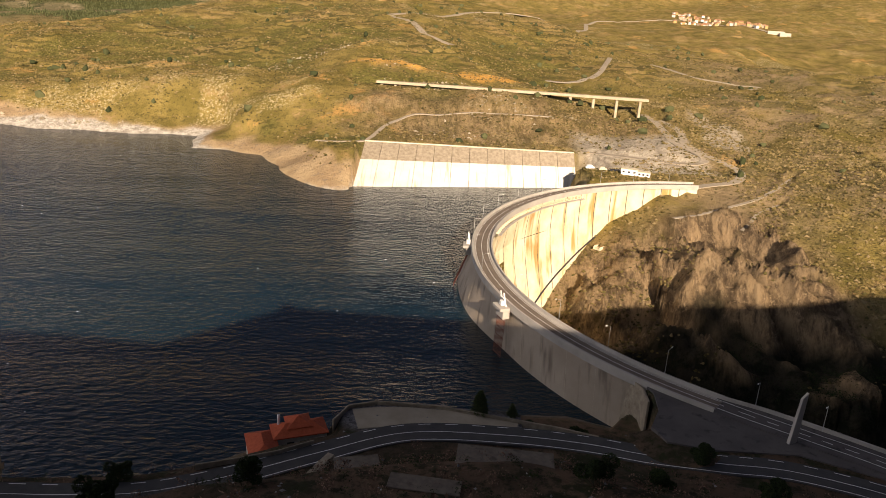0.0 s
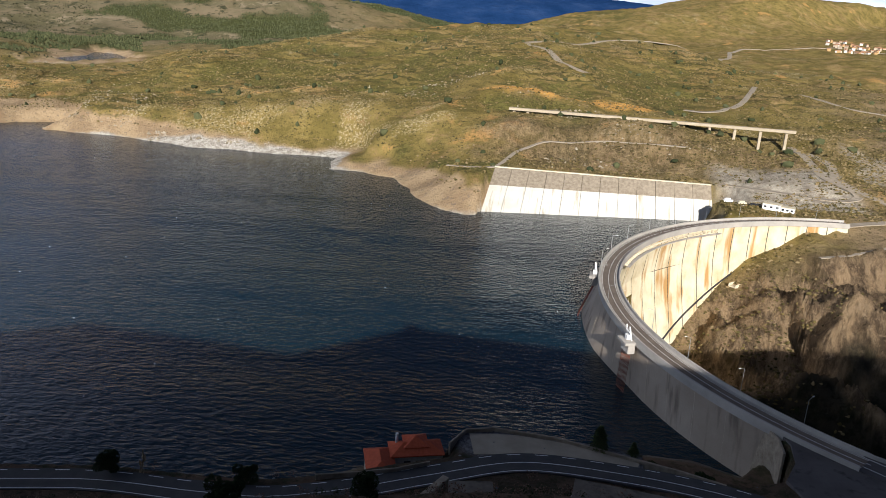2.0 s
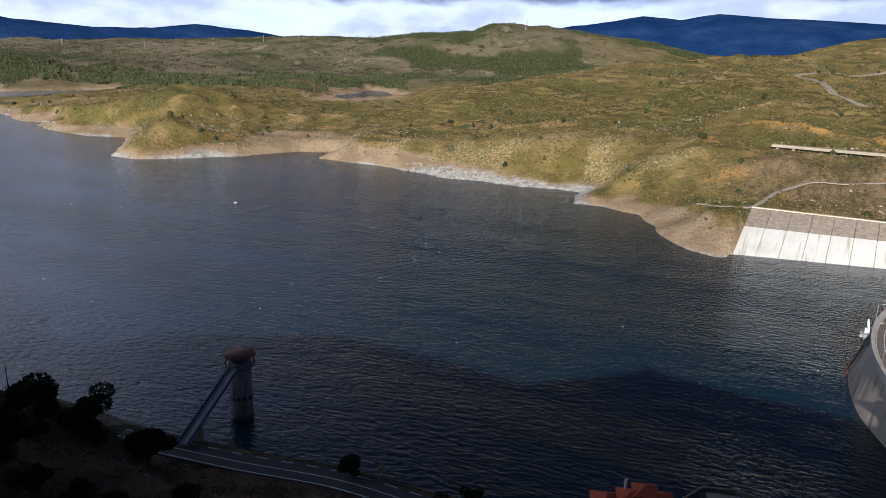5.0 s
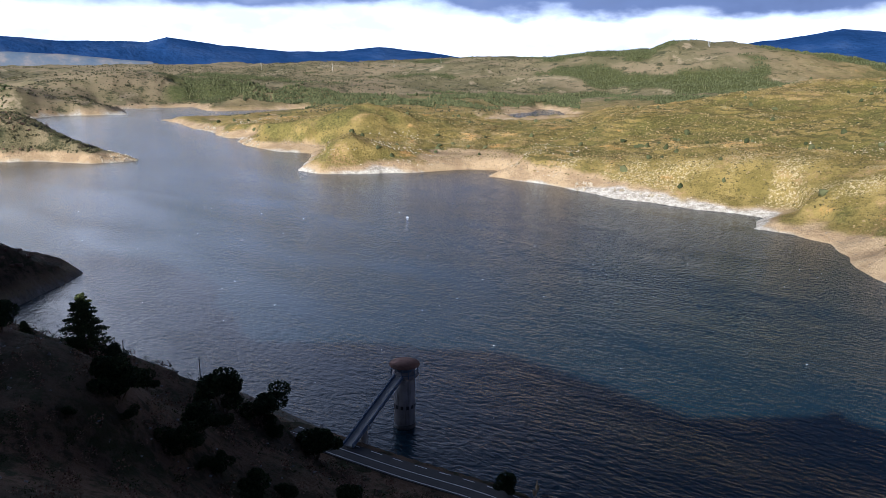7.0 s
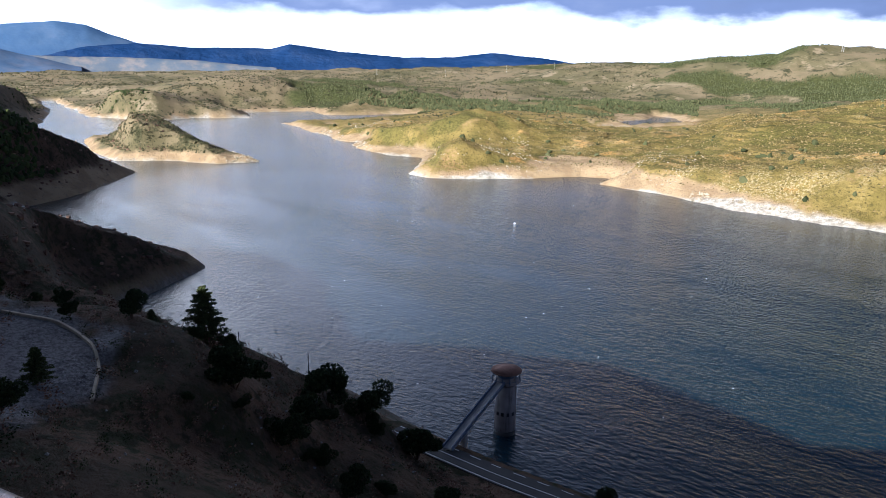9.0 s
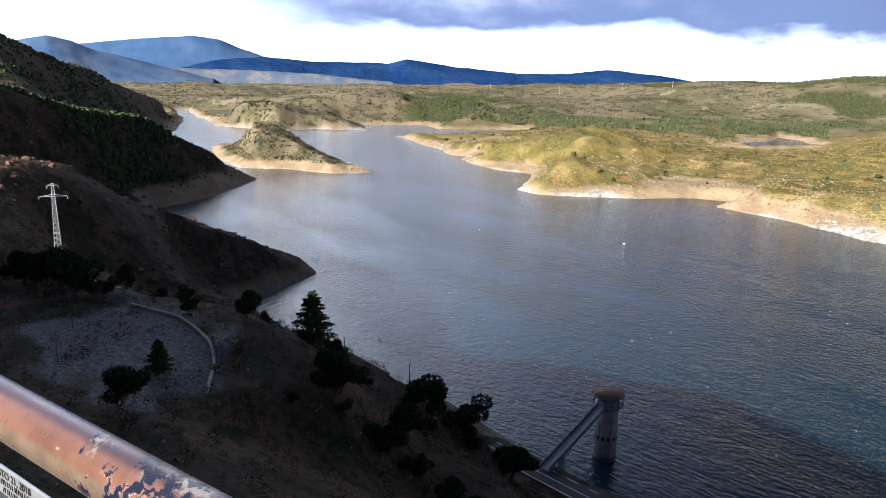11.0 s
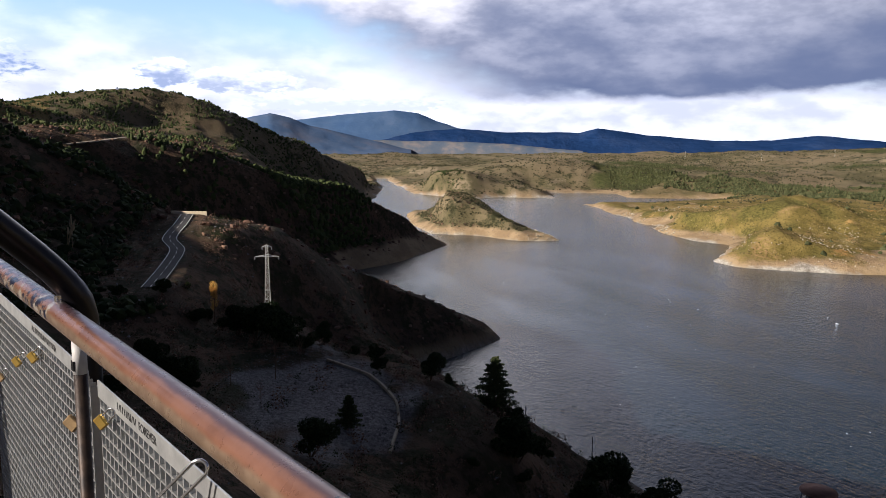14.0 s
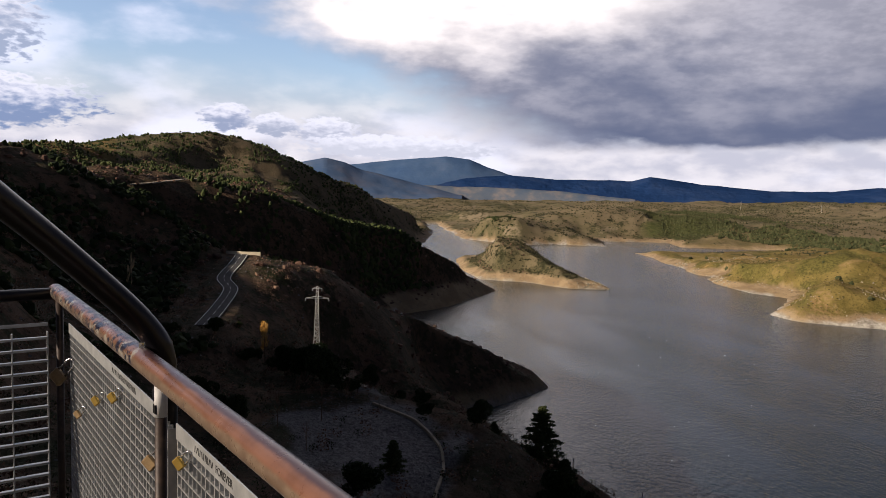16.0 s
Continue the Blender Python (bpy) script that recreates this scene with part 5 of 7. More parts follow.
X, Y, Z, rng = scatter(60000, -66, 13, 440, 1250, 21, lambda x, y, h, s: (h > 6) & (s > 6) & ~((x > -48) & (x < 180) & (y < 480)) & (s < 190) & patchy(x, y, 80, 63, 0.09) & (patchy(x, y, 14, 64, 0.0)))
blobs("outcrops", X, Y, Z - 0.2, rng.uniform(0.3, 1.2, len(X)), rng, M_BOULDER, "pale weathered rock outcrops on the hills", 0.8, True)["category"] = "rocks"
X, Y, Z, rng = scatter(26000, -86, -34, 1400, 3600, 23, lambda x, y, h, s: (h > 5) & (s > 12) & (patchy(x, y, 240, 67, 0.0) | patchy(x, y, 60, 68, 0.18)))
blobs("plain_scrub", X, Y, Z, rng.uniform(1.2, 3.6, len(X)), rng, M_PLAIN_SCRUB, "dark low scrub dotted over the far plain", 0.7, True)
X, Y, Z, rng = scatter(420, -60, 38, 460, 1250, 22, lambda x, y, h, s: (h > 9) & (s > 20))
blobs("holm_oaks", X, Y, Z, rng.uniform(1.8, 3.4, len(X)), rng, M_PINE_FAR, "scattered dark green trees on the hills", 1.0)["category"] = "trees"
X, Y, Z, rng = scatter(22000, 9, 42, 270, 640, 2, lambda x, y, h, s: (y > 240) & (x > 60) & (patchy(x, y, 50, 66, -0.1) | (x > 175)))
blobs("rock_scrub", X, Y, Z, rng.uniform(0.3, 1.1, len(X)), rng, M_SCRUB, "small olive shrubs on the rocky slope beside the dam", 0.7, True)
X, Y, Z, rng = scatter(46000, -60, -6, 1650, 2900, 3, lambda x, y, h, s: (h > 14) & patchy(x, y, 420, 71, -0.03))
cones("pine_forest", X, Y, Z - 1, rng.uniform(4, 7.5, len(X)), rng, M_PINE_FAR, "patches of green pine forest on the far hills")
X, Y, Z, rng = scatter(36000, -114, -71, 300, 1750, 4, lambda x, y, h, s: (h > 12) & (s > 10) & ((np.hypot(x, y) > 540) | ((np.degrees(np.arctan2(x, y)) < -84) & (np.hypot(x, y) > 430))) & patchy(x, y, 130, 73, -0.08) & patchy(x, y, 34, 74, -0.12) & (seg_distance(x, y, LAND["road_left"])[0] > 12) & ~((x > -1190) & (x < -760) & (y > 250) & (y < 430)))
blobs("hillside_pines", X, Y, Z, rng.uniform(0.9, 2.3, len(X)), rng, M_HILL_PINE, "rounded dark pines over the shaded hillside", 1.2)["category"] = "forest"
X, Y, Z, rng = scatter(9000, -90, -72, 640, 850, 34, lambda x, y, h, s: (h > 17) & (s > 16) & (s < 120) & patchy(x, y, 60, 75, -0.1))
blobs("headland_pines", X, Y, Z, rng.uniform(1.3, 2.8, len(X)), rng, M_HILL_PINE, "dense rounded pines on the shaded headland", 1.15)["category"] = "forest"
X, Y, Z, rng = scatter(16000, -56, -31, 1620, 2150, 35, lambda x, y, h, s: (h > 8) & (s > 30) & patchy(x, y, 170, 76, -0.12))
blobs("pine_plantation", X, Y, Z, rng.uniform(2.0, 3.6, len(X)), rng, M_PINE_FAR, "green pine plantation beyond the sunlit hills", 1.2, True)["category"] = "forest"
X, Y, Z, rng = scatter(5200, -113, -93, 170, 430, 36, lambda x, y, h, s: (h > 70) & patchy(x, y, 50, 78, -0.15) & (seg_distance(x, y, LAND["road_left"])[0] > 14))
blobs("shoulder_oaks", X, Y, Z, rng.uniform(0.7, 1.9, len(X)), rng, M_EVERGREEN, "dark holm oaks on the shoulder of the hill", 0.95)["category"] = "trees"
X, Y, Z, rng = scatter(9000, -114, -70, 260, 1200, 5, lambda x, y, h, s: (h > 9) & (s > 6) & (seg_distance(x, y, LAND["road_left"])[0] > 7))
blobs("hillside_scrub", X, Y, Z, rng.uniform(0.5, 1.7, len(X)), rng, M_TWIG, "brown scrub on the shaded hillside")
X, Y, Z, rng = scatter(6500, -78, -66, 860, 1180, 6, lambda x, y, h, s: (h > 9) & patchy(x, y, 60, 65, -0.25))
blobs("islet_scrub", X, Y, Z, rng.uniform(0.7, 2.0, len(X)), rng, M_PLAIN_SCRUB, "scrub on the crown of the islet", 0.7, True)
X, Y, Z, rng = scatter(90000, -66, 0, 420, 1250, 7, lambda x, y, h, s: (h < 6) & (h > 0.1) & (s < 20) & (x < -165) & patchy(x, y, 150, 81, -0.05))
blobs("shore_rocks", X, Y, Z - 0.3, rng.uniform(0.5, 1.9, len(X)), rng, M_BOULDER, "pale jumbled rocks along the waterline", 0.8, True)["category"] = "rocks"
X, Y, Z, rng = scatter(6000, -97, -70, 112, 185, 8, lambda x, y, h, s: (np.hypot((x + 144) * 0.62, (y - 18)) < 18) & patchy(x, y, 10, 69, -0.15))
blobs("terrace_stones", X, Y, Z - 0.05, rng.uniform(0.06, 0.2, len(X)), rng, M_GRAVEL, "grey loose stones on the terrace", 0.8)["category"] = "rocks"


def leaf_cloud(centres, radii, count, size, rng, flat=0.75):
    """Random small leaf quads in lumps round the given centres."""
    k = rng.integers(0, len(centres), count)
    c, r = np.array(centres)[k], np.array(radii)[k]
    d = rng.normal(size=(count, 3))
    d /= np.linalg.norm(d, axis=1)[:, None]
    p = c + d * (r * rng.uniform(0.55, 1.05, count) ** 0.6)[:, None] * (1, 1, flat)
    u = rng.normal(size=(count, 3))
    u /= np.linalg.norm(u, axis=1)[:, None]
    w = np.cross(u, rng.normal(size=(count, 3)))
    w /= np.linalg.norm(w, axis=1)[:, None]
    s = size * rng.uniform(0.6, 1.4, count)[:, None]
    V = np.stack([p - u * s, p + w * s * 0.6, p + u * s, p - w * s * 0.6], 1)
    return V


def leaves_part(name, V, mat, parent):
    n = len(V)
    me = grid_mesh(name, V.reshape(-1, 3), np.arange(4 * n).reshape(n, 4), smooth=False)
    me.materials.append(mat)
    ob = new(name, me)
    ob.parent = parent
    return ob


def make_bush(seed, h, mat, label, name="bush", count=4600, group="bushes on the slope"):
    rng = np.random.default_rng(seed)
    b = thing(name, label, "bush", group=group)
    m = 9
    cs = [(rng.normal() * h * 0.24, rng.normal() * h * 0.24, h * rng.uniform(0.28, 0.78)) for _ in range(m)]
    V = leaf_cloud(cs, [h * rng.uniform(0.18, 0.32) for _ in range(m)], count, h * 0.036, rng)
    leaves_part("crown", V, mat, b)
    bm = bmesh.new()
    for c in cs[:5]:
        rod(bm, (0, 0, -0.4), Vector(c) * 0.9, h * 0.022, h * 0.008, 6)
    part("stem", bm, M_BARK, b)
    return b


def make_conifer(seed, h, label, name="fir_tree"):
    rng = np.random.default_rng(seed)
    t = thing(name, label, "tree")
    bm = bmesh.new()
    rod(bm, (0, 0, -0.6), (0, 0, h * 0.96), h * 0.018, h * 0.003, 8)
    part("trunk", bm, M_BARK, t)
    V = []
    limbs = bmesh.new()
    levels = 22
    for i in range(levels):
        z = h * (0.08 + 0.88 * i / levels)
        reach = h * 0.36 * (1 - (i / levels)) ** 0.75 + h * 0.03
        for k in range(6):
            a = math.tau * k / 6 + i * 1.1 + rng.uniform(-0.3, 0.3)
            L = reach * rng.uniform(0.6, 1.2)
            end = np.array([math.cos(a) * L, math.sin(a) * L, z + L * rng.uniform(-0.12, 0.16)])
            rod(limbs, (0, 0, z), end, h * 0.004, h * 0.0015, 4)
            m = max(3, int(12 * L / reach))
            s = np.linspace(0.25, 1.0, m)
            cs = np.array([0, 0, z]) * (1 - s)[:, None] + end * s[:, None]
            V.append(leaf_cloud(cs, [L * 0.10 + 0.12] * m, m * 7, h * 0.02, rng, 0.5))
    part("limb", limbs, M_BARK, t)
    leaves_part("crown", np.concatenate(V), M_CONIFER, t)
    return t


def stand(ob, x, y, turn=0, scale=1.0, dz=0.0):
    ob.matrix_basis = pose(x, y, ground_z(x, y) + dz, 0, 0, turn) @ Matrix.Diagonal((scale, scale, scale, 1))
    return ob


def copy_to(ob, x, y, turn, scale=1.0):
    c = copy_thing(ob, pose(x, y, ground_z(x, y), 0, 0, turn))
    c.scale = (scale, scale, scale)
    return c


stand(make_conifer(1, 15.0, "tall dark fir with drooping boughs on the slope"), -167.3, 66.9)
small_fir = stand(make_conifer(2, 6.5, "small dark fir on the slope above the lake", "young_fir"), -178, 58)
copy_to(small_fir, -128.2, 23.0, 20, 1.0)
copy_to(small_fir, 15.5, 163.5, 60, 1.05)
copy_to(small_fir, 23.5, 162.5, 120, 0.62)
bush_kinds = [make_bush(10 + k, 5.5, M_EVERGREEN, "rounded dark evergreen bush on the shaded slope") for k in range(3)]
spots = [(-125, 55, 1.0), (-142.6, 86.6, 1.25), (-141.8, 97.8, 1.1), (-134, 106, 1.15), (-128, 72, 0.8), (-162, 70, 0.6), (-150, 45, 0.7), (-112, 14, 0.7), (-147, -7, 0.8), (-160, -12, 0.7),
         (-90.8, 128.5, 0.6), (-60, 130, 0.5), (62, 138, 0.6), (-184, 10, 1.0), (-177, 15, 1.1), (-190, 6, 0.9), (-195, 14, 0.8), (-170, 20, 0.55), (-158, 60, 0.55), (-150, 72, 0.6), (-118, 62, 0.7),
         (-108, 70, 0.75), (-100, 86, 0.6), (34, 118, 0.7), (50, 128, 0.6), (-30, 118, 0.6), (-55, 110, 0.7), (70, 122, 0.7), (28, 163, 0.35), (40, 160, 0.45)]
for k, (x, y, sc) in enumerate(spots):
    ob = bush_kinds[k % 3]
    if k < 3:
        stand(ob, x, y, 40 * k, sc * 1.6)
    else:
        copy_to(ob, x, y, 47 * k, sc * 1.6)
X, Y, Z, rng = scatter(12500, -116, 45, 30, 300, 9, lambda x, y, h, s: (s > 4) & (h > 9) & ((np.hypot((x + 144) * 0.62, (y - 18)) > 16) | patchy(x, y, 8, 68, 0.22)) & (seg_distance(x, y, LAND["road_low"])[0] > 6.5) & (seg_distance(x, y, LAND["plaza"])[0] > 15) & (seg_distance(x, y, LAND["lot"])[0] > 8) & (seg_distance(x, y, LAND["road_left"])[0] > 6) & (np.hypot(x + 31, y - 151) > 15))


def low_cover(name, X, Y, Z, mat, label, per, rng, lo, hi):
    V = [leaf_cloud([(0, 0, s * 0.5), (s * 0.3, 0, s * 0.35), (-s * 0.2, s * 0.25, s * 0.4)], [s * 0.45] * 3, per, s * 0.085, rng) + np.array([x, y, z]) for x, y, z, s in zip(X, Y, Z, rng.uniform(lo, hi, len(X)))]
    V = np.concatenate(V)
    me = grid_mesh(name, V.reshape(-1, 3), np.arange(V.shape[0] * 4).reshape(-1, 4), smooth=False)
    me.materials.append(mat)
    return tagged(new(name, me), label, "shrubs", kind="stuff")


half = len(X) // 2
low_cover("brushwood", X[:half], Y[:half], Z[:half], M_TWIG, "bare brown winter brushwood on the near slope", 40, rng, 0.9, 3.0)
low_cover("low_scrub", X[half:], Y[half:], Z[half:], M_EVERGREEN, "low dark green scrub on the near slope", 40, rng, 0.6, 2.2)

# dark scrub added over the gorge rock to deepen its shadow
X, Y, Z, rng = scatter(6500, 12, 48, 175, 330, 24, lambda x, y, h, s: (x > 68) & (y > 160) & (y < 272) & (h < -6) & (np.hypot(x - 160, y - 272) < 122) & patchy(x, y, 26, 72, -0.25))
low_cover("gorge_shade_scrub", X, Y, Z, M_EVERGREEN, "dark scrub added to deepen the shadow in the gorge below the dam", 22, rng, 1.2, 3.6)

X, Y, Z, rng = scatter(5000, -112, 45, 60, 300, 29, lambda x, y, h, s: (s > 3) & (h > 8) & patchy(x, y, 30, 70, 0.0) & (seg_distance(x, y, LAND["road_low"])[0] > 6.5) & (seg_distance(x, y, LAND["plaza"])[0] > 15))
blobs("slope_stones", X, Y, Z - 0.05, rng.uniform(0.12, 0.5, len(X)), rng, M_GRAVEL, "grey loose stones strewn over the near slope", 0.7, True)["category"] = "rocks"
rng = np.random.default_rng(41)
for k in range(46):
    a, d = rng.uniform(-100, -48), rng.uniform(120, 210)
    x, y = d * math.sin(radians(a)), d * math.cos(radians(a))
    hh, sh, wt, rk = land(np.array([x]), np.array([y]))
    if wt[0] or hh[0] < 14 or seg_distance(np.array([x]), np.array([y]), LAND["road_low"])[0][0] < 9 or math.hypot((x + 144) * 0.62, y - 18) < 15:
        continue
    copy_to(bush_kinds[k % 3], x, y, 31 * k, float(rng.uniform(0.35, 0.8)))


def make_bare_tree():
    rng = np.random.default_rng(8)
    t = thing("bare_tree", "slender leafless tree with reddish twigs", "tree", group="bare trees on the terrace")
    bm = bmesh.new()
    rod(bm, (0, 0, -0.4), (0.2, 0.1, 7.5), 0.10, 0.02, 7)
    part("trunk", bm, M_BARK, t)
    for k in range(16):
        z, a, L = rng.uniform(1.2, 6.5), rng.uniform(0, math.tau), rng.uniform(0.8, 2.0)
        bm = bmesh.new()
        e = Vector((math.cos(a) * L * 0.7, math.sin(a) * L * 0.7, z + L))
        rod(bm, (0, 0, z), e, 0.03, 0.01, 5)
        lm = part("limb", bm, M_TWIG, t)
        for j in range(4):
            bm = bmesh.new()
            q = Vector((0, 0, z)).lerp(e, rng.uniform(0.4, 0.95))
            rod(bm, q, q + Vector((rng.normal() * 0.4, rng.normal() * 0.4, rng.uniform(0.3, 0.9))), 0.015, 0.006, 4)
            part("twig", bm, M_TWIG, lm)
    return t


bare = stand(make_bare_tree(), -152, 12, 20, 1.1)
for x, y, sc in ((-160, 18, 0.9), (-146, 3, 1.0), (-168, 8, 0.8), (-135, 8, 0.7), (-172, 22, 0.75)):
    copy_to(bare, x, y, x * 7, sc)


def make_poplar():
    rng = np.random.default_rng(77)
    t = thing("poplar_tree", "slender poplar with the last yellow leaves", "tree")
    bm = bmesh.new()
    rod(bm, (0, 0, -0.5), (0, 0, 10.5), 0.16, 0.03, 8)
    part("trunk", bm, M_BARK, t)
    lb = bmesh.new()
    V = []
    for i in range(34):
        z, a = rng.uniform(2.5, 9.5), rng.uniform(0, math.tau)
        L = rng.uniform(0.7, 1.5)
        e = (math.cos(a) * L * 0.6, math.sin(a) * L * 0.6, z + L * 1.5)
        rod(lb, (0, 0, z), e, 0.03, 0.01, 4)
        V.append(leaf_cloud([e, ((e[0]) * 0.6, e[1] * 0.6, z + L)], [0.45, 0.4], 60, 0.14, rng, 1.6))
    part("limb", lb, M_BARK, t)
    leaves_part("crown", np.concatenate(V), M_GOLD, t)
    return t


stand(make_poplar(), -202.7, 0.6)


def make_reed():
    rng = np.random.default_rng(5)
    t = thing("dry_reeds", "tuft of tall dry straw-coloured reeds by the road", "reeds")
    for i in range(7):
        bm = bmesh.new()
        lean = (rng.uniform(-0.1, 1.3), rng.uniform(-0.5, 0.5))
        h = rng.uniform(3.0, 6.0)
        rod(bm, (rng.uniform(-0.6, 0.6), rng.uniform(-0.4, 0.4), 0), (lean[0], lean[1], h), 0.05, 0.02, 5)
        st = part("stalk", bm, M_STRAW, t)
        bm = bmesh.new()
        rod(bm, (lean[0] * 0.68, lean[1] * 0.68, h * 0.68), (lean[0] * 1.04, lean[1] * 1.04, h * 1.04), 0.24, 0.03, 9)
        for v in bm.verts:
            v.co += Vector((rng.normal(), rng.normal(), rng.normal())) * 0.07
        part("plume", bm, M_STRAW, st)
    return t


stand(make_reed(), -84, 129.0)
stand(copy_thing(bpy.data.objects["dry_reeds"], Matrix()), -246, -40.5, 90, 1.7)

# ------------------------------------------------------------------ masts and poles


M_PYLON = material("pale zinc", [(0.50, 0.51, 0.50), (0.62, 0.62, 0.60)], 2, 0.6, 0)


def make_pylon(h=20.5):
    p = thing("lattice_pylon", "pale lattice steel power pylon on the terrace", "pylon")
    def at(z):
        return 0.95 - 0.68 * z / h
    for i, j in ((-1, -1), (1, -1), (1, 1), (-1, 1)):
        bm = bmesh.new()
        rod(bm, (i * at(0), j * at(0), -1), (i * at(h), j * at(h), h), 0.075, seg=4)
        part("leg", bm, M_PYLON, p)
    n = 16
    for k in range(n):
        z0, z1 = h * k / n, h * (k + 1) / n
        bm = bmesh.new()
        c0 = [(i * at(z0), j * at(z0), z0) for i, j in ((-1, -1), (1, -1), (1, 1), (-1, 1))]
        c1 = [(i * at(z1), j * at(z1), z1) for i, j in ((-1, -1), (1, -1), (1, 1), (-1, 1))]
        for q in range(4):
            rod(bm, c0[q], c1[(q + 1) % 4], 0.04, seg=4)
            rod(bm, c1[q], c1[(q + 1) % 4], 0.04, seg=4)
        part("bracing", bm, M_PYLON, p)
    for z, w in ((h - 3.2, 3.3), (h - 0.4, 1.3)):
        bm = bmesh.new()
        for y in (-0.25, 0.25):
            rod(bm, (-w, 0, z), (w, 0, z), 0.08, seg=4)
            rod(bm, (-w, 0, z), (0, y, z + 0.6), 0.05, seg=4)
            rod(bm, (w, 0, z), (0, y, z + 0.6), 0.05, seg=4)
        arm = part("crossarm", bm, M_PYLON, p)
        for x in (-w, w):
            bm = bmesh.new()
            rod(bm, (x, 0, z - 0.8), (x, 0, z), 0.1, seg=8)
            part("insulator", bm, M_STEEL, arm)
    return p


pyl = stand(make_pylon(), -213.4, 15.2, 84)
for x, y in ((-2482, 1760), (-2227, 1901), (-2075, 2077), (-1935, 2190)):
    c = copy_thing(pyl, pose(x, y, ground_z(x, y), 0, 0, 30))
    c.scale = (0.9, 0.9, 1.4)
    tagged(c, "far lattice power pylon standing on the plain")
for x, y, h in ((-1032, 2524, 36), (-1040, 2530, 24)):
    m = thing("radio_mast", "thin radio mast on the far hilltop", "mast", (x, y, ground_z(x, y)))
    bm = bmesh.new()
    rod(bm, (0, 0, -2), (0, 0, h), 0.9, 0.5, 6)
    part("shaft", bm, M_STEEL, m)
    bm = bmesh.new()
    rod(bm, (0, 0, h * 0.7), (0, 0, h * 0.8), 1.6, seg=8)
    part("antenna", bm, M_WHITE_PAINT, m)


def make_pole(x, y, h, label):
    p = thing("wooden_pole", label, "pole", (x, y, ground_z(x, y)))
    bm = bmesh.new()
    rod(bm, (0, 0, -1), (0, 0, h), 0.16, 0.11, 8)
    part("shaft", bm, M_CONCRETE_GREY, p)
    bm = bmesh.new()
    box(bm, 0, 0, h - 0.5, 0.9, 0.12, 0.14)
    part("crosspiece", bm, M_STEEL, p)


make_pole(-155.1, 88.0, 7.5, "weathered pole on the slope above the lake")
make_pole(-163, 73.5, 6.0, "weathered pole beside the tall fir")

# ------------------------------------------------------------------ terrace kerb, walls by the plaza


def wall_along(name, pts, thick, top, bottom, mat, label, category="wall"):
    w = thing(name, label, category)
    line = [Vector((*p, 0)) for p in pts]
    for a, b in zip(line, line[1:]):
        bm = bmesh.new()
        d = b - a
        m = Matrix.Translation((a + b) / 2) @ Matrix.Rotation(math.atan2(d.y, d.x), 4, "Z")
        box(bm, 0, 0, (top + bottom) / 2, d.length + thick * 0.6, thick, top - bottom, m, 0.06)
        part("section", bm, mat, w)
    return w


wall_along("retaining_wall", [(55.5, 178.5), (58, 171), (57.6, 164)], 0.6, 17.5, 2, M_STONE_FACING, "dark stone-faced retaining wall at the dam plaza")
wall_along("approach_parapet", [(77.3, 166.0), (86, 161.0), (96, 153.8), (113.5, 139.6), (133, 119), (153, 98.5)], 0.5, 18.9, 15.5, M_CONCRETE_GREY, "low concrete parapet along the approach road")
M_KERB = material("weathered kerb", [(0.30, 0.25, 0.18), (0.42, 0.36, 0.27)], 1, 0.9, 0.2)
kerb = thing("terrace_kerb", "curved pale concrete kerb along the edge of the terrace", "kerb")
kl = smooth_line([(-164, 24.5, 0), (-158.8, 28.6, 0), (-153.4, 32.3, 0), (-145.8, 34.2, 0), (-137.1, 34.3, 0), (-129.6, 32.5, 0), (-120.5, 28.8, 0)], 2)
for a, b in zip(kl, kl[1:]):
    za, zb = ground_z(a.x, a.y), ground_z(b.x, b.y)
    bm = bmesh.new()
    d = Vector((b.x - a.x, b.y - a.y, zb - za))
    m = Matrix.Translation(((a.x + b.x) / 2, (a.y + b.y) / 2, (za + zb) / 2)) @ d.to_track_quat("X", "Z").to_matrix().to_4x4()
    box(bm, 0, 0, 0.2, d.length * 1.02, 0.5, 0.8, m)
    part("kerbstone", bm, M_KERB, kerb)
wall_along("road_parapet", [(-305, -14), (-302, -8), (-300, -1)], 0.5, 83.9, 80, M_CONCRETE, "short pale parapet where the hill road goes over the rise")
road("terrace_path", [(-196, 17, 0), (-188, 18.5, 0), (-180, 22, 0), (-176, 25, 0)], 1.6, M_ROAD_PALE, "short pale path at the back of the terrace", drape=True, lift=0.25, thick=0.5)
lot = road("parking_lot", [(-15, 158, 12), (-5, 160, 12), (10, 159, 12), (24, 156, 12)], 9, M_ROAD_PALE, "pale gravel lay-by beside the lake road", lift=0.18)
wall_along("lay_by_wall", [(-20, 156), (-17, 163), (-10, 165.5), (5, 164.8), (18, 161.5), (34, 157.5), (50, 152)], 0.5, 13.0, 9, M_STONE_FACING, "low stone parapet round the lay-by")
wall_along("garden_wall", [(-46, 134), (-38, 137), (-30, 140.5), (-23, 145)], 0.35, 14.2, 10, M_STONE_FACING, "low dark fence wall before the house", "wall")

mono = thing("monolith", "tall leaning concrete slab monument on the plaza", "monument", (86.4, 148, 17.2), 25)
bm = bmesh.new()
v = [bm.verts.new(p) for p in ((-1.2, -0.4, 0), (1.2, -0.4, 0), (1.2, 0.4, 0), (-1.2, 0.4, 0), (0.1, -0.3, 12.0), (1.7, -0.3, 13.2), (1.7, 0.3, 13.2), (0.1, 0.3, 12.0))]
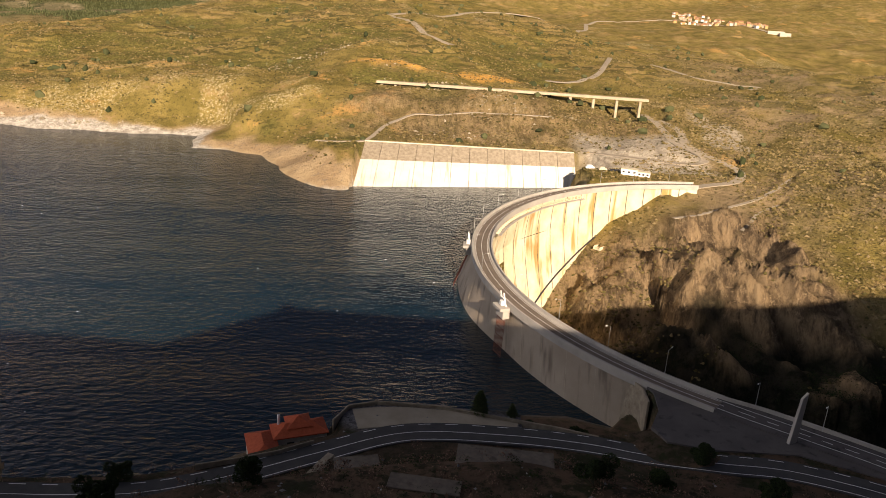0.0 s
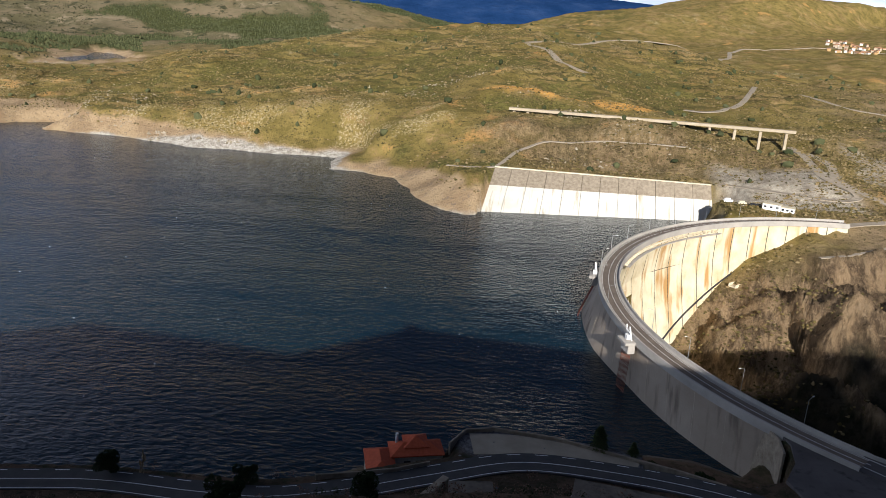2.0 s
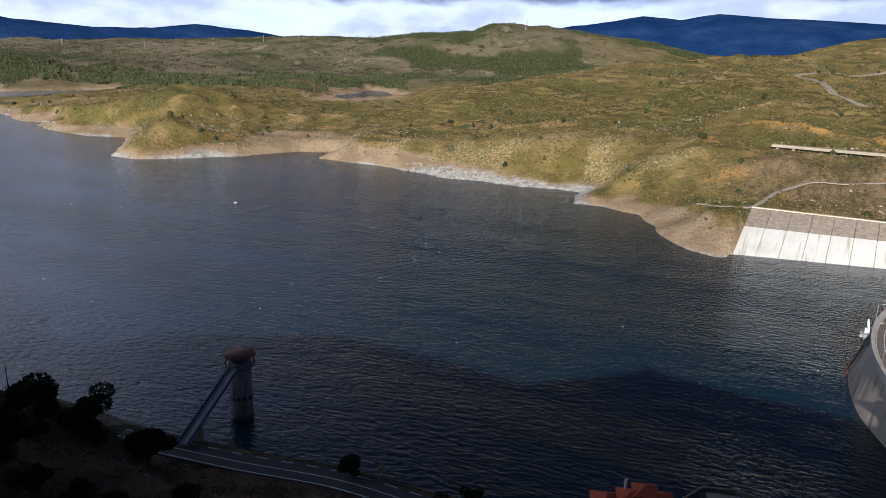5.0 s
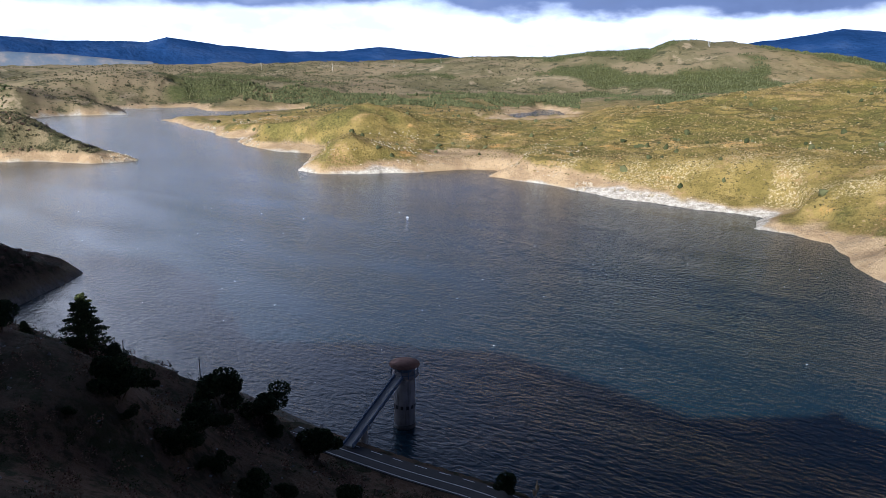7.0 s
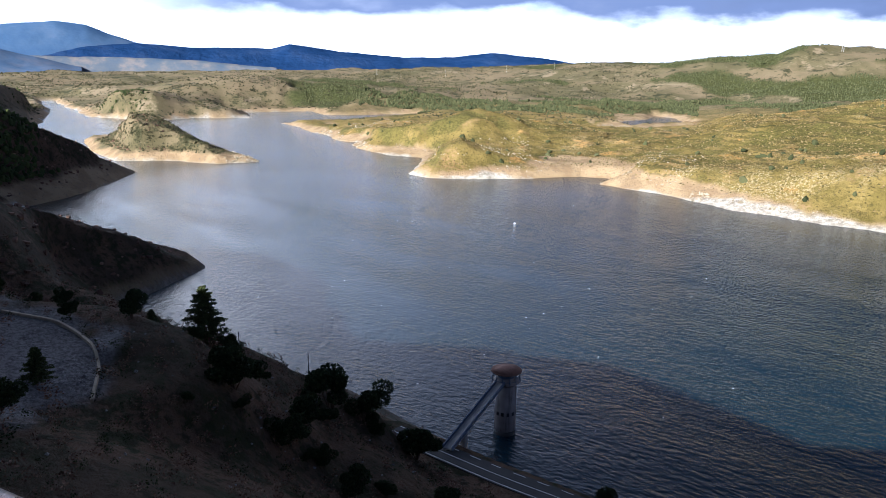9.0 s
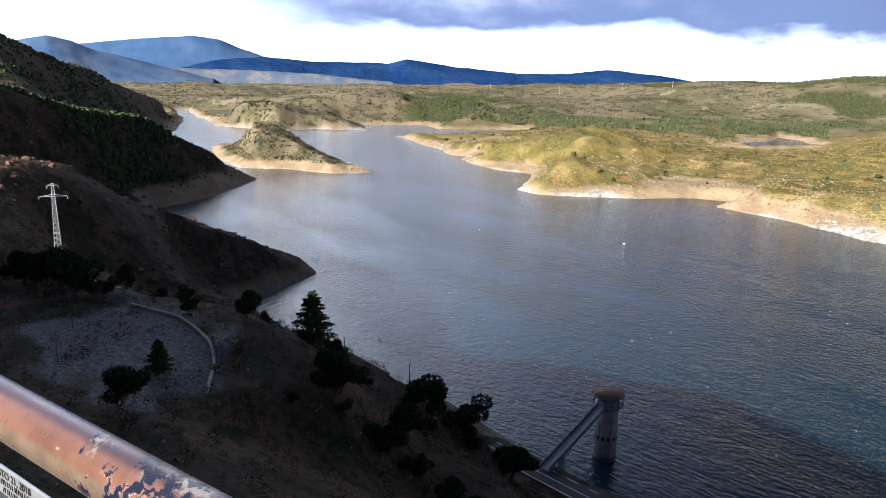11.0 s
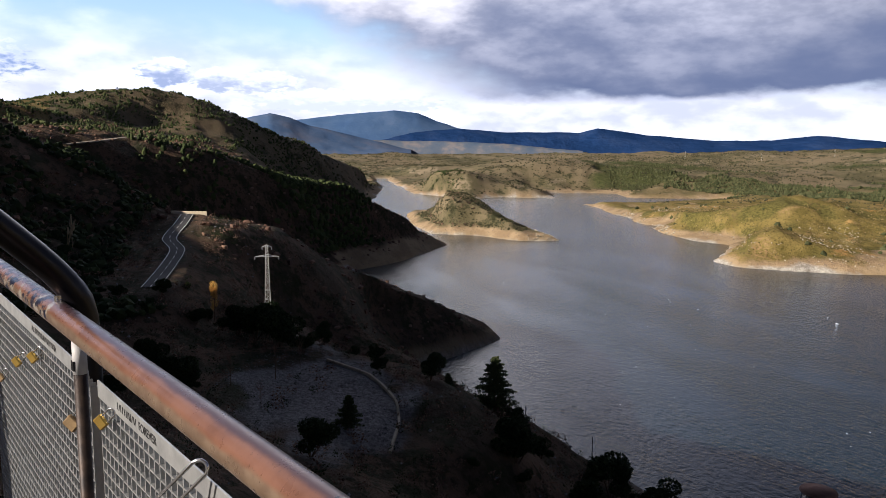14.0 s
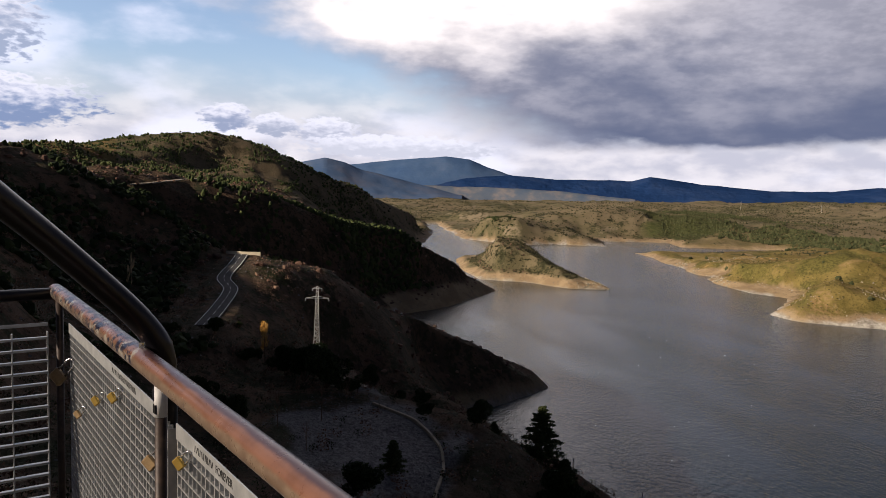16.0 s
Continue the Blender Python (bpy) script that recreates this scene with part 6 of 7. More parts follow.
for f in ((0, 1, 5, 4), (1, 2, 6, 5), (2, 3, 7, 6), (3, 0, 4, 7), (4, 5, 6, 7), (3, 2, 1, 0)):
    bm.faces.new([v[i] for i in f])
bmesh.ops.recalc_face_normals(bm, faces=bm.faces)
part("slab", bm, M_CONCRETE_GREY, mono)


bm = bmesh.new()
ring = [bm.verts.new((x, y, 17.72)) for x, y in ((57.5, 178), (60, 168), (59, 160), (55, 152), (57, 146), (66, 143.5), (86, 143), (104, 134), (112, 138), (104, 148), (88, 158), (74, 167), (64, 178))]
top = bm.faces.new(ring)
low = bmesh.ops.extrude_face_region(bm, geom=[top])
for v in low["geom"]:
    if isinstance(v, bmesh.types.BMVert):
        v.co.z -= 0.8
bmesh.ops.recalc_face_normals(bm, faces=bm.faces)
pz = thing("plaza", "dark asphalt plaza at the end of the dam", "plaza", kind="structure")
part("surface", bm, M_PLAZA, pz)


M_RUIN = material("stained old concrete", [(0.10, 0.085, 0.07), (0.18, 0.15, 0.12)], 0.5, 0.95, 0.4, 2, stains=(0.35, 0.55, (0.06, 0.05, 0.042)))


def make_ruin(x, y, z, sx, sy, h, turn, label):
    r = thing("ruined_shed", label, "shed", (x, y, z), turn, group="ruined sheds below the viewpoint")
    for cx, cy, wx, wy in ((0, -sy / 2, sx, 0.3), (0, sy / 2, sx, 0.3), (-sx / 2, 0, 0.3, sy - 0.3), (sx / 2, 0, 0.3, sy - 0.3)):
        bm = bmesh.new()
        box(bm, cx, cy, h / 2 - 1.5, wx, wy, h + 3)
        part("wall", bm, M_RUIN, r)
    bm = bmesh.new()
    box(bm, 0, 0, h + 0.12, sx + 0.5, sy + 0.5, 0.25, None, 0.05)
    part("roof", bm, M_RUIN, r, "flat stained concrete roof slab")


make_ruin(18, 127.5, 19.5, 19, 6.5, 4.0, -6, "derelict shed with a flat concrete roof")
make_ruin(-12, 133.5, 12.5, 9, 6, 3.6, 12, "roofed stone shed under the road")
make_ruin(2, 116, 22, 13, 4, 3.0, -8, "long low derelict stone shed")
ramp = thing("stone_ramp", "narrow pale stone buttress sloping down the bank", "ramp")
bm = bmesh.new()
d = Vector((-26, 123, 13)) - Vector((-18, 138, 14.5))
box(bm, 0, 0, 0, d.length, 1.8, 1.2, Matrix.Translation((-22, 130.5, 14.5)) @ d.to_track_quat("X", "Z").to_matrix().to_4x4(), 0.15)
part("slab", bm, M_STONE_FACING, ramp)

# ------------------------------------------------------------------ on and by the dam


def crest_point(deg, r, z):
    a = radians(deg)
    return Vector((DAM_C.x + r * math.cos(a), DAM_C.y + r * math.sin(a), z))


def make_lamp(p, yaw):
    l = thing("street_lamp", "slender grey street lamp on the dam parapet", "street lamp", p, yaw, group="lamps along the dam crest")
    bm = bmesh.new()
    rod(bm, (0, 0, 0), (0, 0, 7.5), 0.10, 0.06, 8)
    part("pole", bm, M_STEEL, l)
    bm = bmesh.new()
    rod(bm, (0, 0, 7.4), (1.6, 0, 7.9), 0.05, seg=6)
    arm = part("arm", bm, M_STEEL, l)
    bm = bmesh.new()
    box(bm, 1.9, 0, 7.9, 0.7, 0.25, 0.14)
    part("lantern", bm, M_WHITE_PAINT, arm)
    return l


lamp0 = make_lamp(crest_point(225, 134.0, 18), 45)
for k, deg in enumerate(range(217, 95, -9)):
    r = 134.0 if deg > 195 else 142.2
    p = crest_point(deg, r, 18)
    copy_thing(lamp0, pose(p.x, p.y, p.z, 0, 0, deg if r < 138 else deg + 180))
for p in ((84, 163), (96, 153), (108, 142)):
    copy_thing(lamp0, pose(p[0], p[1], 17.4, 0, 0, 230))


def make_gantry(deg, label, lean=0.0):
    p = crest_point(deg, 142.4, 0)
    g = thing("gate_gantry", label, "gantry", (p.x, p.y, 0), deg, group="gate gantries on the upstream side")
    bm = bmesh.new()
    box(bm, 1.4, 0, 16.8, 3.8, 6.2, 1.0, None, 0.08)
    part("platform", bm, M_CONCRETE_GREY, g)
    bm = bmesh.new()
    box(bm, 0.8, 0, 14.8, 2.4, 5.0, 3.0, None, 0.1)
    part("corbel", bm, M_CONCRETE_GREY, g)
    for y in (-1.4, 1.4):
        bm = bmesh.new()
        rod(bm, (0.6, y, 17.3), (1.6, y * 0.8, 22.0), 0.25, seg=8)
        part("post", bm, M_WHITE_PAINT, g)
    bm = bmesh.new()
    rod(bm, (1.5, -1.3, 20.2), (1.5, 1.3, 20.2), 0.22, seg=8)
    part("crossbeam", bm, M_WHITE_PAINT, g)
    bm = bmesh.new()
    box(bm, 1.4, 0.2, 18.3, 1.4, 1.6, 1.6, None, 0.1)
    part("winch", bm, M_WHITE_PAINT, g)
    for y in (-2.8, -2.1, -1.4, -0.7, 0, 0.7, 1.4, 2.1, 2.8):
        bm = bmesh.new()
        rod(bm, (1.9 + lean, y, -2), (1.2, y, 13.5), 0.10, seg=6)
        part("rack_bar", bm, M_RUST_FRAME, g)
    for z in (0.5, 3.5, 6.5, 9.5, 12.5):
        bm = bmesh.new()
        x = 1.9 + lean - (0.7 + lean) * (z + 2) / 15.5
        rod(bm, (x, -2.8, z), (x, 2.8, z), 0.08, seg=6)
        part("rack_rung", bm, M_RUST_FRAME, g)
    return g


make_gantry(200.5, "white gate gantry on a concrete platform with rusty racks")
make_gantry(175.5, "white gate gantry with a red trash rack below", 5.0)

gal = thing("inspection_gallery", "row of small concrete corbels and walkway under the crest", "walkway")
for k in range(34):
    deg = 165 - k * 1.15
    bm = bmesh.new()
    p = crest_point(deg, 134.0, 15.2)
    box(bm, 0, 0, 0.2, 1.3, 0.6, 0.9, Matrix.Translation(p) @ Matrix.Rotation(radians(deg), 4, "Z"))
    part("corbel", bm, M_CONCRETE, gal)
bm = bmesh.new()
ln = [crest_point(165 - k * 1.0, 133.2, 14.3) for k in range(40)]
ribbon(bm, ln, -0.7, 0.7, 0, 0.3)
part("walkway", bm, M_CONCRETE_GREY, gal)

stair = thing("face_stair", "dark line of steps slanting down the dam face", "stairs")
bm = bmesh.new()
pts = []
for k in range(24):
    f = k / 23
    z = -6 - f * 36
    deg = 119 + f * 30
    ri = float(np.interp(z, [-62, -30, -10, 8, 16.4], [120.5, 128.0, 132.2, 134.4, 134.9])) + float(np.interp(deg, [94, 130, 150], [0, 1.5, 4]))
    pts.append(crest_point(deg, ri - 0.25, z))
ribbon(bm, pts, -0.5, 0.5, 0.2, 0.5)
part("steps", bm, M_DARK, stair)
hut = thing("valve_hut", "small concrete balcony with railings at the dam toe", "hut", (93, 378, -12), 45)
bm = bmesh.new()
box(bm, 0, 0, 0, 7, 4, 0.6)
part("slab", bm, M_CONCRETE, hut)
for y in (-1.9, 1.9):
    bm = bmesh.new()
    box(bm, 0, y, 0.9, 7, 0.12, 1.2)
    part("parapet", bm, M_CONCRETE, hut)

off = thing("control_building", "long low white control building at the dam car park", "building", (120.5, 430.5, 17.5), -22)
for x, w, h in ((-3, 9.5, 3.4), (5.4, 7, 2.6)):
    bm = bmesh.new()
    box(bm, x, 0, h / 2, w, 5, h, None, 0.05)
    wl = part("wall", bm, M_WHITE_PAINT, off)
    for k in range(3):
        bm = bmesh.new()
        box(bm, x - w / 3 + k * w / 3, -2.55, h * 0.55, 1.2, 0.12, 1.0)
        part("window", bm, M_DARK, wl)
    bm = bmesh.new()
    box(bm, x, 0, h + 0.12, w + 0.4, 5.4, 0.24)
    part("roof", bm, M_CONCRETE, off)


def make_car(name, label, x, y, turn, L, W, H, paint):
    c = thing(name, label, "car", (x, y, 17.5), turn, group="vehicles at the dam")
    bm = bmesh.new()
    box(bm, 0, 0, H * 0.38, L, W, H * 0.45, None, 0.15)
    part("body", bm, paint, c)
    bm = bmesh.new()
    box(bm, -L * 0.06, 0, H * 0.78, L * 0.62, W * 0.9, H * 0.42, None, 0.18)
    part("cabin", bm, paint if H > 2 else M_DARK, c)
    bm = bmesh.new()
    box(bm, L * 0.3, 0, H * 0.8, 0.1, W * 0.8, H * 0.25)
    part("windscreen", bm, M_DARK, c)
    for i in (-0.3, 0.3):
        for j in (-0.5, 0.5):
            bm = bmesh.new()
            rod(bm, (L * i, W * j - 0.1, 0.33), (L * i, W * j + 0.1, 0.33), 0.33, seg=12)
            part("wheel", bm, M_DARK, c)


make_car("van", "white delivery van parked by the dam", 96, 441.5, 10, 5.4, 2.0, 2.5, M_WHITE_PAINT)
make_car("car", "dark car parked by the dam", 109, 438, 20, 4.3, 1.8, 1.5, M_DARK)
make_car("pickup", "beige van parked by the dam", 103.5, 439.5, 5, 4.8, 1.9, 2.1, M_CONCRETE)

boat = thing("buoy", "small white floating buoy on the lake", "buoy", (-0.6945 * 528, 0.7195 * 528, 0), 30)
bm = bmesh.new()
box(bm, 0, 0, 0.1, 1.8, 0.7, 0.4, None, 0.15)
part("hull", bm, M_WHITE_PAINT, boat)
bm = bmesh.new()
rod(bm, (0, 0, 0.25), (0, 0, 0.7), 0.12, seg=8)
part("marker", bm, M_WHITE_PAINT, boat)

rng = np.random.default_rng(50)
fa, fd = np.radians(rng.uniform(-75, 12, 170)), np.sqrt(rng.uniform(190 ** 2, 620 ** 2, 170))
fx, fy = fd * np.sin(fa), fd * np.cos(fa)
afloat = land(fx, fy)[2] & (fy > 150)
blobs("foam_flecks", fx[afloat], fy[afloat], 0 * fx[afloat] + 0.02, rng.uniform(0.12, 0.42, int(afloat.sum())), rng, M_WHITE_PAINT, "small white flecks of foam drifting on the lake", 0.15, True)["category"] = "foam"

# ------------------------------------------------------------------ the village


def build_village():
    rng = np.random.default_rng(12)
    tones = [material("village wall", [(0.40, 0.32, 0.22), (0.50, 0.42, 0.31)], 0.5, 0.9, 0), material("village ochre wall", [(0.40, 0.26, 0.11), (0.46, 0.31, 0.14)], 0.5, 0.9, 0), material("village white wall", [(0.55, 0.53, 0.48), (0.62, 0.6, 0.55)], 0.5, 0.9, 0)]
    kinds = []
    for k, mat in enumerate(tones):
        h = thing("village_house", "small village house with a tiled gable roof", "house", group="houses of the far village")
        bm = bmesh.new()
        box(bm, 0, 0, 2.5, 11, 8, 8)
        part("wall", bm, mat, h)
        bm = bmesh.new()
        vs = [bm.verts.new(p) for p in ((-6, -4.6, 6.4), (6, -4.6, 6.4), (6, 4.6, 6.4), (-6, 4.6, 6.4), (-6, 0, 9), (6, 0, 9))]
        for f in ((0, 1, 5, 4), (2, 3, 4, 5), (1, 2, 5), (3, 0, 4), (3, 2, 1, 0)):
            bm.faces.new([vs[i] for i in f])
        bmesh.ops.recalc_face_normals(bm, faces=bm.faces)
        part("roof", bm, M_VROOF, h)
        kinds.append(h)
    for k in range(110):
        f = rng.uniform(0, 1)
        az, d = 16.8 + 5.8 * f + rng.normal() * 0.3, 2330 - 110 * f + rng.uniform(-190, 230) * (1.1 - f)
        x, y = d * math.sin(radians(az)), d * math.cos(radians(az))
        m = pose(x, y, ground_z(x, y) + 1, 0, 0, rng.uniform(0, 180))
        if k < 3:
            kinds[k].matrix_basis = m
        else:
            copy_thing(kinds[int(rng.integers(0, 3))], m).scale = (0.75, 0.75, rng.uniform(0.7, 1.0))
    for az, d, w in ((23.6, 2150, 40), (24.2, 2140, 26)):
        x, y = d * math.sin(radians(az)), d * math.cos(radians(az))
        b = thing("white_hall", "long white hall at the end of the village", "building", (x, y, ground_z(x, y)), -20)
        bm = bmesh.new()
        box(bm, 0, 0, 3, w, 12, 9)
        part("wall", bm, M_HOUSE, b)


M_VROOF = material("village roof tiles", [(0.30, 0.16, 0.09), (0.42, 0.24, 0.14)], 0.5, 0.9, 0)
build_village()

# ------------------------------------------------------------------ viewpoint railing
RAIL_U = Vector((math.sin(radians(-111.94)), math.cos(radians(-111.94)), 0))
RAIL_H = Vector((RAIL_U.y, -RAIL_U.x, 0))
RAIL_O = EYE + RAIL_H * 0.483 + Vector((0, 0, -0.462))


def rail_point(u, out=0.0, z=0.0):
    return RAIL_O + RAIL_U * u + RAIL_H * out + Vector((0, 0, z))


def tube(bm, pts, r, seg=20):
    prev = None
    n = len(pts)
    for i, p in enumerate(pts):
        d = (pts[min(i + 1, n - 1)] - pts[max(i - 1, 0)]).normalized()
        s = d.cross(Vector((0, 0, 1)))
        s = s.normalized() if s.length > 1e-3 else Vector((1, 0, 0))
        t = s.cross(d)
        ring = [bm.verts.new(p + (s * math.cos(a) + t * math.sin(a)) * r) for a in (math.tau * k / seg for k in range(seg))]
        if prev:
            for k in range(seg):
                bm.faces.new((prev[k], prev[(k + 1) % seg], ring[(k + 1) % seg], ring[k]))
        else:
            bm.faces.new(ring[::-1])
        prev = ring
    bm.faces.new(prev)
    bmesh.ops.recalc_face_normals(bm, faces=bm.faces)


M_POST = material("dark worn post paint", [(0.015, 0.012, 0.012), (0.06, 0.04, 0.03)], 30, 0.5, 0.1, 120, metal=0.2)


def rail_material():
    """Rubbed brown paint, bare metal and flakes of the dark older coat, with light and dim bands round the tube painted
    in.
    """
    mt = bpy.data.materials.new("worn rail paint")
    mt.use_nodes = True
    n, link = nodes_of(mt.node_tree)
    co = n("ShaderNodeTexCoord")

    def nz(scale, detail, rough=0.6):
        nd = n("ShaderNodeTexNoise")
        nd.inputs["Scale"].default_value, nd.inputs["Detail"].default_value, nd.inputs["Roughness"].default_value = scale, detail, rough
        link(co.outputs["Object"], nd.inputs["Vector"])
        return nd.outputs["Fac"]

    def step(v, lo, hi):
        nd = n("ShaderNodeMapRange", interpolation_type="SMOOTHSTEP")
        nd.inputs["From Min"].default_value, nd.inputs["From Max"].default_value = lo, hi
        link(v, nd.inputs["Value"])
        return nd.outputs[0]

    def mix(f, a, b):
        nd = n("ShaderNodeMix", data_type="RGBA")
        link(f, nd.inputs[0])
        for i, v in ((6, a), (7, b)):
            if isinstance(v, tuple):
                nd.inputs[i].default_value = (*v, 1)
            else:
                link(v, nd.inputs[i])
        return nd.outputs[2]

    def math_(op, a, b):
        nd = n("ShaderNodeMath", operation=op)
        for i, v in ((0, a), (1, b)):
            if isinstance(v, float):
                nd.inputs[i].default_value = v
            else:
                link(v, nd.inputs[i])
        return nd.outputs[0]

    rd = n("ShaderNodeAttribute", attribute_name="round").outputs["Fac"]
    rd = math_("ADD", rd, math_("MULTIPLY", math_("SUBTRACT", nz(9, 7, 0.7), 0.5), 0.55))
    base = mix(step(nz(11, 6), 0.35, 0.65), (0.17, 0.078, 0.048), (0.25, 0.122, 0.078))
    # lighting round the tube in colour: sunlit beige below, purple-brown above
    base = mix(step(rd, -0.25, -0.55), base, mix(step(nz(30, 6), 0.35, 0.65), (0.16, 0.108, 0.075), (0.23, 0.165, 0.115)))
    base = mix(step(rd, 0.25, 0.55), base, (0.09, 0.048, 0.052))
    base = mix(step(nz(70, 8, 0.75), 0.60, 0.68), base, (0.12, 0.06, 0.04))
    fl = n("ShaderNodeAttribute", attribute_name="flaked").outputs["Fac"]
    bare = step(math_("ADD", nz(16, 9, 0.65), math_("MULTIPLY", fl, 0.14)), 0.66, 0.72)
    base = mix(bare, base, (0.33, 0.29, 0.24))
    dark = step(math_("ADD", nz(30, 9, 0.7), math_("MULTIPLY", fl, 0.17)), 0.69, 0.71)
    base = mix(dark, base, (0.014, 0.016, 0.035))
    bs = n("ShaderNodeBsdfPrincipled")
    link(base, bs.inputs["Base Color"])
    bs.inputs["Metallic"].default_value = 0.35
    rg = n("ShaderNodeMapRange")
    rg.inputs["To Min"].default_value, rg.inputs["To Max"].default_value = 0.18, 0.42
    link(nz(40, 5), rg.inputs["Value"])
    link(rg.outputs[0], bs.inputs["Roughness"])
    bp = n("ShaderNodeBump")
    bp.inputs["Strength"].default_value, bp.inputs["Distance"].default_value = 0.3, 0.002
    link(dark, bp.inputs["Height"])
    link(bp.outputs[0], bs.inputs["Normal"])
    out = n("ShaderNodeOutputMaterial")
    link(bs.outputs[0], out.inputs[0])
    return mt


M_RAIL = rail_material()



def rail_matrix():
    return Matrix.Translation(rail_point(0)) @ Matrix.Rotation(math.atan2(RAIL_U.y, RAIL_U.x), 4, "Z")


def build_panel(parent, m, u0, u1, pitch=0.030, rise=0.030, bar=0.004, band=0.040):
    """A grating panel in the plane y = 0 of m, from u0 to u1, hung below the handrail."""
    L = u1 - u0
    pn = new("grating_panel")
    pn.parent = parent
    pn["label"] = "galvanised pressed grating panel"
    bm = bmesh.new()
    box(bm, u0 + L / 2, 0.013, -0.120 - band / 2, L, 0.004, band, m, 0.0008)
    part("top_band", bm, M_STEEL, pn)
    bm = bmesh.new()
    box(bm, u0 + L / 2, 0.013, -1.14, L, 0.004, 0.036, m)
    part("bottom_band", bm, M_STEEL, pn)
    bm = bmesh.new()
    box(bm, 0, 0, 0, 0.0042, 0.022, 0.98)
    upright = bpy.data.meshes.new("upright_bar")
    bm.to_mesh(upright)
    bm.free()
    upright.materials.append(M_STEEL)
    k = int(L / pitch)
    for i in range(k + 1):
        ob = new("upright_bar", upright)
        ob.parent = pn
        ob.matrix_basis = m @ Matrix.Translation((u0 + L * i / k, 0, -0.65))
    bm = bmesh.new()
    box(bm, 0, 0.001, 0, L, 0.020, bar)
    cross = bpy.data.meshes.new("cross_bar")
    bm.to_mesh(cross)
    bm.free()
    cross.materials.append(M_STEEL)
    for i in range(int(0.94 / rise)):
        ob = new("cross_bar", cross)
        ob.parent = pn
        ob.matrix_basis = m @ Matrix.Translation((u0 + L / 2, 0, -0.185 - rise * i))
    return pn


def make_padlock(u, z, m, size, mat, tilt, label, side=0.02, reach=0.0):
    lk = thing("padlock", label, "padlock", group="padlocks on the railing")
    lk.matrix_basis = m @ Matrix.Translation((u, side, z)) @ Matrix.Rotation(radians(36), 4, "X") @ Matrix.Rotation(radians(tilt * 0.6), 4, "Y") @ Matrix.Rotation(radians(50), 4, "Z")
    drop = size * (0.9 + reach)
    bm = bmesh.new()
    box(bm, 0, 0, -drop, size, size * 0.38, size * 0.8, None, size * 0.08)
    part("body", bm, mat, lk)
    if reach:
        bm = bmesh.new()
        box(bm, 0, 0, -drop - size * 0.52, size * 0.94, size * 0.36, size * 0.3, None, size * 0.06)
        part("lock_base", bm, M_BRASS, lk, "bright brass lower end")
    bm = bmesh.new()
    pts = [Vector((size * 0.32 * math.cos(a), 0, size * 0.25 + size * 0.36 * math.sin(a))) for a in np.linspace(math.pi, 0, 13)]
    pts = [Vector((-size * 0.32, 0, -drop + size * 0.35))] + pts + [Vector((size * 0.32, 0, -drop + size * 0.35))]
    tube(bm, pts, size * 0.075, 8)
    part("shackle", bm, M_CHROME, lk, "bright steel shackle", True)


M_WORN_LOCK = material("scratched lock steel", [(0.30, 0.26, 0.20), (0.42, 0.39, 0.34), (0.5, 0.48, 0.44)], 60, 0.4, 0.1, 200, metal=0.5)
M_BRASS = material("worn brass", [(0.42, 0.27, 0.06), (0.58, 0.40, 0.10)], 40, 0.35, 0.05, 200, metal=0.8)
M_OLDBRASS = material("tarnished brass", [(0.16, 0.11, 0.06), (0.30, 0.21, 0.11)], 40, 0.5, 0.05, 200, metal=0.6)
M_CHROME = material("chromed steel", [(0.55, 0.56, 0.58), (0.7, 0.7, 0.72)], 30, 0.2, 0, metal=0.9)
M_BLACK = material("black painted steel", [(0.006, 0.006, 0.008), (0.014, 0.013, 0.016)], 12, 0.28, 0.05, 60)
M_INK = material("black marker ink", [(0.02, 0.02, 0.022), (0.03, 0.03, 0.03)], 20, 0.6, 0)
M_STICKER = material("white sticker", [(0.38, 0.38, 0.38), (0.5, 0.5, 0.5)], 20, 0.5, 0)


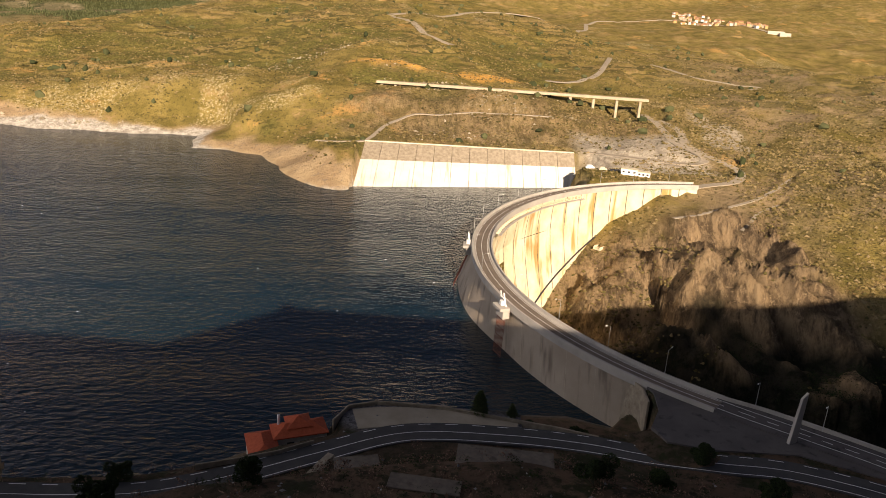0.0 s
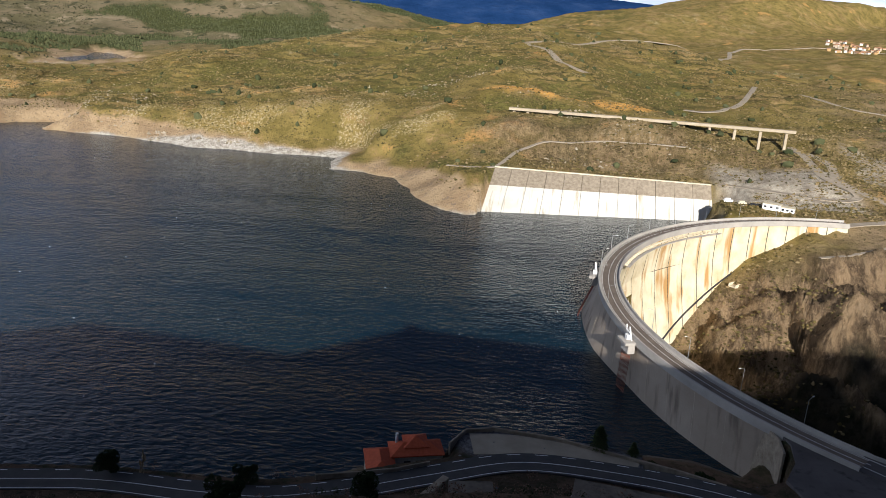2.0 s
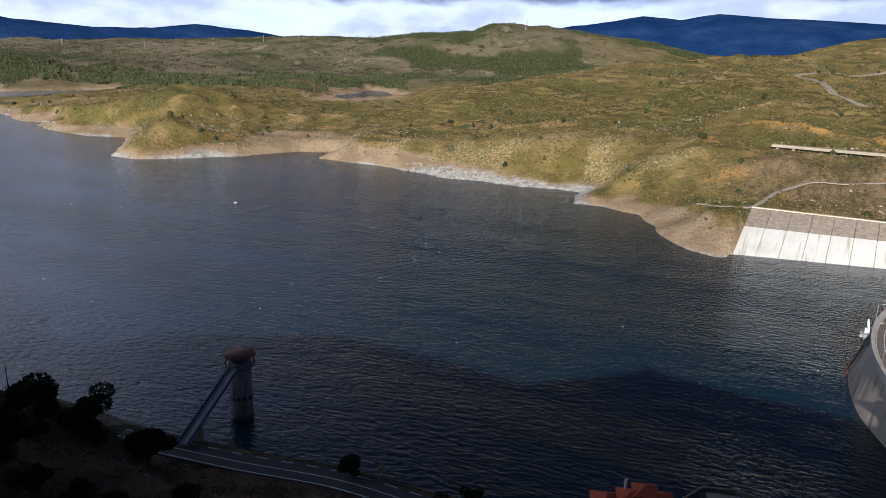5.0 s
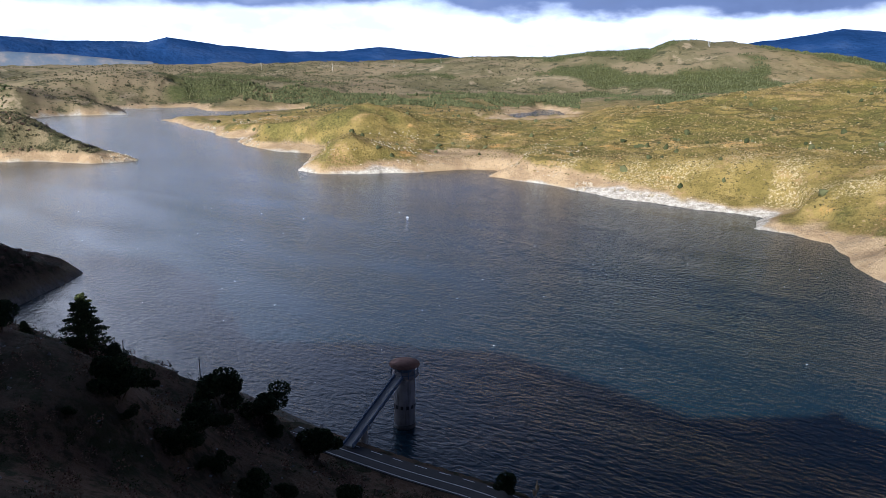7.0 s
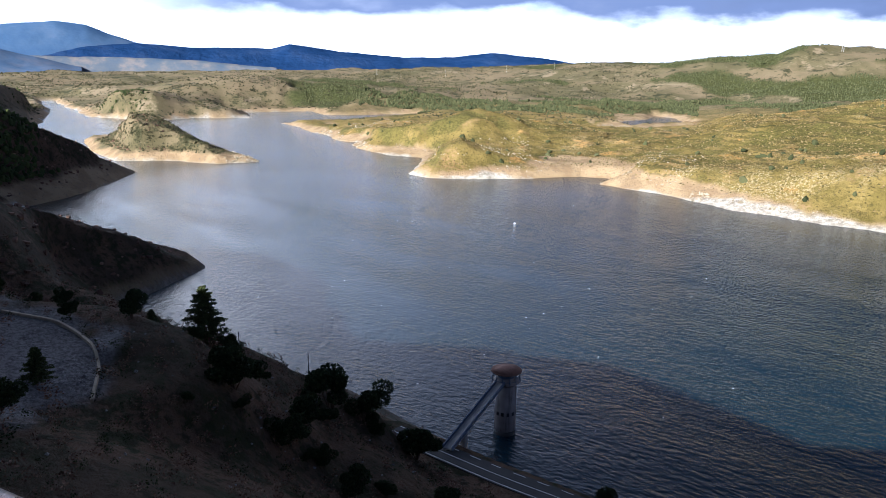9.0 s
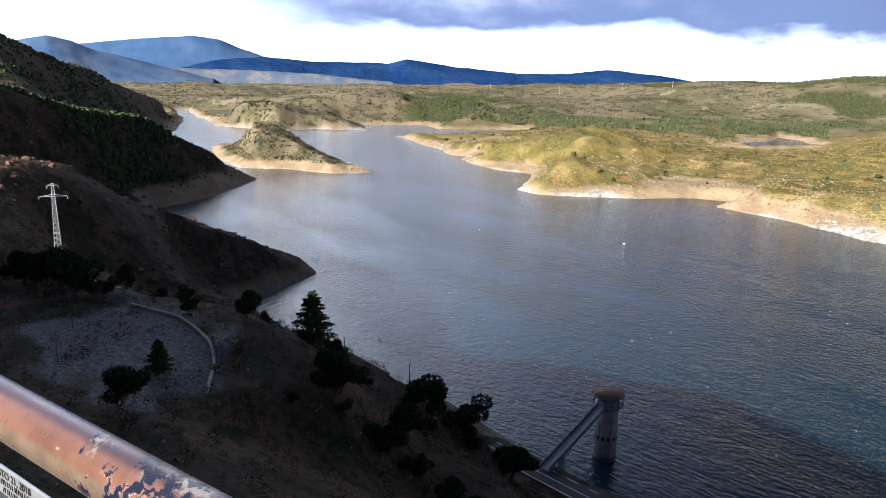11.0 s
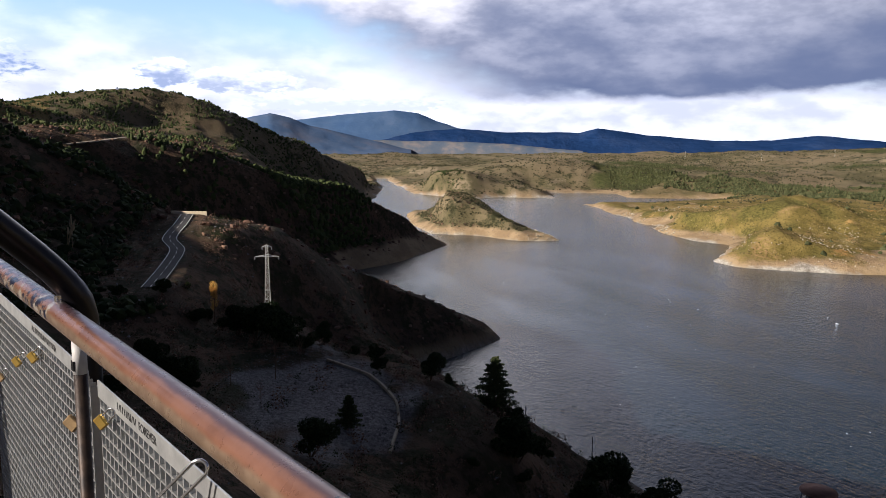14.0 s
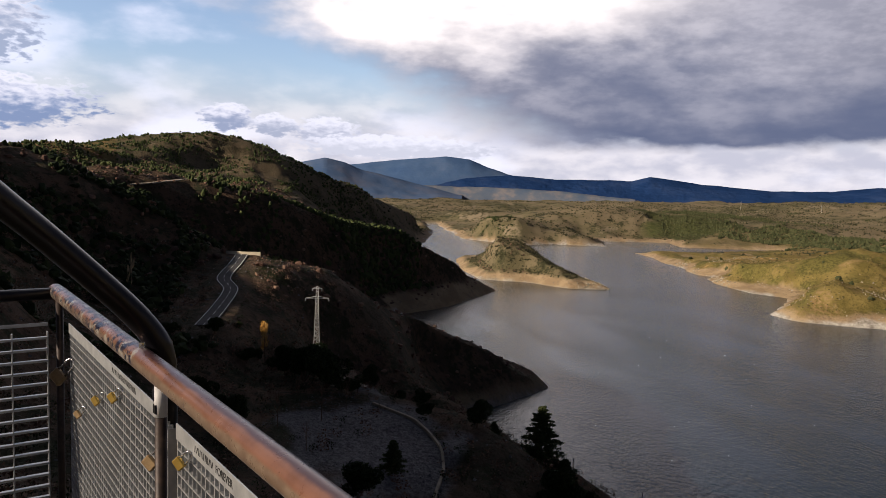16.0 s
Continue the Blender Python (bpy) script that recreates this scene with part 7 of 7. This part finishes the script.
def build_railing():
    m = rail_matrix()
    pm = m @ Matrix.Translation((0, -0.04, 0.004))
    rl = thing("railing", "worn reddish-brown tubular handrail above galvanised grating panels", "railing")
    bm = bmesh.new()
    us = np.linspace(-1.5, 3.45, 160)
    tube(bm, [rail_point(float(u)) for u in us], 0.03, 28)
    hr = part("handrail", bm, M_RAIL, rl, "rubbed reddish-brown tube with flaked dark paint", True)
    co = np.array([v.co[:] for v in hr.data.vertices]) - np.array(RAIL_O)
    along = co @ np.array(RAIL_U)
    attribute(hr.data, "flaked", np.clip(1.5 - np.abs(along - 0.54) / 0.2, 0, 1) + np.clip((along - 1.93) / 0.1, 0, 1) * 1.0)
    # position across the visible side of the tube, for its painted light bands
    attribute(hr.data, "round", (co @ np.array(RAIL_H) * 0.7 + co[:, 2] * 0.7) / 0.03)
    bm = bmesh.new()
    tube(bm, [rail_point(3.41, -1.5, -0.005), rail_point(3.41, 0.0, -0.005)], 0.024, 16)
    part("return_rail", bm, M_BLACK, rl, "black return handrail", True)
    for u in (1.837, 3.36):
        bm = bmesh.new()
        rod(bm, rail_point(u, 0, -1.6), rail_point(u, 0, -0.02), 0.0145, seg=18)
        part("post", bm, M_POST, rl, "", True)
    bm = bmesh.new()
    rod(bm, rail_point(1.837, 0, -0.105), rail_point(1.837, 0, -0.03), 0.0157, seg=18)
    st = part("sticker", bm, M_STICKER, rl, "torn white sticker round the post", True)
    for k in range(3):
        bm = bmesh.new()
        box(bm, 1.829 + k * 0.008, 0.0142, -0.085, 0.003, 0.005, 0.022, m)
        part("printed_bar", bm, M_INK, st)
    bm = bmesh.new()
    rod(bm, rail_point(2.019, 0.0, 0.026), rail_point(2.019, 0.0, 0.044), 0.008, seg=8)
    part("bolt", bm, M_CHROME, rl, "bright bolt head")
    for u0, u1 in ((-1.4, 1.80), (1.885, 3.31)):
        build_panel(rl, pm, u0, u1)
    back = Matrix.Translation(rail_point(3.40)) @ Matrix.Rotation(math.atan2(-RAIL_H.y, -RAIL_H.x), 4, "Z")
    build_panel(rl, back, 0.04, 1.45, 0.12, 0.048, 0.009, 0.014)
    # handwriting on the top bands and the tube: illegible strokes, and the words that can be read
    rng = np.random.default_rng(3)
    for u0, u1, z, tall in ((1.53, 1.65, -0.138, 0.016), (0.74, 1.06, -0.141, 0.008), (0.70, 1.02, -0.152, 0.008), (2.2, 2.5, -0.138, 0.018), (1.05, 1.09, -0.130, 0.009)):
        u = u0
        while u < u1:
            bm = bmesh.new()
            lean = Matrix.Translation((u, 0.0156, z)) @ Matrix.Rotation(radians(rng.uniform(-28, 28)), 4, "Y")
            box(bm, 0, 0, 0, tall * 0.16, 0.0008, tall, pm @ lean)
            part("handwriting", bm, M_INK, rl)
            u += tall * rng.uniform(0.45, 0.9)
    for word, u, z, size in (("FOREVER", 1.51, -0.147, 0.025), ("AGOSTO 21, 2018", 1.06, -0.134, 0.015)):
        cu = bpy.data.curves.new("inscription", "FONT")
        cu.body, cu.size, cu.extrude = word, size, 0.0003
        cu.materials.append(M_INK)
        ob = new("inscription", cu)
        ob.parent = rl
        ob.matrix_basis = pm @ Matrix.Translation((u, 0.0157, z)) @ Matrix.Rotation(math.pi, 4, "Z") @ Matrix.Rotation(math.pi / 2, 4, "X")
    for u, z, out, size, mat, tilt, label in ((3.26, -0.29, 0.03, 0.062, M_OLDBRASS, -42, "large tarnished padlock near the corner"),
                                              (2.66, -0.265, 0.02, 0.031, M_BRASS, -66, "small brass padlock hooked on the grating"),
                                              (2.40, -0.19, 0.02, 0.031, M_BRASS, -64, "small brass padlock hooked on the grating"),
                                              (3.00, -0.40, 0.02, 0.030, M_OLDBRASS, -55, "small tarnished padlock on the grating"),
                                              (1.90, -0.225, 0.03, 0.036, M_OLDBRASS, -38, "tarnished brass padlock beside the post"),
                                              (1.68, -0.165, 0.025, 0.029, M_BRASS, -58, "bright brass padlock on the grating"),
                                              (0.94, -0.19, 0.03, 0.036, M_OLDBRASS, -30, "dull padlock low on the grating")):
        make_padlock(u, z, pm, size, mat, tilt, label, out)
    make_padlock(1.14, -0.095, pm, 0.042, M_WORN_LOCK, -48, "large scratched padlock with a long chrome shackle", 0.045, 1.5)


build_railing()

pipe = thing("bent_pipe", "thick black bent steel tube rising behind the handrail", "pipe")
bm = bmesh.new()
tube(bm, smooth_line([EYE + Vector(p) for p in ((-2.144, -0.261, -0.683), (-2.134, -0.259, -0.568), (-2.134, -0.261, -0.497), (-2.123, -0.271, -0.442), (-2.096, -0.318, -0.365), (-2.043, -0.391, -0.273), (-1.934, -0.509, -0.129), (-1.830, -0.580, -0.036), (-1.720, -0.653, 0.066), (-1.600, -0.733, 0.175))], 0.03), 0.034, 24)
part("tube", bm, M_BLACK, pipe, "", True)
bm = bmesh.new()
rod(bm, EYE + Vector((-2.144, -0.261, -1.75)), EYE + Vector((-2.144, -0.261, -0.673)), 0.034, seg=24)
part("foot", bm, M_BLACK, pipe, "", True)
